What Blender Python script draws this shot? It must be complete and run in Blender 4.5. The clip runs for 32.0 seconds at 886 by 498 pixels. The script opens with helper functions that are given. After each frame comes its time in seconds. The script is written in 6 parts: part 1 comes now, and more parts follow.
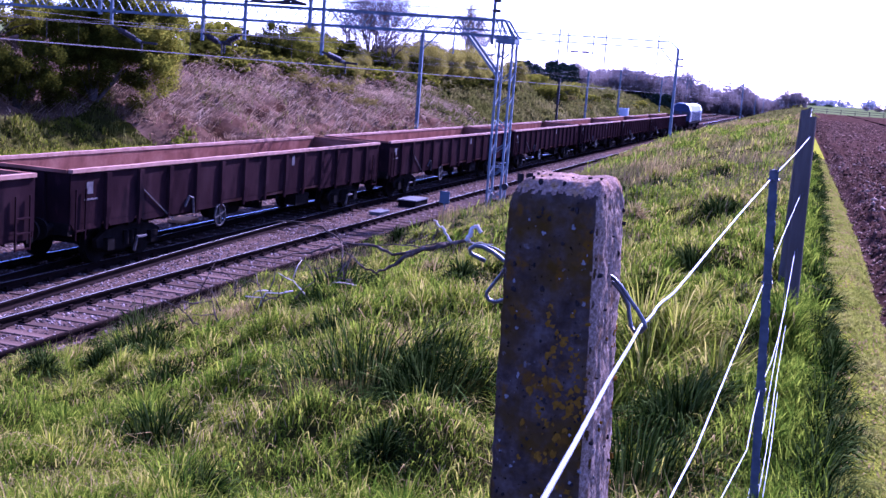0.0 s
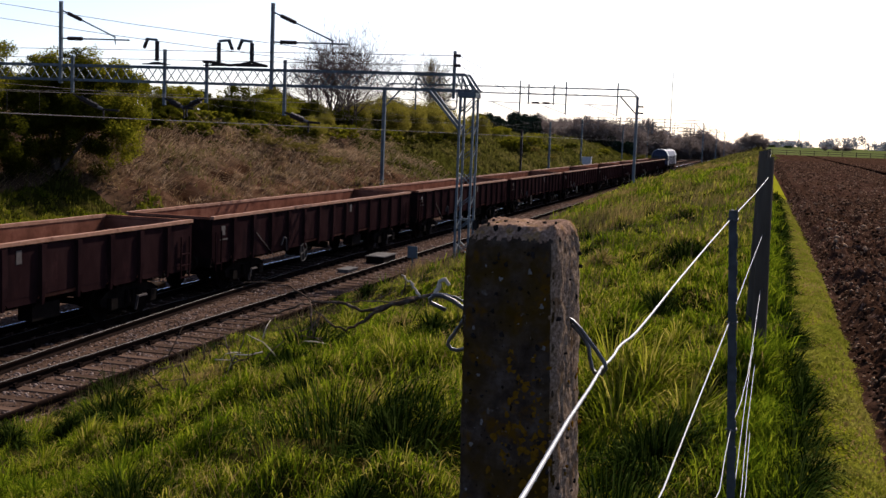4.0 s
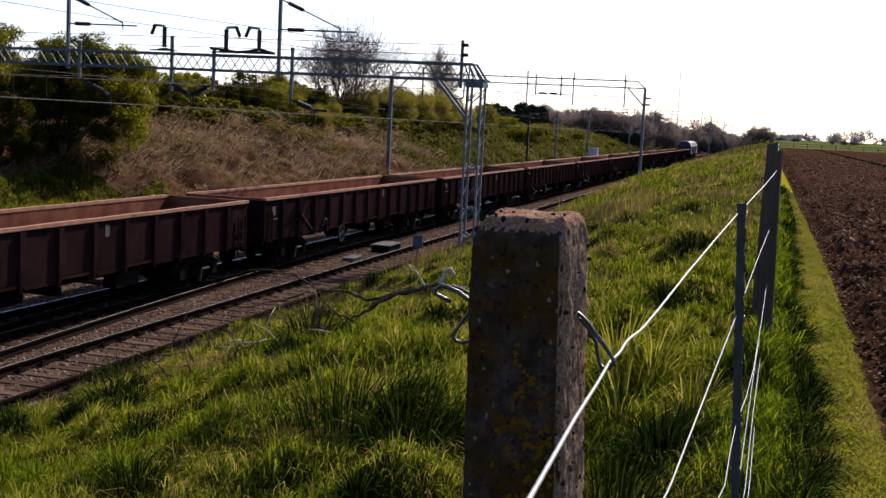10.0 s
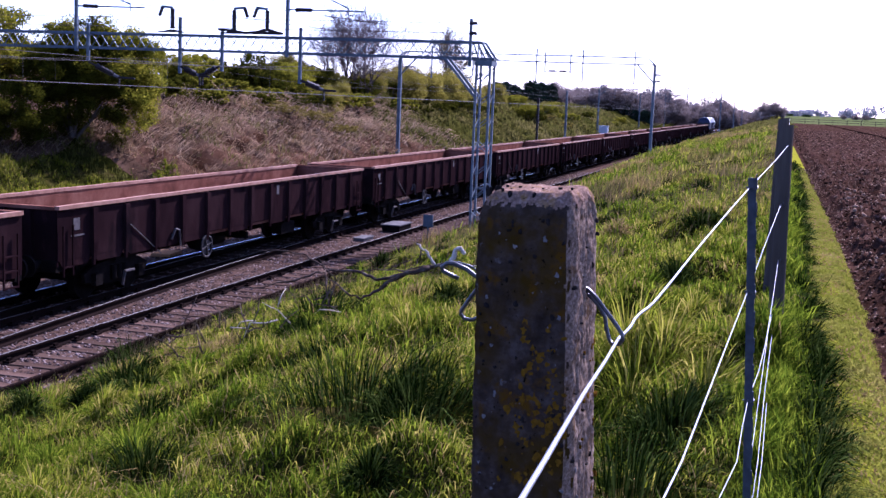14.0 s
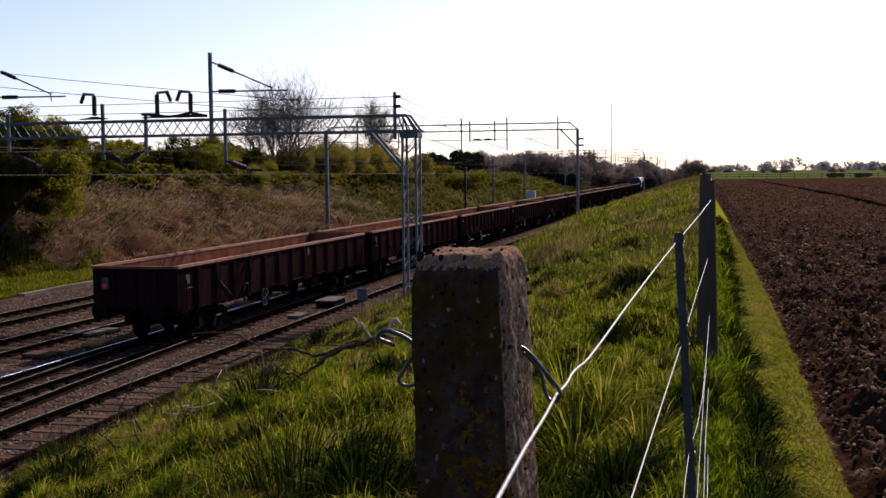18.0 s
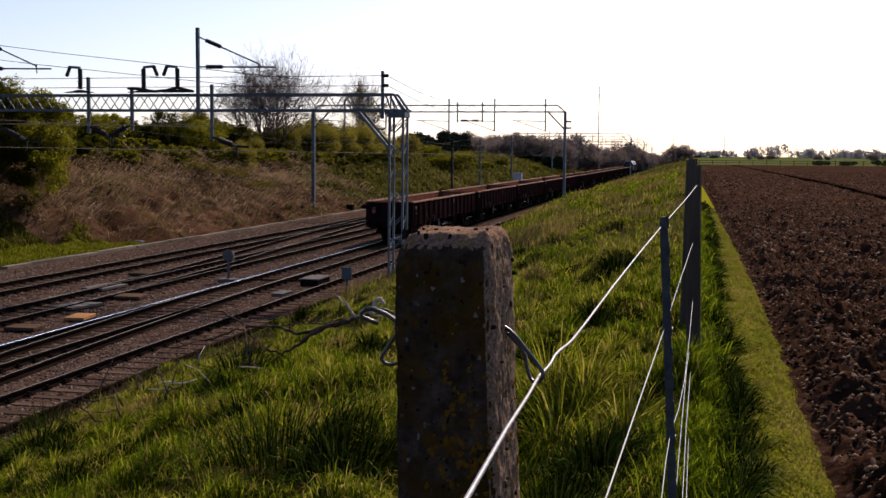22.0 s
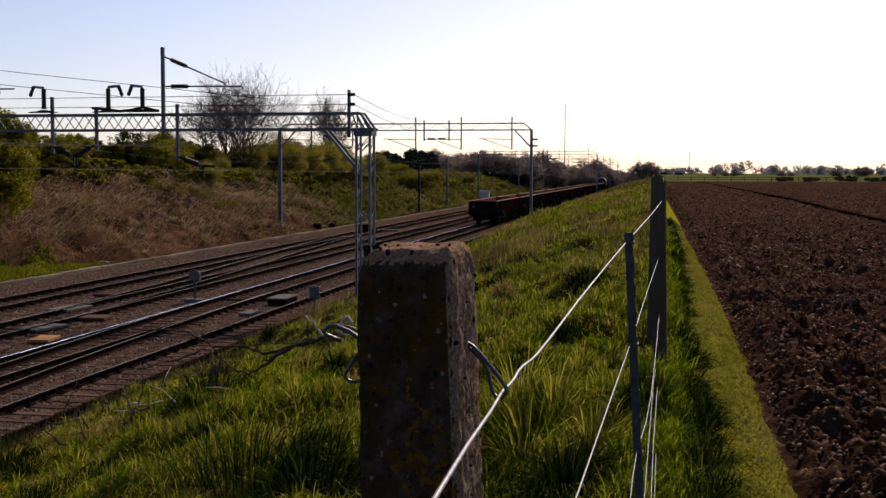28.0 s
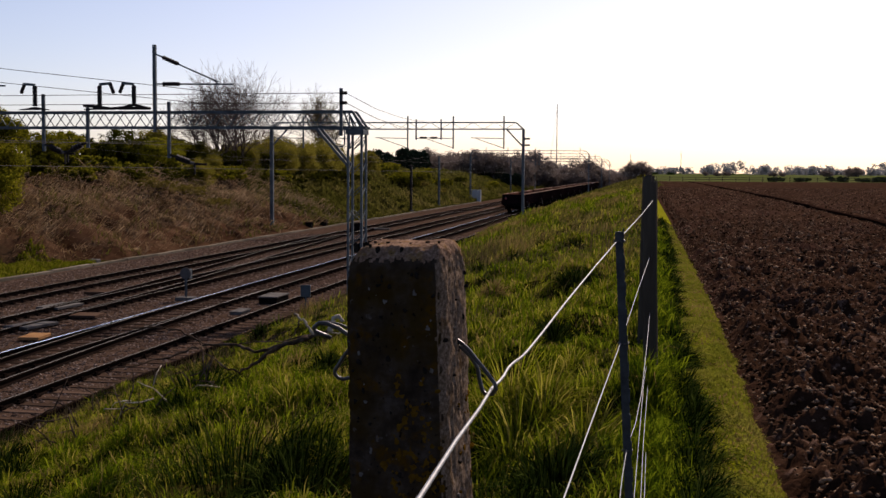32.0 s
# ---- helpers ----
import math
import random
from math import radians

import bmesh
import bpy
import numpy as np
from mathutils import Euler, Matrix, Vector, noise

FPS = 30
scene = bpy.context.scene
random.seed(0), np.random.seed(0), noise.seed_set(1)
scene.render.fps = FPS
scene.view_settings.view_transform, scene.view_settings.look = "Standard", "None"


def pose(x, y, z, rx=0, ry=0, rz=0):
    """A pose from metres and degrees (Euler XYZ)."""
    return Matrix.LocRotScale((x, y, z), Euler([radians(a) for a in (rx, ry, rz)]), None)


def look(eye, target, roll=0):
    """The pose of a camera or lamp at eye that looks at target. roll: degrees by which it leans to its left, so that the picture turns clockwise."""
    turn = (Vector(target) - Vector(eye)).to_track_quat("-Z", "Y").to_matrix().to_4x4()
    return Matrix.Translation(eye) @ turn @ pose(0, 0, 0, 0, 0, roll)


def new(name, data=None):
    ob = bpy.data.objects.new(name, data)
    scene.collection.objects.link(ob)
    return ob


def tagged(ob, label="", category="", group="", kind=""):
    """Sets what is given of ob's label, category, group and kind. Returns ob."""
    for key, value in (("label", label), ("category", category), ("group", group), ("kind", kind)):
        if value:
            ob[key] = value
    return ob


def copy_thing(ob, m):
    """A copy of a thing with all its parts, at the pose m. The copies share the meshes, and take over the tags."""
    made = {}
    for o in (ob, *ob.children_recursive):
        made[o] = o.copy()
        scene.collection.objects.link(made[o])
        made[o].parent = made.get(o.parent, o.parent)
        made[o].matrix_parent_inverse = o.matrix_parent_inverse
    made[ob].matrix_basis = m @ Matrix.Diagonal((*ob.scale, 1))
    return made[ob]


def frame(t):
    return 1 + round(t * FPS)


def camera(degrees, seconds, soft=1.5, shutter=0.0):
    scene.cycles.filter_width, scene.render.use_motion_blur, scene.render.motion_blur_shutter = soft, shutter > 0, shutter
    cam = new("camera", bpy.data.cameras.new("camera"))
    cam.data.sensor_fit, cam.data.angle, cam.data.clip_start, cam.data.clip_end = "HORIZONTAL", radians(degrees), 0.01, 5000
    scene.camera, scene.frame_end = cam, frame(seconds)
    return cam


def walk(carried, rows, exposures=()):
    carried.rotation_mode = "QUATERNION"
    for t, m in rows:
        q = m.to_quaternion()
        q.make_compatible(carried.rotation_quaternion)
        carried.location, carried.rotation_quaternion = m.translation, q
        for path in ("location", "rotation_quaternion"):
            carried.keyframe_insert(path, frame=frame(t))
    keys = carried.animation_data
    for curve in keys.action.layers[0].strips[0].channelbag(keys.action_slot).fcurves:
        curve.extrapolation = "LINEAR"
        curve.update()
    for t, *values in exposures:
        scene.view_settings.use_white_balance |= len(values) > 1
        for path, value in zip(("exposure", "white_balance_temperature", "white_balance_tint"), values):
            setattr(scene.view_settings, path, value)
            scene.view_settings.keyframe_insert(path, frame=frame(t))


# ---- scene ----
cam = camera(41.86, 32.0, soft=1.5)
PATH = [
    (0.0, pose(-0.0110, -0.0242, 0.0101, 81.57, -4.35, 17.06)),
    (0.5, pose(-0.0077, -0.0276, 0.0107, 81.54, -4.25, 17.19)),
    (1.0, pose(-0.0077, -0.0243, 0.0090, 81.56, -4.00, 16.99)),
    (1.5, pose(-0.0091, -0.0222, 0.0070, 81.03, -4.54, 17.32)),
    (2.0, pose(-0.0126, -0.0145, 0.0090, 81.15, -4.38, 17.29)),
    (2.5, pose(0.0022, -0.0251, 0.0064, 84.79, -2.41, 14.72)),
    (3.0, pose(0.0009, -0.0269, 0.0062, 84.54, -2.48, 14.63)),
    (3.5, pose(0.0012, -0.0269, 0.0059, 84.43, -2.42, 15.14)),
    (4.0, pose(0.0040, -0.0238, 0.0051, 84.36, -2.21, 15.26)),
    (4.5, pose(0.0026, -0.0248, 0.0060, 84.25, -2.35, 15.46)),
    (6.5, pose(-0.0033, -0.0001, 0.0043, 84.01, -2.48, 15.57)),
    (7.0, pose(-0.0029, 0.0031, 0.0032, 83.99, -2.65, 15.41)),
    (7.5, pose(-0.0030, 0.0009, 0.0033, 83.87, -2.52, 15.90)),
    (8.0, pose(-0.0028, 0.0004, 0.0034, 83.96, -2.52, 15.74)),
    (8.5, pose(-0.0024, -0.0042, 0.0044, 83.95, -2.95, 15.39)),
    (9.0, pose(-0.0037, 0.0025, 0.0044, 83.81, -2.66, 15.73)),
    (9.5, pose(-0.0024, -0.0004, 0.0046, 83.94, -2.69, 15.48)),
    (10.0, pose(-0.0033, -0.0009, 0.0042, 83.83, -2.85, 15.59)),
    (10.5, pose(-0.0023, 0.0030, 0.0014, 83.59, -2.46, 15.94)),
    (11.0, pose(-0.0047, 0.0064, 0.0029, 83.53, -2.78, 16.09)),
    (11.5, pose(-0.0022, 0.0025, 0.0016, 83.48, -2.53, 16.14)),
    (12.0, pose(-0.0052, 0.0078, 0.0023, 83.49, -2.72, 16.29)),
    (12.5, pose(-0.0064, 0.0096, 0.0023, 83.37, -2.85, 16.41)),
    (13.0, pose(-0.0057, 0.0101, 0.0003, 82.86, -2.92, 16.72)),
    (13.5, pose(-0.0050, 0.0162, -0.0001, 82.61, -2.54, 16.27)),
    (14.0, pose(-0.0028, 0.0173, -0.0015, 82.79, -2.26, 16.05)),
    (14.5, pose(-0.0058, 0.0184, -0.0014, 82.35, -2.25, 16.73)),
    (16.5, pose(-0.0081, 0.0229, -0.0008, 82.65, -1.68, 15.24)),
    (17.0, pose(-0.0018, 0.0144, -0.0035, 85.95, 0.22, 14.69)),
    (17.5, pose(-0.0027, 0.0108, -0.0048, 86.28, 0.32, 13.66)),
    (18.0, pose(0.0016, 0.0062, -0.0070, 86.36, 0.61, 12.49)),
    (18.5, pose(-0.0037, 0.0097, -0.0079, 85.34, -0.18, 12.05)),
    (19.0, pose(-0.0008, 0.0100, -0.0093, 85.21, -0.17, 12.00)),
    (19.5, pose(-0.0013, 0.0156, -0.0076, 85.07, -0.32, 12.21)),
    (20.0, pose(-0.0028, 0.0126, -0.0077, 84.55, -0.80, 12.11)),
    (20.5, pose(-0.0015, 0.0154, -0.0084, 85.12, -0.55, 11.71)),
    (21.0, pose(0.0014, 0.0126, -0.0088, 85.29, -0.38, 11.92)),
    (21.5, pose(0.0013, 0.0122, -0.0104, 85.22, -0.45, 11.87)),
    (22.0, pose(0.0006, 0.0118, -0.0095, 85.40, -0.48, 11.84)),
    (22.5, pose(0.0030, 0.0174, -0.0105, 85.39, -0.22, 11.80)),
    (23.0, pose(0.0060, 0.0140, -0.0100, 85.51, -0.18, 11.77)),
    (23.5, pose(0.0045, 0.0183, -0.0103, 85.51, -0.17, 11.53)),
    (24.0, pose(0.0059, 0.0145, -0.0109, 85.46, -0.24, 11.52)),
    (24.5, pose(0.0059, 0.0160, -0.0111, 85.38, -0.11, 11.56)),
    (25.0, pose(0.0066, 0.0144, -0.0117, 85.30, -0.07, 11.64)),
    (25.5, pose(0.0066, 0.0181, -0.0117, 85.53, 0.01, 11.65)),
    (26.0, pose(0.0077, 0.0089, -0.0106, 86.33, -0.03, 10.30)),
    (26.5, pose(0.0076, 0.0146, -0.0124, 86.05, 0.16, 10.58)),
    (28.5, pose(0.0065, 0.0161, -0.0125, 86.39, -0.19, 10.15)),
    (29.0, pose(0.0085, 0.0107, -0.0121, 86.44, -0.11, 10.19)),
    (29.5, pose(0.0080, 0.0132, -0.0123, 86.51, -0.14, 9.92)),
    (30.0, pose(0.0093, 0.0118, -0.0124, 86.40, -0.14, 9.97)),
    (30.5, pose(0.0107, 0.0107, -0.0130, 86.32, -0.07, 9.83)),
    (31.0, pose(0.0081, 0.0123, -0.0129, 86.12, -0.46, 10.28)),
    (31.5, pose(0.0088, 0.0110, -0.0123, 86.63, -0.67, 9.76)),
    (32.0, pose(0.0092, 0.0136, -0.0142, 86.26, -0.37, 9.82)),
]


# ---- light ----
EXPOSURES = [(0.0, 2.28, 4450, 68), (2.2, 2.28, 4450, 67), (2.8, 1.6, 4800, 47), (3.2, 0.95, 5250, 34), (3.7, 0.8, 6350, 18),
             (9.4, 0.87, 6350, 18), (11.0, 1.08, 6350, 18), (12.6, 1.1, 6300, 19), (13.1, 1.38, 5850, 26), (14.0, 1.76, 4950, 43), (16.6, 1.76, 4900, 47), (17.1, 1.3, 5200, 36),
             (17.6, 0.5, 6400, 24), (19.5, 0.66, 6500, 23), (21.2, 0.54, 6600, 22), (23.0, 0.5, 6650, 22), (25.5, 0.44, 6750, 21), (27.0, 0.28, 6850, 22), (32.0, 0.17, 6850, 22)]
walk(cam, PATH, EXPOSURES)

SUN_EL, SUN_AZ = 39.0, 14.0  # azimuth from +Y towards +X
world = bpy.data.worlds.new("world")
scene.world = world
world.use_nodes = True
wn = world.node_tree.nodes
sky = wn.new("ShaderNodeTexSky")
sky.sky_type, sky.sun_disc = "NISHITA", False
sky.sun_elevation, sky.sun_rotation = radians(SUN_EL), radians(SUN_AZ)
sky.dust_density, sky.air_density, sky.ozone_density = 1.1, 0.7, 1.4
world.node_tree.links.new(sky.outputs[0], wn["Background"].inputs[0])
wn["Background"].inputs[1].default_value = 0.106
sun = new("sun", bpy.data.lights.new("sun", "SUN"))
sun.data.energy, sun.data.angle, sun.data.color = 5.0, radians(0.55), (1.0, 0.92, 0.77)
toward = Vector((math.sin(radians(SUN_AZ)) * math.cos(radians(SUN_EL)), math.cos(radians(SUN_AZ)) * math.cos(radians(SUN_EL)), math.sin(radians(SUN_EL))))
sun.matrix_world = look(toward * 60, (0, 0, 0))


# ---- materials ----
def surface(name, colours, scale=3.0, rough=0.8, metal=0.0, bump=0.2, bump_scale=40.0, spots=None, spot_scale=6.0, spot_at=0.6,
            vary=0.0, island=False, detail=6.0, stretch=(1, 1, 1), back=0.0, sharp=0.0, layers=(), mixed=False, gloss=None):
    """A procedural surface: colours over a large noise (and piece by piece where mixed), spots and further layers (colour, scale, threshold,
    softness) over others, fine relief, and a brightness that varies piece by piece."""
    m = bpy.data.materials.new(name)
    m.use_nodes = True
    n, l = m.node_tree.nodes, m.node_tree.links
    b = n["Principled BSDF"]
    b.inputs["Roughness"].default_value, b.inputs["Metallic"].default_value = rough, metal
    b.inputs["Specular IOR Level"].default_value = 0.5 if metal > 0.3 or rough < 0.4 else 0.0 if back or rough > 0.75 else 0.1
    if gloss is not None:
        b.inputs["Specular IOR Level"].default_value = gloss
    co, mp = n.new("ShaderNodeTexCoord"), n.new("ShaderNodeMapping")
    mp.inputs["Scale"].default_value = stretch
    l.new(co.outputs["Object"], mp.inputs[0])

    def noise_at(s, d=detail):
        t = n.new("ShaderNodeTexNoise")
        t.inputs["Scale"].default_value, t.inputs["Detail"].default_value, t.inputs["Roughness"].default_value = s, d, 0.62
        l.new(mp.outputs[0], t.inputs["Vector"])
        return t

    ramp = n.new("ShaderNodeValToRGB")
    e = ramp.color_ramp.elements
    k = len(colours)
    while len(e) < k:
        e.new(0.5)
    for i, c in enumerate(colours):
        e[i].position, e[i].color = 0.3 + 0.4 * i / max(1, k - 1), (*c, 1)
    base = noise_at(scale).outputs[0]
    if mixed:
        blend = n.new("ShaderNodeMix")
        blend.inputs[0].default_value = 0.55
        l.new(base, blend.inputs[2])
        l.new(n.new("ShaderNodeNewGeometry").outputs["Random Per Island"], blend.inputs[3])
        base = blend.outputs[0]
    l.new(base, ramp.inputs[0])
    out = ramp.outputs[0]
    for tone, grain, at, soft in ([(spots, spot_scale, spot_at, 0.06 + sharp)] if spots else []) + list(layers):
        r2, mx = n.new("ShaderNodeValToRGB"), n.new("ShaderNodeMix")
        r2.color_ramp.elements[0].position, r2.color_ramp.elements[1].position = at, at + soft
        mx.data_type = "RGBA"
        l.new(noise_at(grain, 4.0).outputs[0], r2.inputs[0])
        l.new(r2.outputs[0], mx.inputs[0])
        l.new(out, mx.inputs[6])
        mx.inputs[7].default_value = (*tone, 1)
        out = mx.outputs[2]
    if vary:
        hs, mr = n.new("ShaderNodeHueSaturation"), n.new("ShaderNodeMapRange")
        if island:
            src = n.new("ShaderNodeNewGeometry").outputs["Random Per Island"]
        else:
            src = n.new("ShaderNodeObjectInfo").outputs["Random"]
        mr.inputs[3].default_value, mr.inputs[4].default_value = 1 - vary, 1 + vary
        l.new(src, mr.inputs[0])
        l.new(mr.outputs[0], hs.inputs["Value"])
        l.new(out, hs.inputs["Color"])
        out = hs.outputs[0]
    l.new(out, b.inputs["Base Color"])
    if bump:
        bp = n.new("ShaderNodeBump")
        bp.inputs["Strength"].default_value, bp.inputs["Distance"].default_value = bump, 0.35 / bump_scale
        l.new(noise_at(bump_scale, 8.0).outputs[0], bp.inputs["Height"])
        l.new(bp.outputs[0], b.inputs["Normal"])
    if back:
        tr, ad = n.new("ShaderNodeBsdfTranslucent"), n.new("ShaderNodeMixShader")
        l.new(out, tr.inputs[0])
        ad.inputs[0].default_value = back
        l.new(b.outputs[0], ad.inputs[1])
        l.new(tr.outputs[0], ad.inputs[2])
        l.new(ad.outputs[0], n["Material Output"].inputs[0])
    return m


# Near-black ground tones stand in for shade between the blades.
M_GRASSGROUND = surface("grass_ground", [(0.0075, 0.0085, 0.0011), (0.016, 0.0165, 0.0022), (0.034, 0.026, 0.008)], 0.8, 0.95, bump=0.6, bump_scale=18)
M_PATH = surface("short_grass", [(0.09257, 0.09522, 0.00529), (0.1455, 0.1455, 0.006612), (0.1719, 0.1455, 0.01851)], 2.2, 0.95, bump=1.0, bump_scale=60, spots=(0.12, 0.082, 0.042), spot_scale=1.6, spot_at=0.6, sharp=0.1)
M_DRYBANK = surface("dry_bank", [(0.022, 0.014, 0.0075), (0.055, 0.032, 0.019), (0.1, 0.06, 0.038)], 0.5, 0.95, bump=0.7, bump_scale=9)
M_EARTH = surface("bare_red_earth", [(0.016, 0.0075, 0.004), (0.046, 0.0235, 0.0135), (0.09, 0.052, 0.031)], 0.5, 0.95, bump=1.0, bump_scale=6)
M_MEADOW = surface("far_meadow", [(0.048, 0.058, 0.018), (0.075, 0.085, 0.03)], 0.05, 0.95, bump=0.2, bump_scale=2)
M_BALLAST = surface("ballast", [(0.027, 0.0155, 0.0108), (0.053, 0.033, 0.0242), (0.083, 0.054, 0.042)], 2.2, 0.95, bump=1.0, bump_scale=16, spots=(0.0172, 0.0116, 0.00903), spot_scale=14, spot_at=0.57)
M_STONE = surface("ballast_stone", [(0.045, 0.033, 0.029), (0.085, 0.062, 0.054), (0.15, 0.115, 0.1)], 6, 0.9, bump=0.3, vary=0.4, island=True, mixed=True)
M_SOIL = surface("ploughed_soil", [(0.0115, 0.0055, 0.003315), (0.028, 0.0142, 0.00884), (0.058, 0.0315, 0.02023)], 3.2, 0.95, bump=1.0, bump_scale=22, spots=(0.095, 0.058, 0.044), spot_scale=11, spot_at=0.59, layers=[((0.04, 0.0205, 0.015), 0.5, 0.5, 0.2)])
M_RUT = surface("dark_wheel_rut", [(0.0068, 0.0034, 0.00238), (0.017, 0.0085, 0.00612)], 2.0, 0.95, bump=0.8, bump_scale=12)
# Clods are paler than the soil to suggest their sunlit faces.
M_CLOD = surface("soil_clod", [(0.0236, 0.01216, 0.007293), (0.06864, 0.03861, 0.02431), (0.1788, 0.1173, 0.07779)], 5, 0.95, bump=0.6, vary=0.4, island=True, mixed=True)
M_BLADE = surface("grass_blade", [(0.05907, 0.08148, 0.00388), (0.1222, 0.1455, 0.00582), (0.1782, 0.1843, 0.0097), (0.2393, 0.1988, 0.0388)], 1.6, 0.6, bump=0, vary=0.3, island=True, back=0.5, mixed=True)
M_VERGE = surface("verge_blade", [(0.1152, 0.1267, 0.01296), (0.18, 0.18, 0.02016), (0.2304, 0.1944, 0.0504)], 2.5, 0.6, bump=0, vary=0.25, island=True, back=0.45)
M_LUSH = surface("lush_grass", [(0.03312, 0.06072, 0.002576), (0.0782, 0.1122, 0.0046), (0.1334, 0.1546, 0.00828)], 1.6, 0.6, bump=0, vary=0.35, island=True, back=0.5, mixed=True)
# Tussock colour darkened to imitate the side turned from the sun.
M_SHADETUSSOCK = surface("shaded_tussock", [(0.00476, 0.0102, 0.001088), (0.01088, 0.0204, 0.002312), (0.0374, 0.05168, 0.00952)], 1.6, 0.6, bump=0, vary=0.45, island=True, back=0.15, mixed=True)
M_BANKGREEN = surface("bank_grass_olive", [(0.045, 0.047, 0.008), (0.08, 0.075, 0.015), (0.13, 0.105, 0.038)], 0.16, 0.7, bump=0, vary=0.4, island=True, back=0.42)
M_FOOT = surface("foot_grass_blade", [(0.068, 0.085, 0.0034), (0.1062, 0.119, 0.0051), (0.1275, 0.1105, 0.017)], 0.5, 0.6, bump=0, vary=0.35, island=True, back=0.48, mixed=True)
M_BANKSTEM = surface("bleached_bank_stem", [(0.1591, 0.1061, 0.06188), (0.2917, 0.2077, 0.1326)], 0.4, 0.85, bump=0, vary=0.4, island=True, back=0.2)
M_REED = surface("brown_grass_stem", [(0.06, 0.042, 0.02), (0.13, 0.095, 0.05)], 0.6, 0.85, bump=0, vary=0.4, island=True, back=0.2)
M_STRAW = surface("dead_grass", [(0.15, 0.102, 0.0313), (0.261, 0.184, 0.0684)], 0.8, 0.8, bump=0, vary=0.35, island=True, back=0.3)
M_STRAWBANK = surface("dead_bank_grass", [(0.022, 0.015, 0.0065), (0.075, 0.045, 0.022), (0.175, 0.113, 0.058), (0.29, 0.2, 0.11)], 0.55, 0.85, bump=0, vary=0.5, island=True, back=0.25)
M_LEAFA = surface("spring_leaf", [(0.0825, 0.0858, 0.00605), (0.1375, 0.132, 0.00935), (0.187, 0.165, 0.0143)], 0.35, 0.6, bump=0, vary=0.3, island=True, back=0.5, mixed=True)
# Dark leaf tone, also used for the shade inside the sallow crown.
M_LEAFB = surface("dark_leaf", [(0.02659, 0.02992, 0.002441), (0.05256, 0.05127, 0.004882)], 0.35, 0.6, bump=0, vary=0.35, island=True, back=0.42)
M_LEAFC = surface("yellow_leaf", [(0.13, 0.117, 0.0169), (0.2145, 0.1755, 0.0286)], 0.35, 0.6, bump=0, vary=0.35, island=True, back=0.5)
M_BRAMBLE = surface("bramble_leaf", [(0.08719, 0.06975, 0.01452), (0.1648, 0.1317, 0.02615), (0.2325, 0.1744, 0.05038)], 0.5, 0.7, bump=0, vary=0.4, island=True, back=0.42)
# Pine and far twig tones are lifted a little to suggest haze.
M_CONIFER = surface("conifer_needles", [(0.01217, 0.02028, 0.01217), (0.03042, 0.04264, 0.02431)], 0.5, 0.8, bump=0, vary=0.4, island=True)
M_FARLEAF = surface("far_twigs", [(0.1073, 0.0858, 0.07865), (0.1788, 0.143, 0.1287)], 0.5, 0.9, bump=0, vary=0.3, island=True, back=0.4)
# Blue-grey leaf colour stands in for the haze of distance.
M_HAZEWOOD = surface("hazed_wood_leaf", [(0.15, 0.155, 0.17), (0.21, 0.215, 0.23)], 0.02, 0.9, bump=0, vary=0.15, island=True, back=0.4)
M_HEDGE = surface("hedge_leaf", [(0.03822, 0.0546, 0.0196), (0.07644, 0.09828, 0.03276)], 0.5, 0.8, bump=0, vary=0.4, island=True)
M_BARK = surface("bark", [(0.04, 0.03, 0.024), (0.08, 0.064, 0.05)], 4, 0.95, bump=0.8, bump_scale=20, stretch=(1, 1, 0.25))
M_TWIG = surface("twig", [(0.08625, 0.06375, 0.0555), (0.1425, 0.1087, 0.09375)], 6, 0.9, bump=0.2)
M_DEADTWIG = surface("dead_branch_bark", [(0.02016, 0.01232, 0.00784), (0.056, 0.0392, 0.02912), (0.1232, 0.0952, 0.0763)], 9, 0.8, bump=0.5, bump_scale=40)
M_PALETWIG = surface("bleached_twig", [(0.24, 0.195, 0.15), (0.45, 0.39, 0.323)], 9, 0.8, bump=0.3, bump_scale=40)
M_RAIL = surface("rusty_rail", [(0.0048, 0.0036, 0.0033), (0.0144, 0.009, 0.0072)], 5, 0.8, 0.0, bump=0.2, stretch=(1, 0.15, 1))
# Blue in the polished rail head stands in for reflected sky.
M_RAILTOP = surface("sky_tinted_polished_rail", [(0.11, 0.145, 0.22), (0.19, 0.24, 0.34)], 4, 0.27, 1.0, bump=0.05, stretch=(1, 0.05, 1))
M_RAILDULL = surface("dull_rail_head", [(0.042, 0.0364, 0.035), (0.084, 0.0742, 0.07)], 4, 0.68, 0.2, bump=0.1, stretch=(1, 0.1, 1), gloss=0.3)
M_SLEEPER = surface("weathered_sleeper", [(0.04063, 0.02457, 0.01769), (0.07776, 0.04995, 0.03645)], 3, 0.95, bump=0.6, bump_scale=30, stretch=(0.2, 1, 1), vary=0.35)
M_SLEEPERDARK = surface("dark_sleeper", [(0.01834, 0.01147, 0.008862), (0.04214, 0.02688, 0.02002)], 3, 0.95, bump=0.6, bump_scale=30, stretch=(0.2, 1, 1), vary=0.35)
M_WAGON = surface("maroon_wagon_paint", [(0.0088, 0.0046, 0.0052), (0.0158, 0.0077, 0.0082), (0.025, 0.0128, 0.0128)], 1.1, 0.7, 0.0, bump=0.15, bump_scale=25, spots=(0.031, 0.0135, 0.0135), spot_scale=3.5, spot_at=0.6, sharp=0.1, stretch=(1, 1, 0.45), layers=[((0.006, 0.0042, 0.005), 0.9, 0.56, 0.12)], gloss=0.0)
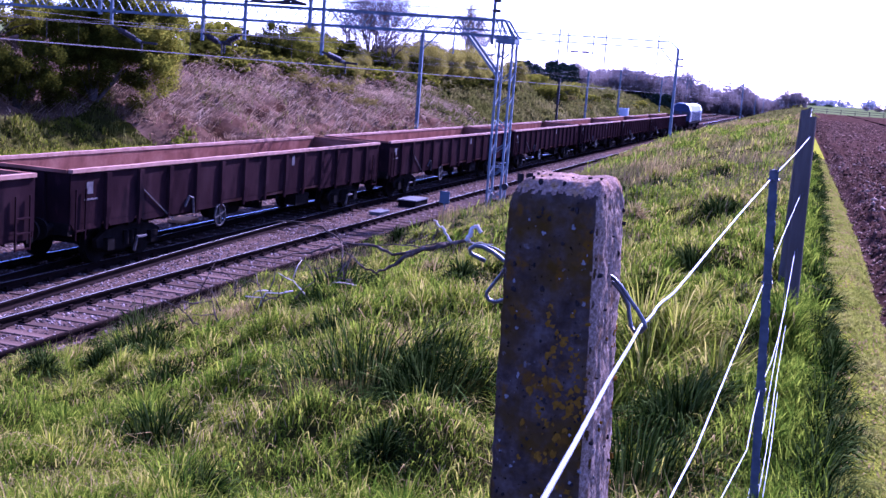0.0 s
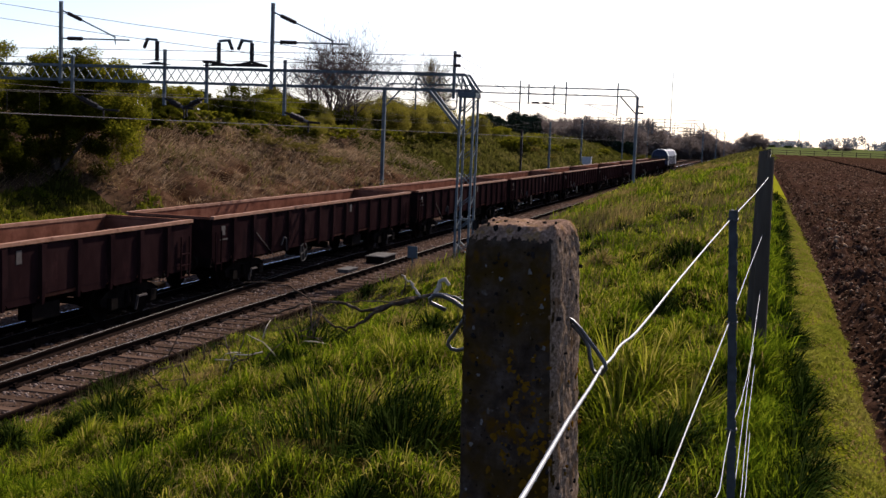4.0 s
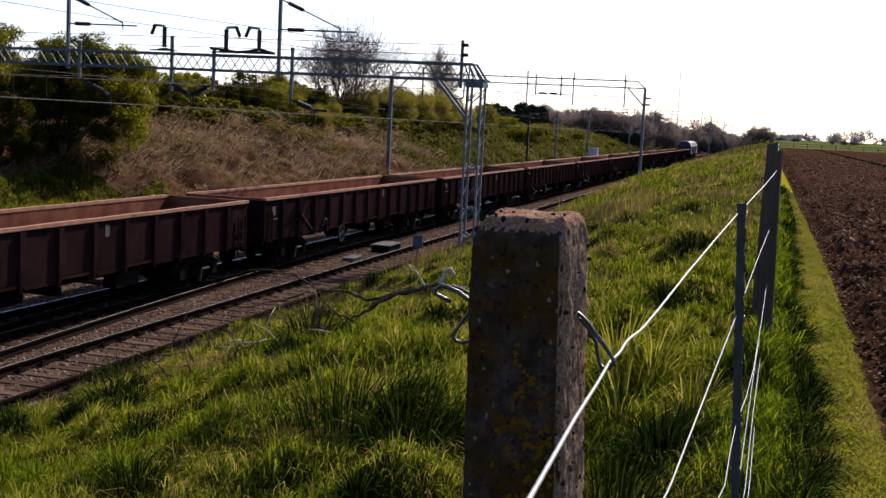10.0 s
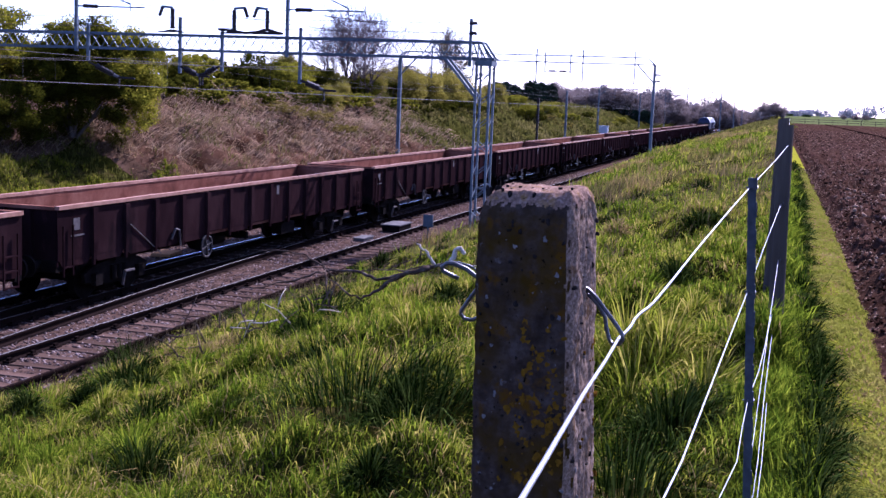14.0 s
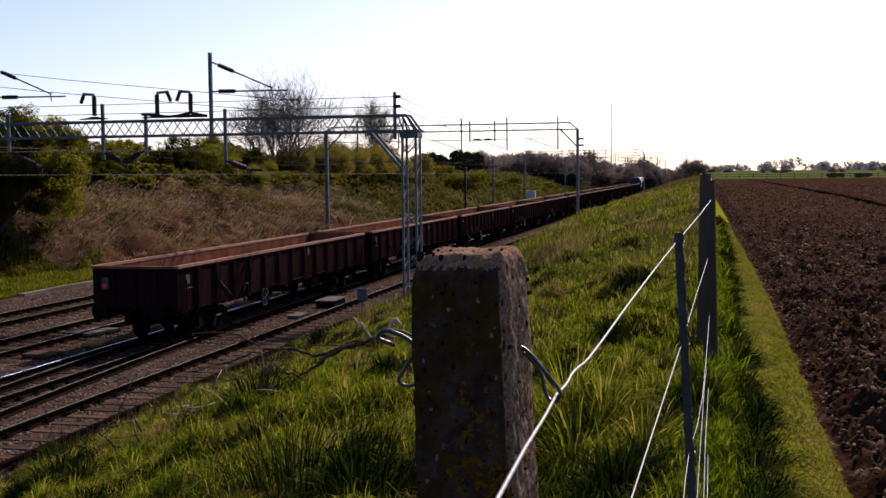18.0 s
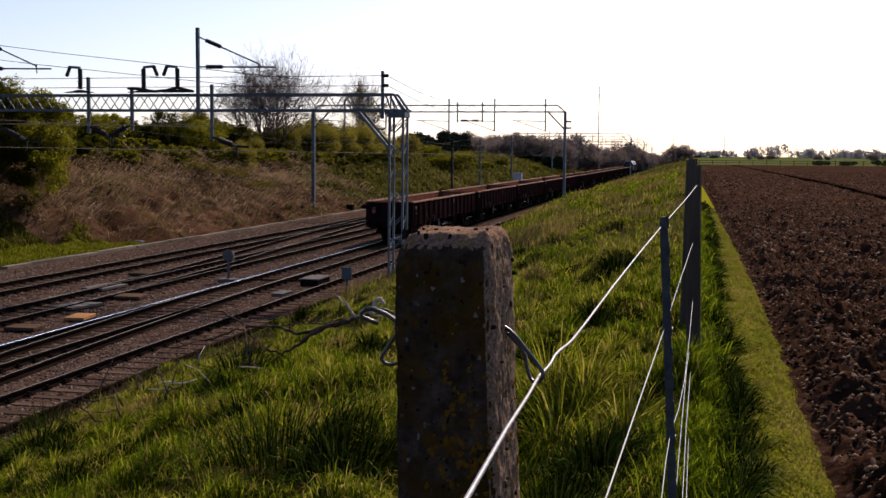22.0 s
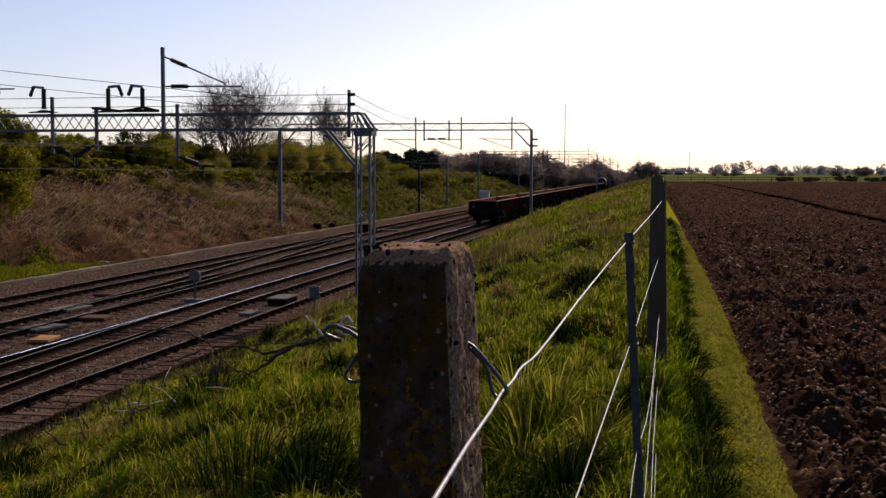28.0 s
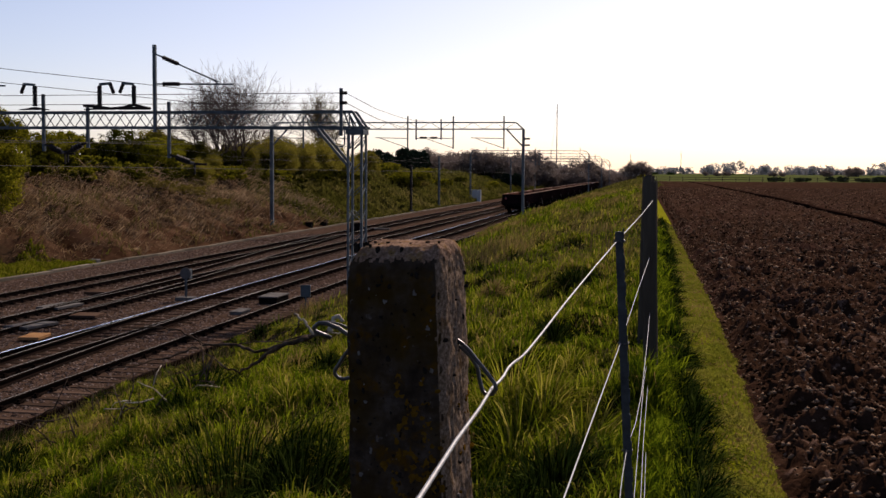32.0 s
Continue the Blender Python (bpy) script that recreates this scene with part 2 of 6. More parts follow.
M_WAGONIN = surface("rusted_inside", [(0.0747, 0.0294, 0.0189), (0.127, 0.0521, 0.0337), (0.173, 0.0807, 0.0539)], 1.4, 0.9, 0.0, bump=0.3, bump_scale=20, spots=(0.0747, 0.026, 0.018), spot_scale=2.2, spot_at=0.6, sharp=0.1)
M_RIM = surface("worn_rusty_rim", [(0.18, 0.084, 0.05), (0.28, 0.148, 0.098)], 3, 0.75, 0.0, bump=0.2, spots=(0.12, 0.045, 0.027), spot_scale=2.4, spot_at=0.58, sharp=0.08)
M_UNDER = surface("grimy_underframe", [(0.004914, 0.004095, 0.003822), (0.01229, 0.009815, 0.00871)], 4, 0.85, 0.1, bump=0.3)
M_PALE = surface("pale_worn_paint", [(0.04125, 0.03375, 0.033), (0.07875, 0.0675, 0.06375)], 6, 0.7, bump=0.1)
M_WHEEL = surface("wheel_steel", [(0.0234, 0.01986, 0.01872), (0.042, 0.0375, 0.0351)], 7, 0.6, 0.1, bump=0.1)
M_RED = surface("red_lamp", [(0.5, 0.02, 0.02), (0.6, 0.03, 0.03)], 8, 0.3, bump=0)
M_LOCO = surface("dark_blue_loco", [(0.015, 0.02, 0.045), (0.03, 0.036, 0.07)], 2, 0.5, bump=0.05)
# Pale tone of roof and doors; on the roof it carries sun glint.
M_LOCOROOF = surface("pale_cab_roof", [(0.3, 0.31, 0.32), (0.4, 0.4, 0.41)], 2, 0.6, bump=0.05)
M_GLASS = surface("dark_window_glass", [(0.02, 0.022, 0.025), (0.03, 0.032, 0.035)], 2, 0.15, bump=0, gloss=0.15)
M_GALV = surface("galvanised_steel", [(0.08, 0.096, 0.108), (0.125, 0.143, 0.156)], 2.5, 0.65, 0.2, bump=0.1, spots=(0.065, 0.062, 0.059), spot_scale=5, spot_at=0.62, sharp=0.1)
M_GALVDARK = surface("weathered_mast_steel", [(0.05, 0.065, 0.075), (0.1, 0.12, 0.135)], 2.5, 0.6, 0.25, bump=0.1)
M_INSUL = surface("brown_insulator", [(0.012, 0.009, 0.009), (0.028, 0.022, 0.02)], 5, 0.55, bump=0)
M_CABLE = surface("copper_wire", [(0.035, 0.0275, 0.0225), (0.065, 0.055, 0.045)], 5, 0.6, 0.2, bump=0)
M_WIRE = surface("galvanised_wire", [(0.12, 0.123, 0.13), (0.21, 0.215, 0.225)], 60, 0.55, 0.5, bump=0.15, bump_scale=300)
M_WIREDARK = surface("dull_tie_wire", [(0.022, 0.021, 0.022), (0.075, 0.073, 0.074)], 60, 0.4, 0.4, bump=0.1, bump_scale=300)
M_CONCRETE = surface("lichened_concrete", [(0.019, 0.013, 0.0098), (0.036, 0.0255, 0.0195), (0.066, 0.051, 0.043)], 55, 0.95, bump=1.0, bump_scale=420, spots=(0.036, 0.0205, 0.004), spot_scale=11, spot_at=0.41, sharp=0.14, layers=[((0.062, 0.03, 0.004), 34, 0.56, 0.12), ((0.1, 0.086, 0.078), 50, 0.66, 0.07), ((0.006, 0.0045, 0.0035), 120, 0.65, 0.04)])
# Worn top and flaked side are paler, with sunlight put into their colour.
M_LITTOP = surface("lit_worn_concrete", [(0.07, 0.04, 0.025), (0.16, 0.1, 0.07), (0.27, 0.185, 0.14)], 230, 0.95, bump=1.0, bump_scale=600, spots=(0.2, 0.115, 0.03), spot_scale=45, spot_at=0.55, sharp=0.1, layers=[((0.045, 0.028, 0.02), 90, 0.6, 0.06)])
# Dark tone of raised spots that imitate the shade inside pits.
M_PIT = surface("pit_shade", [(0.01, 0.009, 0.008), (0.025, 0.02, 0.018)], 60, 0.95, bump=0.2)
M_LITSIDE = surface("lit_flaked_concrete", [(0.0522, 0.03306, 0.02088), (0.1508, 0.1047, 0.07308), (0.2784, 0.2088, 0.1624)], 240, 0.95, bump=1.0, bump_scale=520, spots=(0.08, 0.038, 0.0072), spot_scale=26, spot_at=0.56, sharp=0.1)
M_LICHEN = surface("orange_lichen", [(0.06545, 0.03179, 0.00374), (0.1309, 0.06732, 0.00748)], 150, 0.95, bump=1.0, bump_scale=420)
M_LICHENPALE = surface("pale_lichen", [(0.0936, 0.0858, 0.0819), (0.156, 0.144, 0.136)], 120, 0.95, bump=1.0, bump_scale=420)
M_STEELPOST = surface("grey_steel_stake", [(0.026, 0.028, 0.031), (0.06, 0.066, 0.075)], 20, 0.7, 0.1, bump=0.3, bump_scale=100)
M_WOODPOST = surface("weathered_fence_wood", [(0.039, 0.0312, 0.025), (0.0858, 0.0718, 0.0593)], 10, 0.95, bump=0.7, bump_scale=40, stretch=(1, 1, 0.12))
M_BOARD = surface("new_timber_board", [(0.22, 0.11, 0.048), (0.3, 0.165, 0.08)], 5, 0.85, bump=0.3, stretch=(0.2, 1, 1))
M_BOXGREY = surface("grey_trackside_box", [(0.0702, 0.0663, 0.064), (0.125, 0.117, 0.113)], 5, 0.8, bump=0.2)
M_TROUGH = surface("weathered_trough_concrete", [(0.1, 0.085, 0.066), (0.17, 0.145, 0.115)], 1.2, 0.95, bump=0.3, bump_scale=20, vary=0.25)
M_WHITE = surface("white_cabinet", [(0.372, 0.384, 0.396), (0.468, 0.474, 0.48)], 3, 0.6, bump=0.05)


# ---- building tools ----
class Geo:
    """Collects simple solids into one mesh."""

    def __init__(self):
        self.v, self.f = [], []

    def add(self, verts, faces):
        k = len(self.v)
        self.v += [tuple(p) for p in verts]
        self.f += [tuple(k + i for i in q) for q in faces]
        return self

    def box(self, x0, x1, y0, y1, z0, z1):
        return self.add([(x, y, z) for z in (z0, z1) for y in (y0, y1) for x in (x0, x1)],
                        [(0, 2, 3, 1), (4, 5, 7, 6), (0, 1, 5, 4), (2, 6, 7, 3), (0, 4, 6, 2), (1, 3, 7, 5)])

    def loft(self, rings, cap=True):
        n = len(rings[0])
        verts = [p for r in rings for p in r]
        faces = [(a * n + i, a * n + (i + 1) % n, (a + 1) * n + (i + 1) % n, (a + 1) * n + i) for a in range(len(rings) - 1) for i in range(n)]
        if cap:
            faces += [tuple(range(n))[::-1], tuple((len(rings) - 1) * n + i for i in range(n))]
        return self.add(verts, faces)

    def prism(self, profile, y0, y1):
        """A profile in x, z, drawn out along y."""
        return self.loft([[(x, y, z) for x, z in profile] for y in (y0, y1)])

    def tube(self, points, radius, sides=6, cap=True):
        pts = [Vector(p) for p in points]
        rad = radius if isinstance(radius, (list, tuple)) else [radius] * len(pts)
        rings, ref = [], None
        for i, p in enumerate(pts):
            d = (pts[min(i + 1, len(pts) - 1)] - pts[max(i - 1, 0)]).normalized()
            if ref is None:
                ref = d.orthogonal().normalized()
            u = (ref - d * ref.dot(d)).normalized()
            ref, w = u, d.cross(u)
            rings.append([p + (u * math.cos(a) + w * math.sin(a)) * rad[i] for a in (2 * math.pi * k / sides for k in range(sides))])
        return self.loft(rings, cap)

    def strut(self, a, b, w, h=None):
        """A square bar between two points."""
        a, b = Vector(a), Vector(b)
        d = (b - a).normalized()
        u = d.cross(Vector((0, 1, 0)))
        u = (u if u.length > 0.05 else d.cross(Vector((0, 0, 1)))).normalized()
        t = d.cross(u)
        h = h or w
        return self.loft([[p + u * (w / 2 * i) + t * (h / 2 * j) for i, j in ((-1, -1), (1, -1), (1, 1), (-1, 1))] for p in (a, b)])

    def disc(self, centre, radius, y0, y1, sides=20):
        x, z = centre
        return self.loft([[(x + radius * math.cos(2 * math.pi * k / sides), y, z + radius * math.sin(2 * math.pi * k / sides)) for k in range(sides)] for y in (y0, y1)])

    def wheel_x(self, y, z, radius, x0, x1, sides=20):
        return self.loft([[(x, y + radius * math.cos(2 * math.pi * k / sides), z + radius * math.sin(2 * math.pi * k / sides)) for k in range(sides)] for x in (x0, x1)])

    def mesh(self, name, material, smooth=False, bevel=0.0):
        me = bpy.data.meshes.new(name)
        me.from_pydata(self.v, [], self.f)
        bm = bmesh.new()
        bm.from_mesh(me)
        bmesh.ops.recalc_face_normals(bm, faces=bm.faces)
        if bevel:
            bmesh.ops.bevel(bm, geom=bm.edges[:], offset=bevel, segments=1, affect="EDGES", clamp_overlap=True)
        bm.to_mesh(me)
        bm.free()
        me.materials.append(material)
        if smooth:
            me.polygons.foreach_set("use_smooth", [True] * len(me.polygons))
        return me


def part(name, geo, material, parent, label="", smooth=False, bevel=0.0, at=None):
    me = geo if isinstance(geo, bpy.types.Mesh) else geo.mesh(name, material, smooth, bevel)
    ob = new(name, me)
    ob.parent = parent
    if at is not None:
        ob.matrix_basis = at
    return tagged(ob, label)


def thing(name, label, category, m=None, group="", kind=""):
    ob = new(name)
    ob.empty_display_size = 0.2
    if m is not None:
        ob.matrix_basis = m
    return tagged(ob, label, category, group, kind)


def array_mesh(name, verts, faces, material, smooth=False):
    """A mesh from numpy arrays; faces is a list of index arrays, one for each face size."""
    me = bpy.data.meshes.new(name)
    me.vertices.add(len(verts))
    me.vertices.foreach_set("co", np.asarray(verts, np.float32).ravel())
    loops = np.concatenate([f.ravel() for f in faces]).astype(np.int32)
    sizes = np.concatenate([np.full(len(f), f.shape[1], np.int32) for f in faces])
    me.loops.add(len(loops))
    me.loops.foreach_set("vertex_index", loops)
    me.polygons.add(len(sizes))
    me.polygons.foreach_set("loop_start", np.concatenate([[0], np.cumsum(sizes)[:-1]]).astype(np.int32))
    me.polygons.foreach_set("loop_total", sizes)
    if smooth:
        me.polygons.foreach_set("use_smooth", np.ones(len(sizes), bool))
    for m in material if isinstance(material, list) else [material]:
        me.materials.append(m)
    me.update(calc_edges=True)
    me.validate()
    return me


def vnoise(x, y, seed=0):
    """Smooth noise in -1..1 over the plane, for arrays."""
    x, y = np.asarray(x, float), np.asarray(y, float)
    xi, yi = np.floor(x).astype(np.int64), np.floor(y).astype(np.int64)
    fx, fy = x - xi, y - yi
    fx, fy = fx * fx * (3 - 2 * fx), fy * fy * (3 - 2 * fy)

    def h(a, b):
        k = (a * 374761393 + b * 668265263 + seed * 1442695041) & 0x7FFFFFFF
        k = ((k ^ (k >> 13)) * 1274126177) & 0x7FFFFFFF
        return ((k ^ (k >> 16)) & 0xFFFF) / 32767.5 - 1

    return (h(xi, yi) * (1 - fx) + h(xi + 1, yi) * fx) * (1 - fy) + (h(xi, yi + 1) * (1 - fx) + h(xi + 1, yi + 1) * fx) * fy


def fbm(x, y, seed=0, octaves=4):
    return sum(vnoise(x * 2 ** k, y * 2 ** k, seed + k) * 0.5 ** k for k in range(octaves))


def smooth(a, b, x):
    k = np.clip((np.asarray(x, float) - a) / (b - a), 0, 1)
    return k * k * (3 - 2 * k)


# ---- the lie of the land ----
RAIL_Z = -4.78
BED_Z = -4.97
TRACKS = [-12.29, -15.78, -19.65, -23.7]


def land(x, y):
    """Height of the ground at x, y."""
    x, y = np.asarray(x, float), np.asarray(y, float)
    near = np.interp(x, [-11.5, -10.9, -10.0, -9.0, -6, -2, 0.1], [BED_Z + 0.012, -4.93, -4.62, -4.1, -2.85, -1.72, -1.36])
    far = np.interp(x, [-11.5, -11.0, -9.3, -6, -2, 0.1], [BED_Z + 0.012, -4.5, -3.35, -2.5, -1.75, -1.36])
    w = smooth(35, 95, y)
    z = near * (1 - w) + far * w
    low = 0.35 + 0.65 * (1 - smooth(230, 420, y))
    toe = 28.4 + 5.0 * (1 - smooth(50, 64, y))
    rise = np.interp(-x - toe, [0, 0.6, 10.5, 13, 30, 110, 400], [0, 0.15, 4.5, 4.9, 5.4, 8.5, 9.0])
    z = np.where(x < -toe, BED_Z + 0.012 + rise * low, z)
    z = np.where((x <= -11.5) & (x >= -toe), BED_Z + 0.012, z)
    bumps = 0.11 * fbm(x * 0.7, y * 0.7, 3) + 0.09 * fbm(x * 2.0, y * 2.0, 9)
    grassy = np.where(x > -11.3, smooth(11.3, 10.2, -x) * smooth(0.35, -0.05, x), smooth(toe, toe + 1.5, -x) * 4.4)
    z = z + bumps * grassy
    lumps = 0.16 * np.maximum(0, vnoise(x * 1.25, y * 1.25, 71)) + 0.1 * np.maximum(0, vnoise(x * 2.6, y * 2.6, 72)) - 0.05
    z = z + np.where((x > -10.6) & (y > 3), lumps * smooth(10.4, 9.2, -x) * smooth(-0.05, -0.6, x) * smooth(3, 4.5, y) * (1 - smooth(26, 40, y)), 0)
    z = z + 0.6 * np.exp(-((x + 34.4) / 2.0) ** 2 - ((y - 83) / 6.5) ** 2) + 0.35 * np.exp(-((x + 30.3) / 1.3) ** 2 - ((y - 97) / 7.0) ** 2)
    z = z - 0.5 * np.exp(-((y - 75.2 + 0.25 * (x + 36.5)) / 1.1) ** 2 - ((x + 36.2) / 2.4) ** 2)
    edge = -0.1 * (1 - smooth(4, 14, y))
    z = z - 0.16 * smooth(0.62, 0.9, x - edge) * (1 - smooth(225, 233, y))
    z = z + np.where(x > -11.3, 1.3 * smooth(260, 800, y), 0) + 3.0 * smooth(800, 2500, y)
    return z


def spaced(parts):
    """Coordinates from (start, stop, step) stretches."""
    return np.concatenate([np.arange(a, b, s) for a, b, s in parts])


# ---- ground ----
def build_ground():
    xs = np.concatenate([-np.geomspace(3000, 75, 14), spaced([(-70, -45, 1.5), (-45, -27, 0.7), (-27, -11.6, 1.2), (-11.6, 1.0, 0.14), (1.0, 20, 1.5)]), np.geomspace(20, 3000, 16)])
    ys = np.concatenate([-np.geomspace(600, 6, 9), spaced([(-4, 14, 0.16), (14, 40, 0.4), (40, 120, 1.1), (120, 300, 4)]), np.geomspace(300, 4500, 22)])
    gx, gy = np.meshgrid(xs, ys)
    gz = land(gx, gy)
    nx, ny = len(xs), len(ys)
    idx = np.arange(nx * ny).reshape(ny, nx)
    quads = np.stack([idx[:-1, :-1], idx[:-1, 1:], idx[1:, 1:], idx[1:, :-1]], -1).reshape(-1, 4)
    cx, cy = (xs[:-1] + xs[1:]) / 2, (ys[:-1] + ys[1:]) / 2
    mx, my = np.meshgrid(cx, cy)
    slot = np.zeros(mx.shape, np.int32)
    slot[(mx < -11.35) & (mx > -28.4)] = 2
    toe = 28.4 + 5.0 * (1 - smooth(50, 64, my))
    green = (vnoise(mx * 0.12, my * 0.07, 31) * 0.4 + smooth(78, 129, my) * 1.15 > 0.5) | ((my < 55) & (mx > -36.4))
    slot[(mx < -toe - 0.6)] = 1
    slot[(mx < -toe - 0.6) & (green | (my > 118))] = 0
    earth = (mx < -toe) & (my > 57) & (my < 104) & (-mx - toe + 2.2 * fbm(mx * 0.35, my * 0.25, 61) < 4.2)
    slot[earth | ((np.abs(my - 75.2 + 0.25 * (mx + 36.5)) < 1.0) & (mx < -33.5) & (mx > -39))] = 6
    slot[(mx < -56)] = 4
    slot[(mx > 0.18) & (mx < 0.9)] = 3
    slot[(mx >= 0.9) & (my < 236)] = 5
    slot[(my >= 236) & (mx > 2.5)] = 4
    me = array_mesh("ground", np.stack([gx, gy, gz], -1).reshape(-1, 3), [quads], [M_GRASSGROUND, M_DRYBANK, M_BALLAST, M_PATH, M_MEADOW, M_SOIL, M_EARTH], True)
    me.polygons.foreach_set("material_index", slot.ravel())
    tagged(new("ground", me), "grassy railway cutting, ballast bed and farmland reaching the horizon", "ground", kind="structure")


def field_height(x, y):
    """The ploughed surface: furrows, lumps and clods, finer close by."""
    close = 1 - smooth(22, 60, y)
    rough = fbm(x * 2.1, y * 1.6, 11, 4)
    slab = np.abs(vnoise(x * 4.2 + 0.6 * rough, y * 3.4, 17)) * 0.5 + 0.35 * np.abs(vnoise(x * 9, y * 8, 18)) + 0.3 * np.abs(vnoise(x * 21, y * 19, 19))
    furrow = 0.03 * np.sin(x * 2 * math.pi / 0.85 + 0.8 * vnoise(x, y * 0.2, 5)) * (0.4 + 0.6 * close)
    wheel = np.exp(-((x - np.interp(y, [0, 36, 66, 140, 232], [5.9, 6.64, 7.46, 8.13, 8.7])) / 0.28) ** 2)
    bed = smooth(0.6, 0.9, x - 0.0085 * y + 0.1 * (1 - smooth(4, 14, y)))
    far = 0.07 * vnoise(x * 1.1, y * 0.9, 21) + 0.1
    return -1.45 + bed * (0.02 + 0.045 * rough + (0.15 * close) * slab * 1.6 + (1 - close) * far + furrow) + 0.35 * smooth(20, 120, x) - 0.2 * wheel


def build_field():
    ys = spaced([(-3, 3, 0.12), (3, 8, 0.024), (8, 14, 0.04), (14, 24, 0.08), (24, 45, 0.14), (45, 90, 0.3), (90, 232.5, 0.8)])
    xs = np.concatenate([spaced([(0.6, 3.0, 0.024), (3.0, 5.5, 0.05), (5.5, 10, 0.1), (10, 24, 0.25)]), np.geomspace(24, 260, 60)])
    u, gy = np.meshgrid(xs, ys)
    gx = u + 0.0085 * gy - 0.1 * (1 - smooth(4, 14, gy)) * np.exp(-(u - 0.6)) + (0.09 * vnoise(gy * 1.3, gy * 0.1, 4) + 0.05 * vnoise(gy * 4.1, gy * 0.3, 6)) * np.exp(-(u - 0.6) * 2)
    gz = field_height(gx, gy)
    nx, ny = len(xs), len(ys)
    idx = np.arange(nx * ny).reshape(ny, nx)
    quads = np.stack([idx[:-1, :-1], idx[:-1, 1:], idx[1:, 1:], idx[1:, :-1]], -1).reshape(-1, 4)
    me = array_mesh("ploughed_field", np.stack([gx, gy, gz], -1).reshape(-1, 3), [quads], M_SOIL, False)
    field = tagged(new("ploughed_field", me), "dark brown ploughed field with rough clods", "field", kind="structure")
    rut = Geo()
    rows = []
    for y in np.arange(22, 232, 2.0):
        x = float(np.interp(y, [0, 36, 66, 140, 232], [5.9, 6.64, 7.46, 8.13, 8.7])) + 0.05 * float(vnoise(y * 0.3, 1.5, 8))
        z = -1.45 + 0.12 + 0.06 * float(smooth(12, 60, y)) + 0.03 * float(vnoise(y * 0.7, 3.1, 9))
        w = 0.13 + 0.04 * float(vnoise(y * 0.5, 7.0, 2))
        rows.append([(x - w, y, z - 0.3), (x + w, y, z - 0.3), (x + w * 0.8, y, z), (x - w * 0.8, y, z)])
    part("wheel_rut", rut.loft(rows), M_RUT, field, "dark wheel rut across the field")


build_ground()
build_field()


# ---- tracks ----
def rail_profile(cx, top):
    return [(cx + a, top + b) for a, b in ((-0.035, 0), (0.035, 0), (0.035, -0.04), (0.01, -0.055), (0.01, -0.125), (0.07, -0.15), (-0.07, -0.15), (-0.01, -0.125), (-0.01, -0.055), (-0.035, -0.04))]


def rail_along(track, name, path, bright, label="", rusty=False):
    """One rail along points (x, y), with its worn running band."""
    g, s = Geo(), Geo()
    g.loft([[(px, y, pz) for px, pz in rail_profile(x, RAIL_Z)] for x, y in path])
    w = 0.03 if bright else 0.014
    s.loft([[(x - w, y, RAIL_Z + 0.001), (x + w, y, RAIL_Z + 0.001), (x + w - 0.004, y, RAIL_Z + 0.004), (x - w + 0.004, y, RAIL_Z + 0.004)] for x, y in path])
    r = part(name, g, M_RAIL, track, label)
    part("running_band", s, M_RAILTOP if bright else M_RAIL if rusty else M_RAILDULL, r, "polished running band" if bright else "dull running band")


SLEEPER_DARK = Geo().box(-1.3, 1.3, -0.125, 0.125, -0.13, 0).mesh("sleeper", M_SLEEPERDARK, bevel=0.012)
SLEEPER = Geo().box(-1.3, 1.3, -0.125, 0.125, -0.13, 0).mesh("sleeper", M_SLEEPER, bevel=0.012)
CHAIR = Geo()
for cx in (-0.752, 0.752):
    CHAIR.box(cx - 0.17, cx + 0.17, -0.09, 0.09, 0.0, 0.035)
    CHAIR.box(cx - 0.13, cx - 0.075, -0.05, 0.05, 0.035, 0.085)
    CHAIR.box(cx + 0.075, cx + 0.13, -0.05, 0.05, 0.035, 0.085)
SLEEPER_TOP = RAIL_Z - 0.155


def build_track(x, index, label, bright):
    t = thing("railway_track", label, "railway track", kind="structure")
    for side in (-0.752, 0.752):
        # only one rail of a bright track gets the sky-tinted band
        rail_along(t, "rail", [(x + side, y) for y in (-120, 0, 30, 60, 120, 240, 700)], bright and side < 0, rusty=index == 0 and side > 0)
    ch = Geo()
    first, last = 14.0, 14.0 + 0.7 * (299 if index < 2 else 180)
    y, k = first, 0
    rng = random.Random(index)
    while y < last:
        ob = part("sleeper", SLEEPER_DARK if index else SLEEPER, None, t)
        ob.matrix_basis = pose(x + rng.uniform(-0.03, 0.03), y + rng.uniform(-0.02, 0.02), SLEEPER_TOP, 0, 0, rng.uniform(-0.6, 0.6))
        if y < 110:
            ch.add([(vx + x, vy + y, vz + SLEEPER_TOP) for vx, vy, vz in CHAIR.v], CHAIR.f)
        y += 0.7
    rest = Geo()
    for a in list(np.arange(-60, first, 0.7)) + list(np.arange(last, 420, 0.7)):
        rest.box(x - 1.3, x + 1.3, a - 0.125, a + 0.125, SLEEPER_TOP - 0.13, SLEEPER_TOP)
    tagged(part("far_sleepers", rest, M_SLEEPERDARK if index else M_SLEEPER, t), kind="stuff")
    tagged(part("rail_chairs", ch, M_RAIL, t, "rusty cast rail chairs"), kind="stuff")


for i, x in enumerate(TRACKS):
    build_track(x, i, ("near railway track on weathered wooden sleepers", "railway track with polished running rails", "railway track beside a crossover", "far railway track below the bank")[i], i == 1)


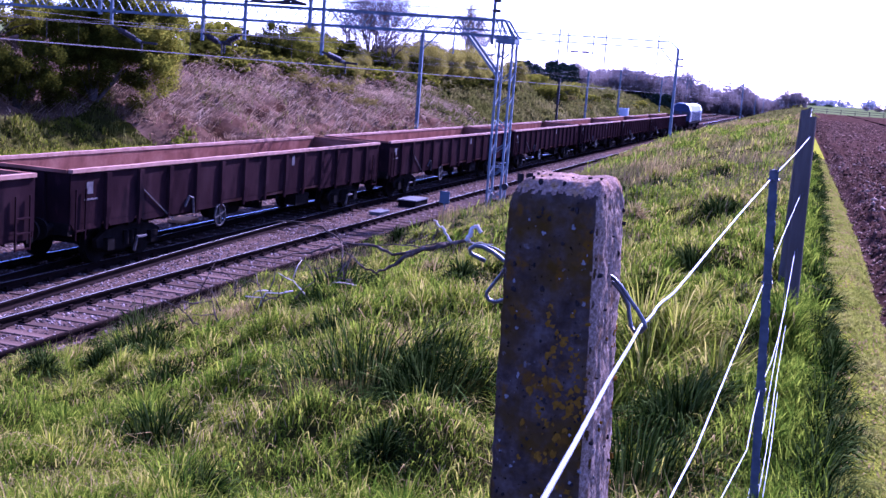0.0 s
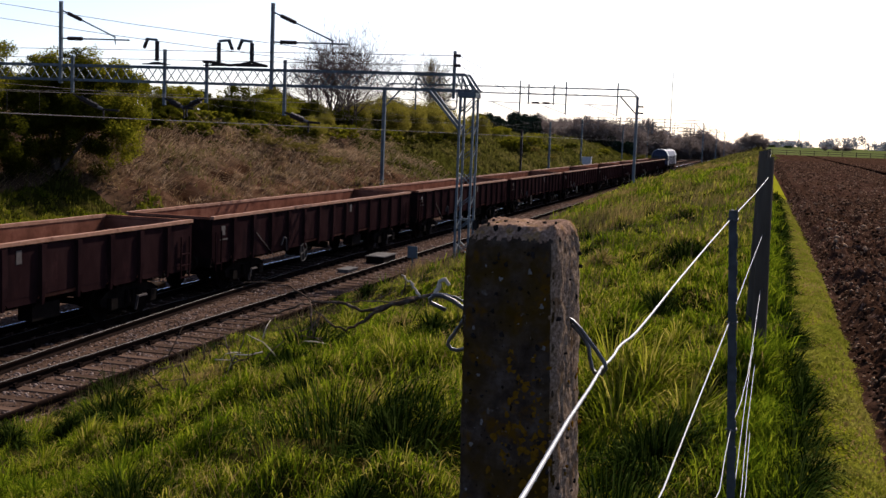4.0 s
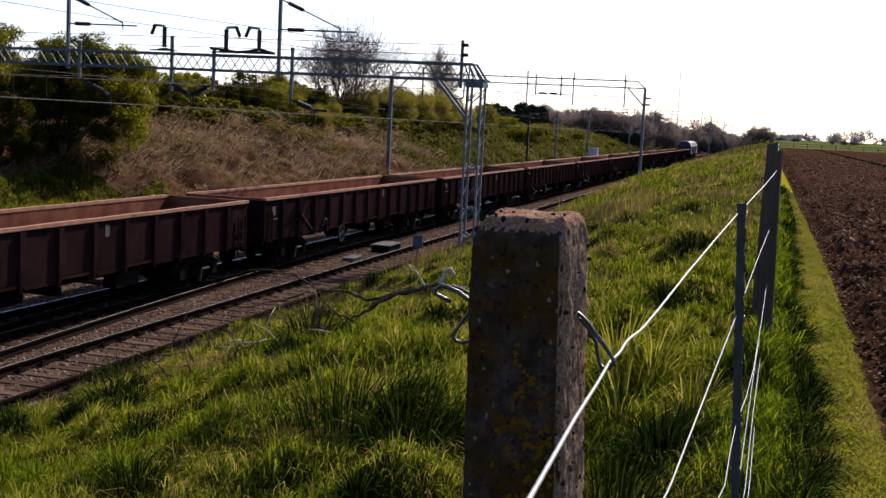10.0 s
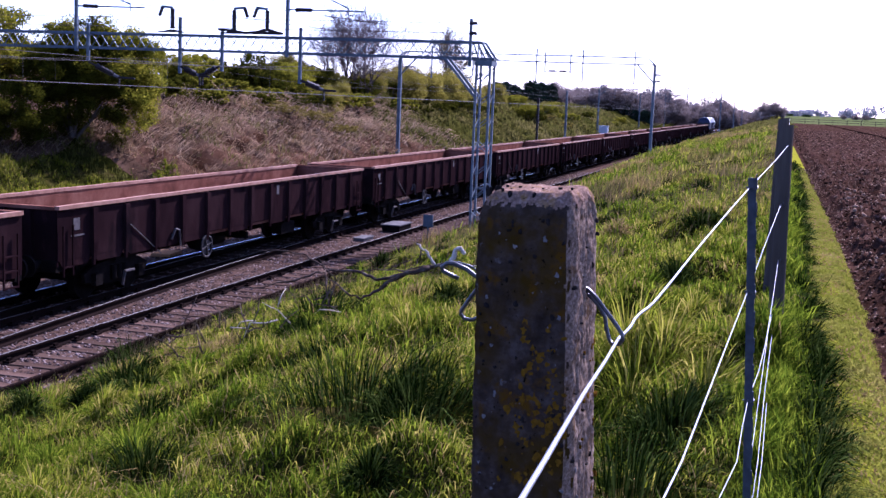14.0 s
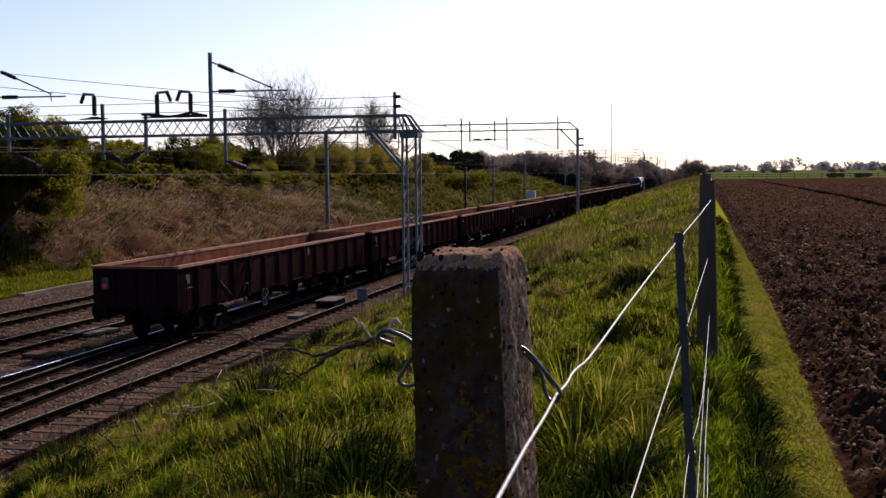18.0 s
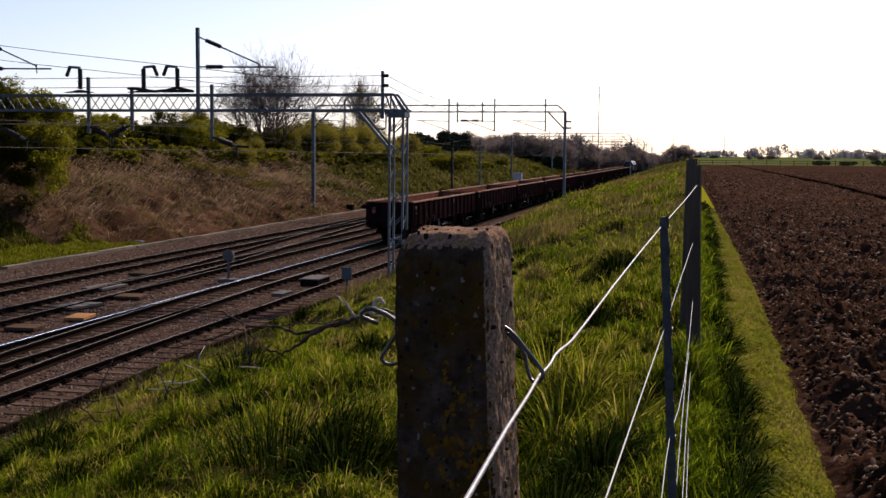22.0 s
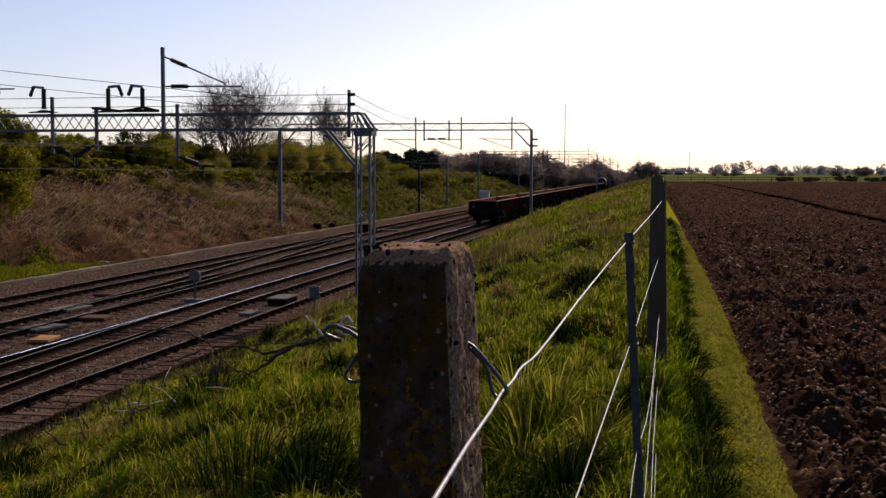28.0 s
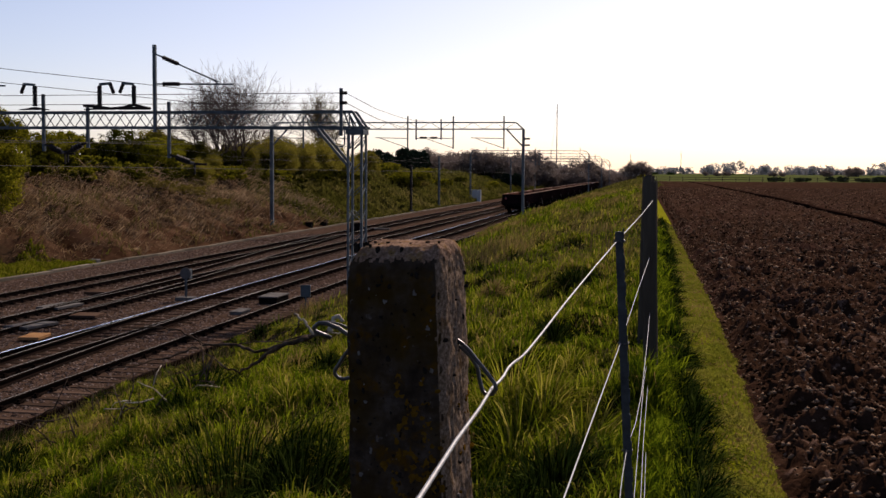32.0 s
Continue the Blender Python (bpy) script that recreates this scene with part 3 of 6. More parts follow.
def build_turnouts():
    t = thing("turnout", "turnout rails curving from one track to the next", "turnout", kind="structure")
    for side in (-0.752, 0.752):
        x0 = TRACKS[1] + side
        pts = [(x0 + (0.075 if side < 0 else -0.075) * float(smooth(36, 42, y)) + min(3.49, 0.0016 * (45 - y) ** 2), y) for y in np.arange(45, -3, -2.0)]
        rail_along(t, "turnout_rail", pts, False)
    t = thing("crossover", "crossover rails slanting between the two far tracks", "crossover", kind="structure")
    for side in (-0.752, 0.752):
        pts = [(float(TRACKS[2] + side + (TRACKS[3] - TRACKS[2]) * smooth(30, 98, y)), y) for y in np.arange(32, 97, 3.0)]
        rail_along(t, "crossover_rail", pts, False)


build_turnouts()


def stones(name, x0, x1, y0, y1, count, size, seed, label, material, height=None):
    """Loose lumps strewn over a stretch: joined, uncountable."""
    rng = np.random.default_rng(seed)
    base = np.array([(1, 0, 0), (-1, 0, 0), (0, 1, 0), (0, -1, 0), (0, 0, 1), (0, 0, -1)], float)
    tri = np.array([(0, 2, 4), (2, 1, 4), (1, 3, 4), (3, 0, 4), (2, 0, 5), (1, 2, 5), (3, 1, 5), (0, 3, 5)])
    x, y = rng.uniform(x0, x1, count), y0 + (y1 - y0) * rng.uniform(0, 1, count) ** 1.7
    z = land(x, y) if height is None else height(x, y)
    s = size * rng.uniform(0.5, 1.3, (count, 1, 1)) * (0.75 + 0.5 * rng.random((count, 6, 1)))
    a = rng.uniform(0, 6.28, count)
    v = base[None] * s * np.array([1, 0.8, 0.6])
    c, sn = np.cos(a)[:, None], np.sin(a)[:, None]
    v = np.stack([v[..., 0] * c - v[..., 1] * sn, v[..., 0] * sn + v[..., 1] * c, v[..., 2]], -1) + np.stack([x, y, z], -1)[:, None]
    f = (tri[None] + (np.arange(count) * 6)[:, None, None]).reshape(-1, 3)
    tagged(new(name, array_mesh(name, v.reshape(-1, 3), [f], material)), label, "stones", kind="stuff")


stones("ballast_stones", -27.8, -11.2, 13, 90, 70000, 0.045, 5, "loose grey-brown ballast stones between the rails", M_STONE, lambda x, y: np.full(x.shape, BED_Z + 0.012))
stones("soil_clods", 0.72, 9, 3.4, 34, 80000, 0.02, 6, "loose clods of dark soil", M_CLOD, lambda x, y: field_height(x, y) + 0.004)

stones("far_soil_clods", 1.0, 34, 16, 120, 45000, 0.045, 16, "clods farther out in the ploughed field", M_CLOD, lambda x, y: field_height(x, y) + 0.01)


# ---- the goods train ----
WAGON_PITCH, WAGONS = 20.0, 13


def bogie_parts(wagon, y, index):
    b = Geo()
    for s in (-1, 1):
        x0, x1 = s * 0.98, s * 1.08
        a, c = min(x0, x1), max(x0, x1)
        b.loft([[(x, y - 1.35, 0.62), (x, y - 1.0, 0.78), (x, y - 0.35, 0.86), (x, y + 0.35, 0.86), (x, y + 1.0, 0.78), (x, y + 1.35, 0.62),
                 (x, y + 1.3, 0.42), (x, y + 0.95, 0.38), (x, y + 0.4, 0.3), (x, y - 0.4, 0.3), (x, y - 0.95, 0.38), (x, y - 1.3, 0.42)] for x in (a, c)])
    b.box(-1.0, 1.0, y - 0.18, y + 0.18, 0.45, 0.75)
    bogie = part("bogie", b, M_UNDER, wagon, "grimy cast bogie frame")
    for s in (-1, 1):
        for dy in (-0.92, 0.92):
            part("axle_box", Geo().box(min(s * 1.08, s * 1.2), max(s * 1.08, s * 1.2), y + dy - 0.14, y + dy + 0.14, 0.34, 0.62), M_UNDER, bogie)
        for dy in (-0.22, 0.0, 0.22):
            part("spring", Geo().tube([(s * 1.13, y + dy, 0.4), (s * 1.13, y + dy, 0.72)], 0.07, 8), M_UNDER, bogie)
    part("step_iron", Geo().box(1.2, 1.26, y + 0.1, y + 0.5, 0.52, 0.56).strut((1.22, y + 0.12, 0.54), (1.16, y + 0.12, 0.2), 0.05), M_PALE, bogie, "pale step iron")
    for dy in (-0.92, 0.92):
        w = Geo()
        for s in (-1, 1):
            w.wheel_x(0, 0, 0.46, min(s * 0.69, s * 0.82), max(s * 0.69, s * 0.82), 20)
            w.wheel_x(0, 0, 0.49, min(s * 0.66, s * 0.69), max(s * 0.66, s * 0.69), 20)
        w.wheel_x(0, 0, 0.08, -1.1, 1.1, 8)
        part("wheelset", w, M_UNDER, bogie, "steel wheels on their axle", at=pose(0, y + dy, 0.46))


def build_wagon():
    w = thing("open_wagon", "long maroon bogie open wagon, empty, with rusty rims and ribbed sides", "goods wagon", group="wagons of the goods train")
    y0, y1, top, low = 0.6, 19.4, 2.26, 0.98
    for s, nm in ((1, "side_wall"), (-1, "side_wall")):
        g = Geo()
        g.box(min(s * 1.27, s * 1.31), max(s * 1.27, s * 1.31), y0, y1, low + 0.12, top - 0.06)
        wall = part(nm, g, M_WAGON, w, "maroon ribbed steel side")
        inner = Geo().box(min(s * 1.262, s * 1.268), max(s * 1.262, s * 1.268), y0 + 0.04, y1 - 0.04, 1.12, top - 0.07)
        part("side_lining", inner, M_WAGONIN, wall, "rust-coloured inside of the wall")
        for i in range(1, 14):
            y = y0 + (y1 - y0) * i / 14
            o = s * 1.31
            rib = Geo().loft([[(o, y - a, z), (o + s * d, y - a * 0.75, z), (o + s * d, y + a * 0.75, z), (o, y + a, z)]
                              for a, d, z in ((0.12, 0.075, top - 0.1), (0.12, 0.085, low + 0.4), (0.05, 0.04, low - 0.1))])
            part("rib", rib, M_WAGON, w)
        n = 24
        rim = Geo().loft([[(min(s * 1.245, s * 1.36) + 0.004 * math.sin(k * 2.3), y0 + (y1 - y0) * k / n, top - 0.06), (max(s * 1.245, s * 1.36) + 0.004 * math.sin(k * 2.3), y0 + (y1 - y0) * k / n, top - 0.06),
                           (max(s * 1.245, s * 1.36) + 0.004 * math.sin(k * 2.3), y0 + (y1 - y0) * k / n, top + 0.02 + 0.005 * math.sin(k * 1.7)), (min(s * 1.245, s * 1.36) + 0.004 * math.sin(k * 2.3), y0 + (y1 - y0) * k / n, top + 0.02 + 0.005 * math.sin(k * 1.7))] for k in range(n + 1)])
        part("top_rail", rim, M_RIM, w, "worn pale rust top rail")
        for i in range(14):
            a, b = y0 + (y1 - y0) * i / 14, y0 + (y1 - y0) * (i + 1) / 14
            drop = 0.0 if 3 < i < 11 and i % 2 else 0.14
            part("lower_skirt", Geo().loft([[(x, a + 0.06, low + 0.12), (x, b - 0.06, low + 0.12), (x, b - 0.2, low - drop + 0.1), (x, a + 0.2, low - drop + 0.1)] for x in (min(s * 1.275, s * 1.305), max(s * 1.275, s * 1.305))]), M_WAGON, w)
    for y, d in ((y0, 1), (y1, -1)):
        end = part("end_wall", Geo().box(-1.3, 1.3, min(y, y + d * 0.05), max(y, y + d * 0.05), low, top - 0.06), M_WAGON, w, "dark maroon end wall")
        part("end_lining", Geo().box(-1.25, 1.25, min(y + d * 0.055, y + d * 0.062), max(y + d * 0.055, y + d * 0.062), 1.12, top - 0.07), M_WAGONIN, end)
        part("end_rail", Geo().box(-1.24, 1.24, y - 0.06, y + 0.06, top - 0.06, top + 0.012), M_WAGONIN, w, "dark rusty end rail")
        for x in (-0.65, 0.0, 0.65):
            part("end_rib", Geo().box(x - 0.06, x + 0.06, min(y, y - d * 0.09), max(y, y - d * 0.09), low, top - 0.08), M_WAGON, w)
        part("headstock", Geo().box(-1.28, 1.28, min(y - d * 0.02, y + d * 0.2), max(y - d * 0.02, y + d * 0.2), 0.86, 1.12), M_UNDER, w)
        for x in (-0.87, 0.87):
            bf = Geo()
            ya, yb = y - d * 0.02, y - d * 0.42
            bf.tube([(x, ya, 1.02), (x, yb, 1.02)], 0.09, 10)
            bf.tube([(x, yb, 1.02), (x, y - d * 0.48, 1.02)], 0.24, 14)
            part("buffer", bf, M_UNDER, w)
        hk = Geo().tube([(0, y, 1.0), (0, y - d * 0.4, 1.0), (0, y - d * 0.55, 0.9)], 0.05, 6)
        hk.tube([(0.35, y, 0.95), (0.35, y - d * 0.2, 0.7), (0.3, y - d * 0.4, 0.62), (0.2, y - d * 0.5, 0.75)], 0.025, 6)
        part("coupling", hk, M_UNDER, w)
    part("floor", Geo().box(-1.26, 1.26, y0 + 0.06, y1 - 0.06, 1.0, 1.1), M_WAGONIN, w, "rusty steel floor")
    sole = Geo().box(-0.35, -0.2, y0, y1, 0.7, 1.0).box(0.2, 0.35, y0, y1, 0.7, 1.0)
    for y in np.arange(1.5, 19, 1.6):
        sole.box(-1.2, 1.2, y - 0.05, y + 0.05, 0.84, 1.0)
    part("underframe", sole, M_UNDER, w)
    for i, y in enumerate((3.3, 16.7)):
        bogie_parts(w, y, i)
    # brake gear, reservoir and hand wheels
    part("air_reservoir", Geo().tube([(0.55, 8.0, 0.68), (0.55, 9.6, 0.68)], 0.19, 12), M_UNDER, w)
    part("brake_rigging", Geo().box(-0.9, 0.9, 10.6, 10.75, 0.55, 0.75).strut((0.1, 4.8, 0.6), (0.1, 15.2, 0.6), 0.05).box(0.8, 1.15, 12.6, 13.6, 0.5, 0.86), M_UNDER, w)
    for s in (1, -1):
        x0 = s * 1.33
        hw = Geo()
        ring = [(x0, 7.3 + 0.29 * math.cos(a), 0.72 + 0.29 * math.sin(a)) for a in np.linspace(0, 2 * math.pi, 17)]
        hw.tube(ring, 0.028, 6, cap=False)
        for a in (0.3, 1.87, 3.44, 5.0):
            hw.strut((x0, 7.3, 0.72), (x0, 7.3 + 0.29 * math.cos(a), 0.72 + 0.29 * math.sin(a)), 0.035)
        wheel = part("hand_brake_wheel", hw, M_WHEEL, w, "pale spoked hand brake wheel")
        part("wheel_centre", Geo().wheel_x(7.3, 0.72, 0.23, min(x0 - s * 0.02, x0 - s * 0.05), max(x0 - s * 0.02, x0 - s * 0.05), 16), M_WHEEL, wheel)
        part("wheel_bracket", Geo().box(min(s * 1.1, s * 1.29), max(s * 1.1, s * 1.29), 7.1, 7.5, 0.6, 1.1), M_UNDER, w)
        x1 = s * 1.318
        for y, z, dy, dz in ((1.3, 1.85, 0.12, 0.13), (11.9, 1.95, 0.09, 0.14)):
            part("data_plate", Geo().box(min(s * 1.31, x1), max(s * 1.31, x1), y - dy, y + dy, z - dz, z + dz), M_PALE, w, "small pale data plate")
        part("label_clip", Geo().box(min(s * 1.31, x1), max(s * 1.31, x1), 1.1, 1.6, 1.58, 1.62), M_PALE, w, "thin pale label clip")
        for y in (0.75, 1.1, 18.75, 19.2):
            part("grab_iron", Geo().strut((s * 1.36, y, 0.75), (s * 1.36, y, 1.85), 0.035), M_WAGON, w, "grimy grab iron")
        for ya, yb, z in ((18.75, 19.2, 0.78), (18.75, 19.2, 1.1), (18.75, 19.2, 1.4), (0.75, 1.1, 0.95)):
            part("step", Geo().strut((s * 1.36, ya, z), (s * 1.36, yb, z), 0.035), M_WAGON, w, "grimy step")
        part("pull_rod", Geo().strut((s * 1.33, 3.4, 1.7), (s * 1.33, 4.9, 0.8), 0.022), M_PALE, w, "pale slanting rod")
        part("hose", Geo().tube([(s * 1.34, 5.4, 1.1), (s * 1.36, 5.55, 1.35), (s * 1.36, 5.75, 1.3), (s * 1.34, 5.85, 0.9)], 0.03, 6), M_PALE, w)
    return w


def build_loco():
    w = thing("diesel_locomotive", "dark blue diesel freight locomotive with pale cab roof", "locomotive")
    L = 21.2
    part("underframe", Geo().box(-1.3, 1.3, 0.3, L - 0.3, 1.0, 1.35), M_UNDER, w)
    part("fuel_tank", Geo().box(-1.2, 1.2, 8.2, 13.0, 0.35, 1.0), M_UNDER, w, bevel=0.1)
    roof = [(-1.32, 1.35), (1.32, 1.35), (1.32, 2.7), (1.0, 3.45), (0.5, 3.75), (-0.5, 3.75), (-1.0, 3.45), (-1.32, 2.7)]
    part("hood", Geo().prism(roof, 2.9, L - 2.9), M_LOCO, w, "dark blue ribbed body")
    for i in range(12):
        y = 3.6 + i * 1.2
        part("body_rib", Geo().box(1.32, 1.36, y - 0.05, y + 0.05, 1.4, 2.7), M_LOCO, w)
    for a, b, nose in ((0.5, 2.9, 0.3), (L - 2.9, L - 0.5, L - 0.3)):
        cab = Geo().prism([(-1.33, 1.2), (1.33, 1.2), (1.33, 2.75), (-1.33, 2.75)], a, b)
        c = part("cab", cab, M_LOCO, w, "dark blue cab")
        part("cab_roof", Geo().prism([(-1.34, 2.76), (1.34, 2.76), (1.03, 3.47), (0.5, 3.78), (-0.5, 3.78), (-1.03, 3.47)], a, b), M_LOCOROOF, c, "pale curved cab roof")
        for s in (-1, 1):
            part("cab_window", Geo().box(min(s * 1.32, s * 1.345), max(s * 1.32, s * 1.345), (a + b) / 2 - 0.5, (a + b) / 2 + 0.35, 1.95, 2.65), M_GLASS, c)
            part("cab_door", Geo().box(min(s * 1.32, s * 1.345), max(s * 1.32, s * 1.345), b - 0.75 if a < 5 else a + 0.1, b - 0.1 if a < 5 else a + 0.75, 1.25, 2.7), M_LOCOROOF, c, "pale cab door")
            f = min(a, nose) if a < 5 else max(b, nose)
            part("windscreen", Geo().box(min(s * 0.15, s * 1.15), max(s * 0.15, s * 1.15), f - 0.02 if a < 5 else b - 0.02, a + 0.02 if a < 5 else f - 0.15, 2.0, 2.65), M_GLASS, c)
    part("end_panel", Geo().prism([(-1.33, 1.2), (1.33, 1.2), (1.33, 2.72), (1.0, 3.4), (0.5, 3.68), (-0.5, 3.68), (-1.0, 3.4), (-1.33, 2.72)], 0.44, 0.49), M_LOCO, w, "dark blue cab end")
    for y in (3.6, L - 3.6):
        g = Geo()
        for s in (-1, 1):
            g.box(min(s * 1.0, s * 1.15), max(s * 1.0, s * 1.15), y - 2.3, y + 2.3, 0.45, 0.85)
        b = part("bogie", g, M_UNDER, w)
        for dy in (-1.9, 0, 1.9):
            ws = Geo()
            for s in (-1, 1):
                ws.wheel_x(0, 0, 0.53, min(s * 0.69, s * 0.82), max(s * 0.69, s * 0.82), 20)
            ws.wheel_x(0, 0, 0.09, -0.9, 0.9, 8)
            part("wheelset", ws, M_UNDER, b, at=pose(0, y + dy, 0.53))
    for y, d in ((0.3, -1), (L - 0.3, 1)):
        for x in (-0.87, 0.87):
            part("buffer", Geo().tube([(x, y, 1.05), (x, y + d * 0.35, 1.05)], 0.1, 10).tube([(x, y + d * 0.35, 1.05), (x, y + d * 0.4, 1.05)], 0.25, 14), M_UNDER, w)
    # thin pale strip added along the roof as its sun glint
    part("roof_panel", Geo().box(-0.5, 0.5, 3.0, L - 3.0, 3.752, 3.765), M_LOCOROOF, w, "pale strip for the sun on the roof")
    part("exhaust", Geo().box(-0.4, 0.4, 9.5, 11.0, 3.77, 3.9), M_UNDER, w)
    return w


TRAIN = []


def build_train():
    first = build_wagon()
    TRAIN.append((first, 0.0))
    for i in range(1, WAGONS):
        TRAIN.append((copy_thing(first, pose(0, 0, 0)), i * WAGON_PITCH))
    tagged(first, "last maroon open wagon of the train, carrying a red tail lamp")
    lamp = part("tail_lamp", Geo().box(-0.95, -0.75, 0.42, 0.55, 1.6, 1.95), M_PALE, first, "tail lamp with a red lens", bevel=0.02)
    part("lens", Geo().disc((-0.85, 1.72), 0.075, 0.4, 0.425, 14), M_RED, lamp, "red lens")
    TRAIN.append((build_loco(), WAGONS * WAGON_PITCH + 4.5))


build_train()


# ---- overhead line ----
def lattice_beam(g, x0, x1, y0, y1, z0, z1, chord, lace, bay):
    for y in (y0, y1):
        for z in (z0, z1):
            g.box(x0, x1, y - chord / 2, y + chord / 2, z - chord / 2, z + chord / 2)


def lacing(x0, x1, y, z0, z1, bay, w, beam):
    """Zigzag bars, each one a part of the beam."""
    up_bar, down_bar = (Geo().strut((0, 0, a), (bay, 0, b), w).mesh("lacing_bar", M_GALVDARK) for a, b in ((z0, z1), (z1, z0)))
    x, up = x0, True
    while x < x1 - 0.05:
        part("lacing_bar", up_bar if up else down_bar, None, beam, at=pose(x, y, 0))
        x, up = x + bay, not up


def insulator(a, b, r=0.07, n=5):
    """A string of sheds between two points."""
    g = Geo()
    a, b = Vector(a), Vector(b)
    g.tube([a, b], r * 0.72, 8)
    for i in range(n):
        p, q = a.lerp(b, (i + 0.1) / n), a.lerp(b, (i + 0.85) / n)
        g.tube([p, q], [r, r * 0.8], 8)
    return g


def build_near_portal():
    Y = 41.0
    p = thing("overhead_line_portal", "galvanised lattice portal over four tracks with insulators and drop tubes", "gantry")
    g = Geo()
    for y in (Y - 0.33, Y + 0.33):
        g.box(-40.5, -10.35, y - 0.04, y + 0.04, 2.14, 2.22)
        g.box(-40.5, -9.85, y - 0.04, y + 0.04, 1.57, 1.65)
        g.strut((-10.35, y, 2.18), (-9.95, y, 1.62), 0.08)
        g.strut((-10.5, y, 2.18), (-10.2, y, 1.62), 0.05)
        g.strut((-10.65, y, 2.18), (-10.45, y, 1.62), 0.05)
    for x in np.arange(-40, -10.4, 1.6):
        g.box(x - 0.03, x + 0.03, Y - 0.33, Y + 0.33, 2.17, 2.23)
    for x in (-10.55, -10.25, -9.95):
        g.box(x - 0.03, x + 0.03, Y - 0.33, Y + 0.33, 1.57, 1.63)
    beam = part("beam", g, M_GALVDARK, p, "dark steel lattice beam")
    for y in (Y - 0.33, Y + 0.33):
        lacing(-40.6, -10.6, y, 1.63, 2.18, 0.4, 0.028, beam)
    g = Geo()
    for x in (-10.5, -10.0):
        for y in (Y - 0.33, Y + 0.33):
            g.box(x - 0.038, x + 0.038, y - 0.038, y + 0.038, -4.6, 1.6)
    col = part("lattice_column", g, M_GALV, p, "pale lattice column standing on the bank")
    z, k = -4.3, 0

    def bar(a, b):
        part("lacing_bar", Geo().strut(a, b, 0.03), M_GALV, col)

    while z < 1.5:
        for y in (Y - 0.33, Y + 0.33):
            bar((-10.5, y, z), (-10.0, y, z + 0.42))
            bar((-10.0, y, z), (-10.5, y, z + 0.42)) if k % 3 == 0 and z < -1.5 else None
        for x in (-10.5, -10.0):
            bar((x, Y - 0.33, z), (x, Y + 0.33, z + 0.42))
        z, k = z + 0.85, k + 1
    part("column_head", Geo().box(-10.58, -9.92, Y - 0.4, Y + 0.4, 1.36, 1.54), M_GALVDARK, col)
    part("knee_brace", Geo().strut((-11.7, Y - 0.33, 1.6), (-10.53, Y - 0.33, 0.25), 0.09).strut((-11.7, Y + 0.33, 1.6), (-10.53, Y + 0.33, 0.25), 0.09), M_GALV, p)
    g = Geo().box(-40.4, -40.1, Y - 0.33, Y + 0.33, -5.0, 1.6)
    part("far_column", g, M_GALVDARK, p)
    # upright masts with cantilever arms
    for x in (-17.83, -26.83):
        part("mast", Geo().box(x - 0.058, x + 0.058, Y - 0.46, Y - 0.34, 1.45, 4.64), M_GALVDARK, p, "blue-grey upright mast")
        y = Y - 0.45
        part("arm", Geo().tube([(x + 0.05, y, 4.3), (x + 2.45, y, 3.27)], 0.03).tube([(x + 0.05, y, 3.2), (x + 3.05, y, 3.17)], 0.03).tube([(x + 2.4, y, 3.32), (x + 2.45, y, 3.0)], 0.02), M_GALVDARK, p)
        part("insulator", insulator((x + 0.35, y, 4.17), (x + 0.95, y, 3.92), 0.085), M_INSUL, p, "dark brown insulator")
        part("insulator", insulator((x + 0.35, y, 3.2), (x + 1.0, y, 3.19), 0.085), M_INSUL, p, "dark brown insulator")
    # feeder mast by the column
    part("mast", Geo().box(-10.78, -10.68, Y - 0.5, Y - 0.4, 1.3, 3.0), M_GALVDARK, p)
    for z in (2.83, 2.48):
        part("insulator", insulator((-10.75, Y - 0.5, z), (-10.5, Y - 0.5, z), 0.07, 3), M_INSUL, p, "dark brown insulator")
    part("hook_bracket", Geo().tube([(-10.6, Y - 0.45, 1.6), (-10.6, Y - 0.45, 1.0), (-10.68, Y - 0.45, 0.92), (-10.9, Y - 0.45, 0.94)], 0.03), M_GALVDARK, p)
    # drop tubes and the registration gear that hangs from them
    for x, za, zb in ((-26.3, 2.55, 1.1), (-22.28, 2.85, 0.72), (-20.5, 2.42, 0.85), (-17.29, 2.55, 0.48)):
        part("drop_tube", Geo().box(x - 0.055, x + 0.055, Y - 0.44, Y - 0.34, zb, za), M_GALVDARK, p)
    y = Y - 0.42
    for x, z, dx, dz in ((-26.25, 1.03, 1.35, -0.56), (-22.22, 0.97, 0.8, -0.33), (-20.55, 1.05, -0.75, -0.35), (-17.24, 0.6, 0.95, -0.33)):
        part("registration_arm", Geo().tube([(x, y, z), (x + dx, y, z + dz), (x + dx * 1.5, y, z + dz * 1.05)], 0.045), M_INSUL, p)
        part("insulator", insulator((x + dx * 0.25, y, z + dz * 0.25), (x + dx * 0.8, y, z + dz * 0.8), 0.125, 4), M_INSUL, p, "dark brown insulator")
        part("dropper_bracket", Geo().strut((x + dx, y, z + dz), (x + dx, y, z + dz - 0.4), 0.05).strut((x + dx - 0.25, y, z + dz), (x + dx + 0.35, y, z + dz), 0.04), M_INSUL, p)
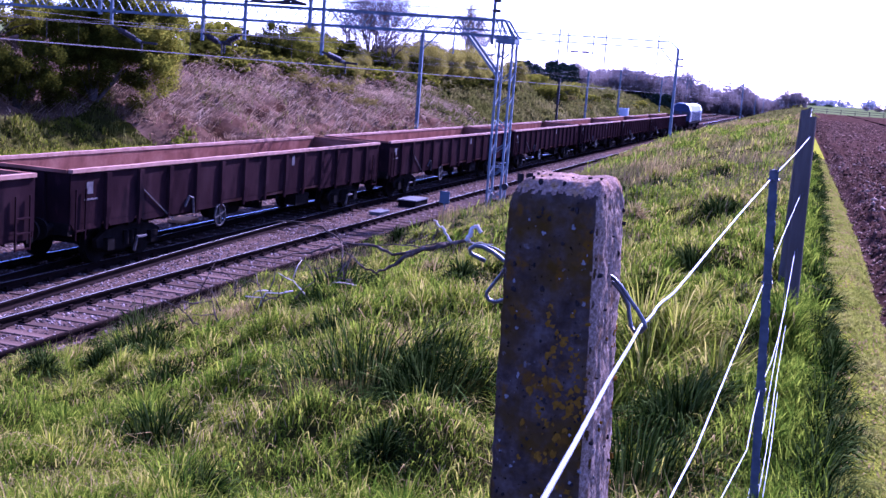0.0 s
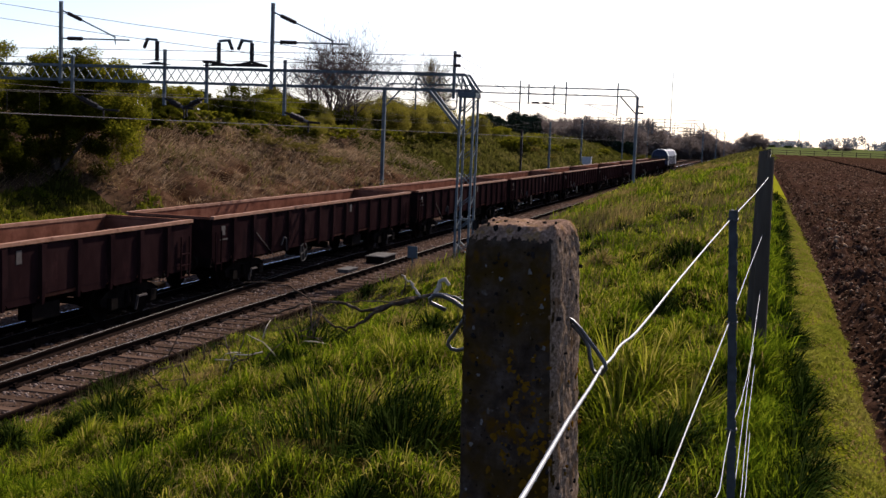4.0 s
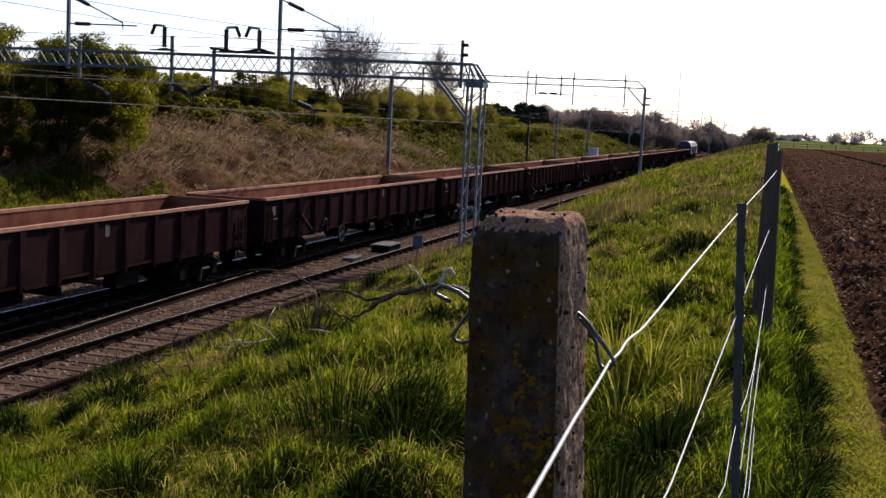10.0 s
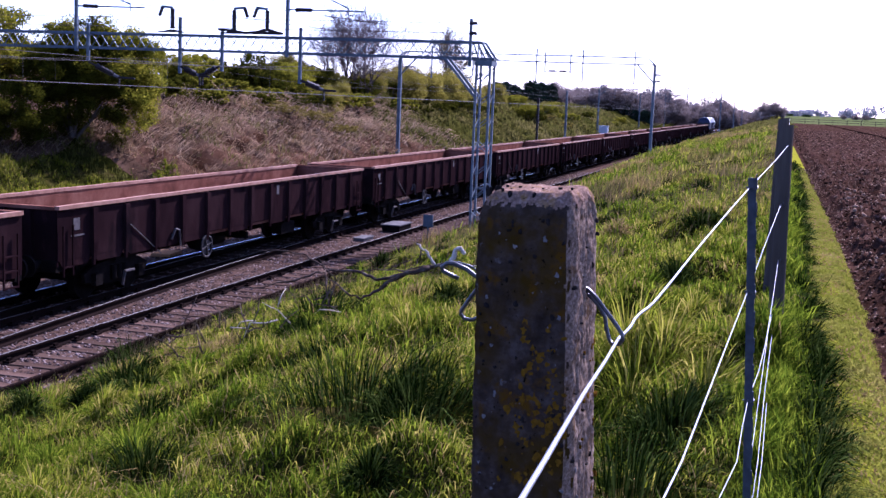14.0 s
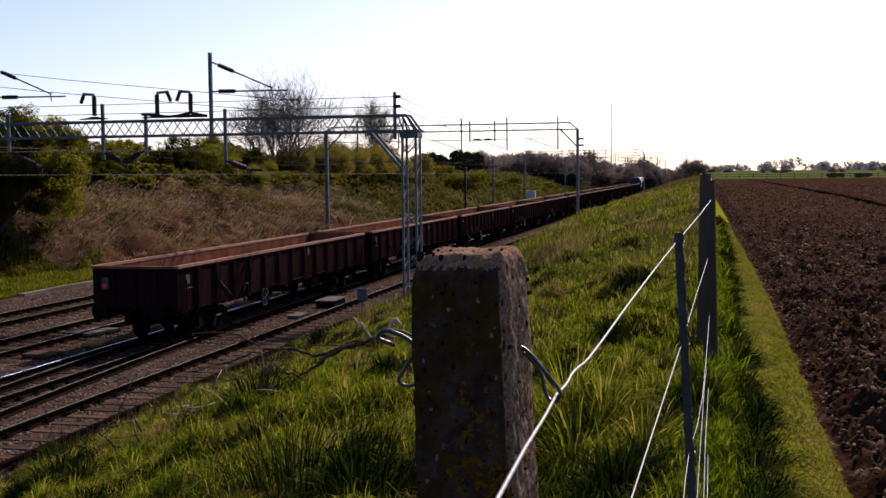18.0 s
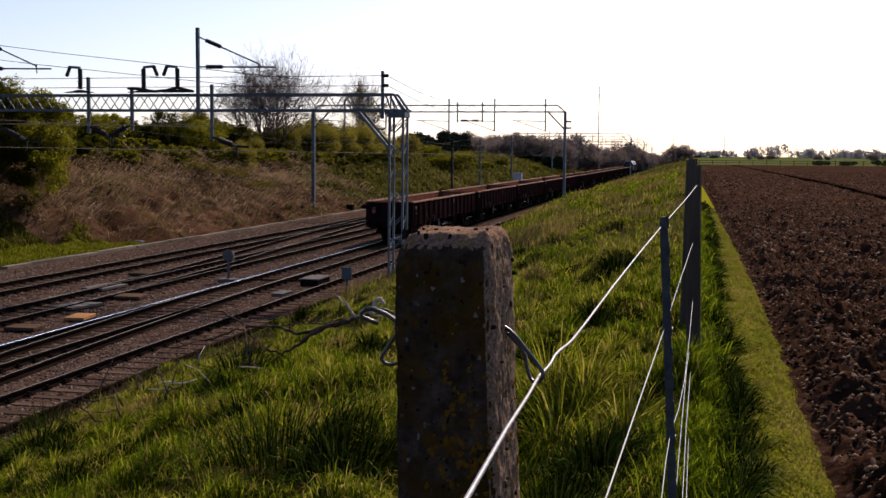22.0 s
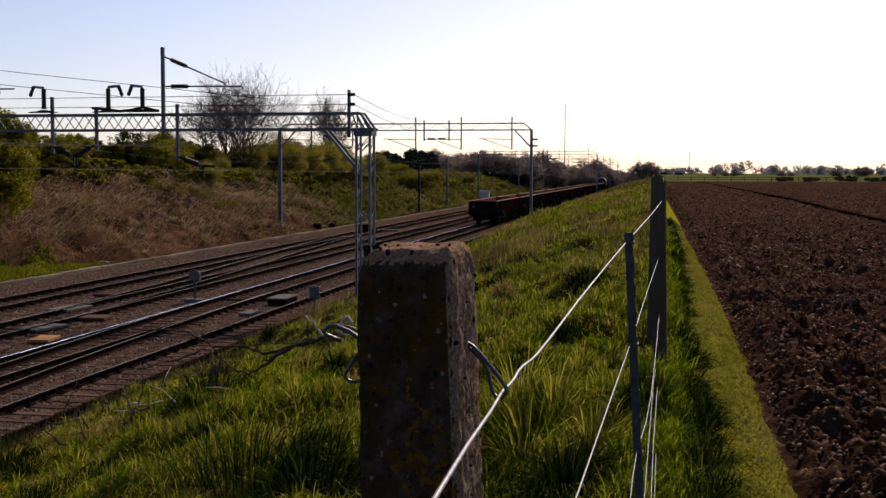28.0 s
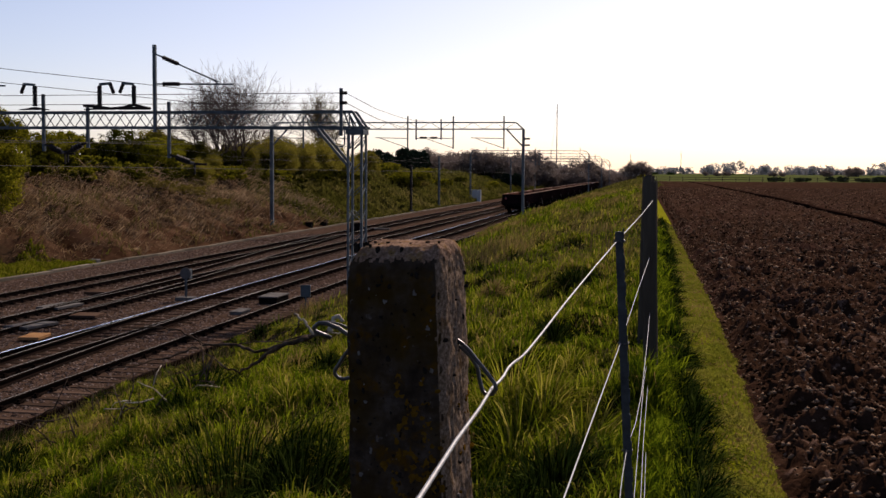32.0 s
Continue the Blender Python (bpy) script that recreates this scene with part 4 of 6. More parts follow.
    # post insulators on the beam, with their hanging strings
    for x, d in ((-22.6, -1), (-20.0, 1), (-18.64, -1)):
        part("bracket", Geo().loft([[(x + a, y + b, 2.26), (x + a, y + b, 2.26 + h)][::1] + [(x + a, y + b + 0.1, 2.26 + h), (x + a, y + b + 0.1, 2.26)] for a, b, h in ((-0.62, -0.05, 0.03), (-0.3, -0.05, 0.06), (-0.1, -0.05, 0.11), (0.12, -0.05, 0.11), (0.3, -0.05, 0.06), (0.55, -0.05, 0.03))]), M_INSUL, p, "dark saddle bracket")
        part("arm", Geo().strut((x, y, 3.2), (x + d * 0.46, y, 3.24), 0.09), M_GALVDARK, p)
        part("insulator", insulator((x, y, 2.4), (x, y, 3.15), 0.1, 6), M_INSUL, p, "dark post insulator")
        part("insulator", insulator((x + d * 0.42, y, 3.22), (x + d * 0.56, y, 2.88), 0.08, 3), M_INSUL, p, "dark hanging insulator")
    # cross pieces near the top and halfway down the column, and the small dark case hung on it
    for y in (Y - 0.35, Y + 0.35):
        bar((-10.5, y, 0.8), (-10.0, y, 1.35))
        bar((-10.56, y, -3.05), (-9.94, y, -3.05))
    part("hanging_case", Geo().disc((0, 0), 0.12, -0.06, 0.06, 14), M_INSUL, p, "small dark round case", at=pose(-9.84, Y - 0.38, -3.72))
    build_portal_links(p)


def build_portal_links(p):
    """Flexible link between the two facing post insulators, and pale rings added as glints at the ends of the
    registration insulators.
    """
    y = 40.58
    part("flexible_link", Geo().tube([(-20.65, y, 2.42), (-20.1, y, 2.38), (-19.55, y, 2.3), (-19.1, y, 2.34), (-18.64, y, 2.44), (-18.3, y, 2.36), (-18.0, y, 2.3)], 0.055, 7), M_INSUL, p, "dark flexible link", smooth=True)
    for x, z, dx, dz in ((-26.25, 1.03, 1.35, -0.56), (-22.22, 0.97, 0.8, -0.33), (-17.24, 0.6, 0.95, -0.33)):
        part("insulator_cap", Geo().tube([(x + dx * 0.82, y, z + dz * 0.82), (x + dx * 0.98, y, z + dz * 0.98)], 0.06, 8), M_BOXGREY, p, "pale ring standing in for a glint")


def build_portal():
    """A plain portal of lattice beam and steel columns, its origin at rail level."""
    p = thing("overhead_line_portal", "grey steel portal across the four tracks", "gantry", group="portals along the line")
    for x, w, foot in ((-9.3, 0.2, 0.0), (-29.75, 0.26, -0.2)):
        part("column", Geo().box(x - w / 2, x + w / 2, -0.14, 0.14, foot, 8.2), M_GALV if x > -20 else M_GALVDARK, p)
        part("plinth", Geo().box(x - 0.34, x + 0.34, -0.34, 0.34, -0.5, 0.42), M_UNDER, p, "dark footing", bevel=0.04) if x < -20 else None
        d = 1 if x < -20 else -1
        part("knee_brace", Geo().strut((x + d * 0.05, 0, 6.9), (x + d * 1.3, 0, 8.2), 0.11), M_GALVDARK, p)
    g = Geo()
    for y in (-0.25, 0.25):
        g.box(-29.8, -9.25, y - 0.04, y + 0.04, 8.2, 8.28)
        g.box(-29.3, -9.9, y - 0.04, y + 0.04, 8.72, 8.8)
        g.strut((-9.9, y, 8.76), (-9.3, y, 8.24), 0.08).strut((-29.3, y, 8.76), (-29.75, y, 8.24), 0.08)
    beam = part("beam", g, M_GALVDARK, p)
    lacing(-29.4, -9.9, -0.25, 8.24, 8.76, 0.85, 0.03, beam)
    for x in (-10.8, -14.8, -18.45, -23.2, -27.0):
        part("drop_tube", Geo().box(x - 0.05, x + 0.05, -0.36, -0.26, 6.7, 9.25), M_GALVDARK, p)
        part("arm", Geo().tube([(x, -0.32, 7.5), (x - 2.6, -0.32, 7.55)], 0.03).tube([(x, -0.32, 6.75), (x - 2.2, -0.32, 7.5)], 0.025), M_GALVDARK, p)
    for x in (-17.77, -15.77):
        part("bracket", Geo().box(x - 0.05, x + 0.05, -0.36, -0.26, 7.4, 9.0).strut((x, -0.32, 7.5), (x + (1 if x < -17 else -1) * 0.9, -0.32, 7.55), 0.05), M_GALVDARK, p)
        part("insulator", insulator((x + (0.3 if x < -17 else -0.3), -0.32, 7.55), (x + (0.85 if x < -17 else -0.85), -0.32, 7.55), 0.1, 4), M_INSUL, p)
    for z in (7.0, 7.5):
        part("insulator", insulator((-9.2, 0, z), (-8.8, 0, z), 0.08, 3), M_INSUL, p)
    return p


build_near_portal()
PORTALS = [90.5, 200.0, 262.0, 322.0]
first_portal = build_portal()
first_portal.matrix_basis = pose(0, PORTALS[0], RAIL_Z)
for y in PORTALS[1:]:
    copy_thing(first_portal, pose(0, y, RAIL_Z))


def build_wires():
    """Contact and catenary wires over each track, hung between the portals."""
    stops = [-60, -10, 41.0] + PORTALS
    for i, x in enumerate(TRACKS):
        t = thing("overhead_wires", "thin copper contact and catenary wires above the track", "overhead wires", group="wires above the tracks", kind="structure")
        z0 = 0.08 + 0.03 * i
        part("contact_wire", Geo().tube([(x + (0.2 if k % 2 else -0.2), y, z0) for k, y in enumerate(stops)], 0.005, 5), M_CABLE, t)
        pts, dr = [], Geo()
        for a, b in zip(stops, stops[1:]):
            for k in range(8):
                u = k / 8
                y = a + (b - a) * u
                ha, hb = (1.1 if s == 41.0 else 1.5 for s in (a, b))
                h = ha + (hb - ha) * u - (min(ha, hb) - 0.3) * 4 * u * (1 - u)
                pts.append((x, y, z0 + h))
                if k % 2 == 1 and 10 < y < 200:
                    dr.tube([(x, y, z0), (x, y, z0 + h)], 0.004, 4)
        part("catenary_wire", Geo().tube(pts, 0.005, 5), M_CABLE, t)
        part("dropper_wires", dr, M_CABLE, t)
    f = thing("feeder_cables", "feeder cables strung between the masts", "cables", kind="structure")
    for za, zb in ((2.83, 4.1), (2.48, 3.4)):
        part("cable", Geo().tube([(-10.55, 40.5, za), (-31, 40.5, za - 0.05)], 0.012, 5), M_CABLE, f)
        part("cable", Geo().tube([(-10.55, 40.5, za), (-12.1, 52, za * 0.77 + zb * 0.23 - 0.22), (-13.8, 65, (za + zb) / 2 - 0.3), (-15.4, 78, za * 0.25 + zb * 0.75 - 0.22), (-17.0, 90.4, zb)], 0.012, 5), M_CABLE, f)
    for a, b in (((-34, 41.2, 5.1), (-14, 41.2, 2.75)), ((-34, 41.3, 4.5), (-16, 41.3, 2.5))):
        part("cable", Geo().tube([a, tuple((Vector(a) + Vector(b)) / 2 - Vector((0, 0, 0.08))), b], 0.012, 5), M_CABLE, f)


build_wires()
for x, y in ((-28.8, 143.0), (-29.3, 166.0)):
    m = thing("line_mast", "dark slender steel mast beside the far track" if y < 150 else "pale slender steel mast beside the far track", "mast", pose(x, y, BED_Z))
    part("pole", Geo().box(-0.13, 0.13, -0.13, 0.13, 0, 6.0 if y < 150 else 7.4), M_INSUL if y < 150 else M_GALVDARK, m)
    part("foot", Geo().box(-0.3, 0.3, -0.3, 0.3, -0.1, 0.35), M_BOXGREY, m, bevel=0.03)


# ---- lineside things ----
def build_lineside():
    s = thing("ground_signal", "round grey ground signal disc on a short post", "signal", pose(-17.29, 42.1, BED_Z))
    part("post", Geo().tube([(0, 0, 0), (0, 0, 0.85)], 0.05, 8), M_GALVDARK, s)
    part("disc", Geo().disc((0, 1.05), 0.22, -0.06, 0.0, 20), M_BOXGREY, s, "pale grey disc")
    part("case", Geo().box(-0.16, 0.16, 0.02, 0.22, 0.85, 1.2), M_GALVDARK, s)
    part("base", Geo().box(-0.35, 0.35, -0.25, 0.25, 0, 0.14), M_BOXGREY, s)
    s = thing("track_sign", "dark square lineside sign on a thin post", "sign", pose(-11.0, 37.0, -4.85))
    part("post", Geo().tube([(0, 0, 0), (0, 0, 1.0)], 0.03, 8), M_GALVDARK, s)
    part("plate", Geo().box(-0.17, 0.17, -0.03, 0.03, 0.7, 1.1), M_GALVDARK, s, bevel=0.01)
    b = thing("point_motor", "pale-lidded grey point motor box between the tracks", "point motor", pose(-13.8, 42.2, BED_Z))
    part("case", Geo().box(-0.35, 0.35, -0.75, 0.75, 0.02, 0.26), M_UNDER, b, bevel=0.02)
    part("lid", Geo().box(-0.38, 0.38, -0.78, 0.78, 0.26, 0.3), M_BOXGREY, b, "pale grey lid")
    part("rod", Geo().strut((0.35, 0, 0.12), (-2.6, 0, 0.12), 0.05), M_RAIL, b)
    b = thing("point_motor", "low pale trackside box lying on the ballast", "point motor", pose(-13.85, 38.6, BED_Z))
    part("case", Geo().box(-0.2, 0.2, -0.5, 0.5, 0.0, 0.1), M_BOXGREY, b, bevel=0.02)
    part("lid", Geo().box(-0.22, 0.22, -0.52, 0.52, 0.1, 0.13), M_BOXGREY, b)
    for k, (x, y, l, a) in enumerate(((-17.5, 31.2, 1.0, 8), (-17.9, 28.9, 0.7, 3), (-18.9, 33.5, 1.5, -10), (-18.4, 36.2, 0.9, 6), (-21.3, 31.0, 1.4, 4), (-20.6, 38.5, 1.6, -6), (-21.5, 43.5, 1.2, 2))):
        b = thing("timber_board", "pale timber board lying across the ballast", "board", pose(x, y, BED_Z + 0.06, 0, 0, a), group="boards between the tracks")
        part("plank", Geo().box(-0.45 if k else -0.3, 0.45 if k else 0.3, -l / 2, l / 2, 0, 0.09), M_BOARD if k == 0 else M_BOXGREY if k in (2, 5) else M_SLEEPER, b, bevel=0.008)
    c = thing("relay_cabinet", "white equipment cabinet beside the far track", "cabinet", pose(-29.1, 203.0, -5.0))
    part("body", Geo().box(-0.8, 0.8, -0.45, 0.45, 0, 2.0), M_WHITE, c, bevel=0.04)
    part("roof", Geo().box(-0.86, 0.86, -0.5, 0.5, 2.0, 2.12), M_WHITE, c, bevel=0.04)
    part("door", Geo().box(-0.74, -0.02, -0.48, -0.45, 0.1, 1.9), M_WHITE, c, bevel=0.008)
    part("door", Geo().box(0.02, 0.74, -0.48, -0.45, 0.1, 1.9), M_WHITE, c, bevel=0.008)
    b = thing("concrete_marker", "small pale concrete block at the foot of the bank", "marker", pose(-28.8, 57.6, -5.05))
    part("block", Geo().box(-0.25, 0.25, -0.25, 0.25, 0, 0.35), M_BOXGREY, b, bevel=0.05)
    for y in (97.5, 102.3):
        b = thing("equipment_box", "low dark equipment box at the foot of the cutting", "equipment box", pose(-28.95, y, -5.0), group="boxes at the foot of the cutting")
        part("case", Geo().box(-0.55, 0.55, -0.35, 0.35, 0, 0.62), M_UNDER, b, bevel=0.03)
        part("lid", Geo().box(-0.6, 0.6, -0.4, 0.4, 0.62, 0.69), M_SLEEPERDARK, b, bevel=0.02)
    t = thing("cable_trough", "low pale concrete cable trough beside the far track", "cable trough", kind="structure")
    for k, y in enumerate(np.arange(44, 200, 2.0)):
        x, w = -28.2 + 0.05 * math.sin(y * 0.21), 0.02 * math.sin(k * 2.3)
        part("lid", Geo().box(x - 0.17 + w, x + 0.17 + w, y + 0.02, y + 1.98, -5.0, -4.84 + 0.015 * math.sin(k * 1.7)), M_TROUGH, t)
    b = thing("timber_board", "pale timber board lying across the ballast", "board", pose(-22.5, 98.0, BED_Z + 0.06), group="boards between the tracks")
    part("plank", Geo().box(-0.9, 0.9, -0.35, 0.35, 0, 0.12), M_BOXGREY, b, bevel=0.008)
    b = thing("point_motor", "dark point motor case among the far tracks", "point motor", pose(-23.35, 93.2, BED_Z))
    part("case", Geo().box(-0.4, 0.4, -0.6, 0.6, 0, 0.75), M_UNDER, b, bevel=0.03)
    part("lid", Geo().box(-0.44, 0.44, -0.64, 0.64, 0.75, 0.82), M_UNDER, b, bevel=0.02)
    for x, y, h in ((-66.7, 900, 54), (-17.0, 1500, 26), (46.0, 1500, 30)):
        m = thing("radio_mast", "thin distant radio mast", "mast", pose(x, y, 0))
        part("pole", Geo().tube([(0, 0, -3), (0, 0, h)], [0.42, 0.28], 6), M_GALVDARK, m)
        part("guy_wire", Geo().tube([(0, 0, h * 0.95), (-h * 0.12, 0, -3)], 0.09, 4), M_BOXGREY, m) if h > 40 else None


build_lineside()


# ---- fence ----
def build_concrete_post():
    p = thing("concrete_fence_post", "old concrete fence post, pitted, with orange and grey lichen", "fence post", pose(-0.27, 1.36, -0.006, 0, -1.9, -6))
    levels = list(np.arange(-1.6, -0.72, 0.08)) + list(np.arange(-0.72, -0.135, 0.0042)) + list(np.arange(-0.132, -0.094, 0.002)) + [-0.0935, -0.0925, -0.0918, -0.0914, -0.091]
    rows = []
    for z in levels:
        w, d = (float(np.interp(z, [-1.6, -0.9, -0.4, -0.17, -0.13, -0.112, -0.102, -0.096, -0.0925, -0.0915, -0.091], q)) for q in
                ([0.068, 0.065, 0.062, 0.06, 0.0592, 0.0582, 0.0568, 0.0545, 0.05, 0.035, 0.006], [0.07, 0.068, 0.065, 0.062, 0.0605, 0.057, 0.052, 0.047, 0.042, 0.03, 0.006]))
        ring = []
        for k in range(180):
            a = 2 * math.pi * k / 180
            c, s = math.cos(a), math.sin(a)
            q = (abs(c) ** 8 + abs(s) ** 8) ** (-1 / 8)
            x, y = w * c * q, d * s * q
            lump = 0.002 * noise.noise((x * 45, y * 45, z * 45)) + 0.0014 * noise.noise((x * 150, y * 150, z * 150)) + 0.0007 * noise.noise((x * 420, y * 420, z * 420))
            if x > w * 0.9:
                lump -= 0.0045 * abs(noise.noise((y * 70, z * 22, 3.0))) + 0.0025 * abs(noise.noise((y * 160, z * 90, 5.0)))
            top = float(smooth(-0.125, -0.1, z))
            up = top * (0.0028 * noise.noise((x * 34, y * 34, 7)) + 0.0022 * noise.noise((x * 120, y * 120, 2)) + 0.0016 * noise.noise((x * 300, y * 300, 4)) - 0.011 * float(smooth(0.03, 0.058, -x)) * float(smooth(0.0, -0.05, y)) + 0.003 * float(smooth(-0.02, 0.05, y)))
            ring.append((x + c * lump, y + s * lump, z + up))
        rows.append(ring)
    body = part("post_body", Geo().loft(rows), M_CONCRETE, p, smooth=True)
    body.data.materials.append(M_LITSIDE)
    body.data.materials.append(M_LITTOP)
    # faces turned up or to the right take the sunlit colours
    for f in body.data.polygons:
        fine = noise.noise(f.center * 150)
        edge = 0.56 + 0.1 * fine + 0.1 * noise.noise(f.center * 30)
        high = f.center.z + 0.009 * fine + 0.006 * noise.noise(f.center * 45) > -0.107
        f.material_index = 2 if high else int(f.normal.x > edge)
    rng = random.Random(4)

    def stick(name, count, mat, size, zr, label, proud=0.0016, clusters=None, front_share=0.75):
        """Small irregular patches on the front and one side, gathered in clusters."""
        q = Geo()
        for _ in range(count):
            u, z = rng.uniform(-0.86, 0.86), rng.uniform(*zr)
            if clusters:
                cu, cz, cr = rng.choice(clusters)
                u, z = min(0.88, max(-0.88, rng.gauss(cu, cr))), rng.gauss(cz, cr * 0.075)
            w, d = float(np.interp(z, [-1.6, -0.4, -0.12], [0.068, 0.062, 0.059])), float(np.interp(z, [-1.6, -0.4, -0.12], [0.07, 0.065, 0.0605]))
            front = rng.random() < front_share
            r, tall = size * rng.uniform(0.4, 1.5), rng.uniform(0.7, 1.5)
            ring_pts = []
            for k in range(9):
                a, rr = 2 * math.pi * k / 9, r * rng.uniform(0.45, 1.35)
                ring_pts.append((rr * math.cos(a), rr * tall * math.sin(a)))
            if front:
                rings = [[(u * w + a * f, -d - h, z + b * f) for a, b in ring_pts] for f, h in ((1, -0.0015), (1, proud * 0.5), (0.6, proud))]
            else:
                rings = [[(w + h, u * d + a * f, z + b * f) for a, b in ring_pts] for f, h in ((1, -0.004), (1, proud * 0.3), (0.6, proud * 0.6))]
            q.loft(rings)
        tagged(part(name, q, mat, body, label), kind="stuff")

    low = [(0.1, -0.275, 0.22), (0.45, -0.275, 0.18), (0.5, -0.32, 0.22), (0.0, -0.335, 0.2), (0.65, -0.345, 0.18), (0.3, -0.37, 0.3), (0.2, -0.42, 0.4), (0.5, -0.48, 0.4), (-0.2, -0.52, 0.4)]
    stick("orange_lichen", 190, M_LICHEN, 0.0032, (-0.62, -0.2), "orange lichen patches", 0.0006, low, 0.9)
    stick("grey_lichen", 70, M_LICHENPALE, 0.002, (-0.6, -0.13), "pale grey lichen specks", 0.0005)
    stick("pitting", 90, M_PIT, 0.0019, (-0.58, -0.115), "small dark spots standing in for shaded pits", 0.0034, None, 0.85)
    holes = Geo()
    for _ in range(16):
        x, y, r = rng.uniform(-0.05, 0.05), rng.uniform(-0.056, 0.03), rng.uniform(0.0012, 0.0028)
        z = float(np.interp(-y, [0.042, 0.047, 0.052, 0.057], [-0.0905, -0.0955, -0.101, -0.111]))
        ring = [(r * rng.uniform(0.6, 1.3) * math.cos(a), r * rng.uniform(0.6, 1.3) * math.sin(a)) for a in np.linspace(0, 5.5, 8)]
        lift = 0.0028 * noise.noise((x * 34, y * 34, 7)) + 0.0022 * noise.noise((x * 120, y * 120, 2))
        holes.loft([[(x + a, y + b, z - 0.008) for a, b in ring], [(x + a, y + b * 0.8 - 0.0006, z + lift + 0.0012 + b * (0.9 if y < -0.042 else 0)) for a, b in ring]])
    tagged(part("top_pitting", holes, M_PIT, body, "dark spots in the top standing in for shaded pits"), kind="stuff")
    # the tie wires through the post, bent to hooks at one side and a loop at the other
    t = thing("tie_wire", "bent double tie wire through the concrete post", "wire")
    part("hook", Geo().tube([(-0.3328, 1.41, -0.2255), (-0.3741, 1.5, -0.2295), (-0.3885, 1.5, -0.2206), (-0.4045, 1.5, -0.2149), (-0.4147, 1.5, -0.2149), (-0.4217, 1.5, -0.2208), (-0.4199, 1.5, -0.2261), (-0.4102, 1.5, -0.23), (-0.3982, 1.5, -0.2344)], 0.0031, 10), M_WIREDARK, t, smooth=True)
    part("hook", Geo().tube([(-0.3379, 1.43, -0.2201), (-0.3738, 1.52, -0.226), (-0.39, 1.52, -0.2187), (-0.4044, 1.52, -0.2159), (-0.4156, 1.52, -0.2159)], 0.0018, 10), M_WIREDARK, t, smooth=True)
    part("lower_hook", Geo().tube([(-0.3378, 1.41, -0.2115), (-0.374, 1.5, -0.2494), (-0.3829, 1.5, -0.2625), (-0.3925, 1.5, -0.2772), (-0.3931, 1.5, -0.2826), (-0.3882, 1.5, -0.2876), (-0.3802, 1.5, -0.2892), (-0.3725, 1.5, -0.287), (-0.3313, 1.41, -0.2599)], 0.0026, 10), M_WIREDARK, t, smooth=True)
    part("loop", Geo().tube([(-0.235, 1.375, -0.202), (-0.2098, 1.36, -0.209), (-0.1994, 1.355, -0.214), (-0.1903, 1.352, -0.2215), (-0.1811, 1.35, -0.2322), (-0.1691, 1.348, -0.2457), (-0.1584, 1.345, -0.2589), (-0.1565, 1.343, -0.2649), (-0.161, 1.347, -0.272), (-0.1702, 1.355, -0.2743),
                             (-0.1751, 1.36, -0.2693), (-0.1784, 1.36, -0.258), (-0.1808, 1.36, -0.244), (-0.1886, 1.36, -0.2312), (-0.1992, 1.362, -0.2212), (-0.2095, 1.366, -0.2163), (-0.235, 1.375, -0.208)], 0.0025, 10), M_WIREDARK, t, smooth=True)


def fence_x(y):
    return 0.035 + (y - 6.95) * 0.0092


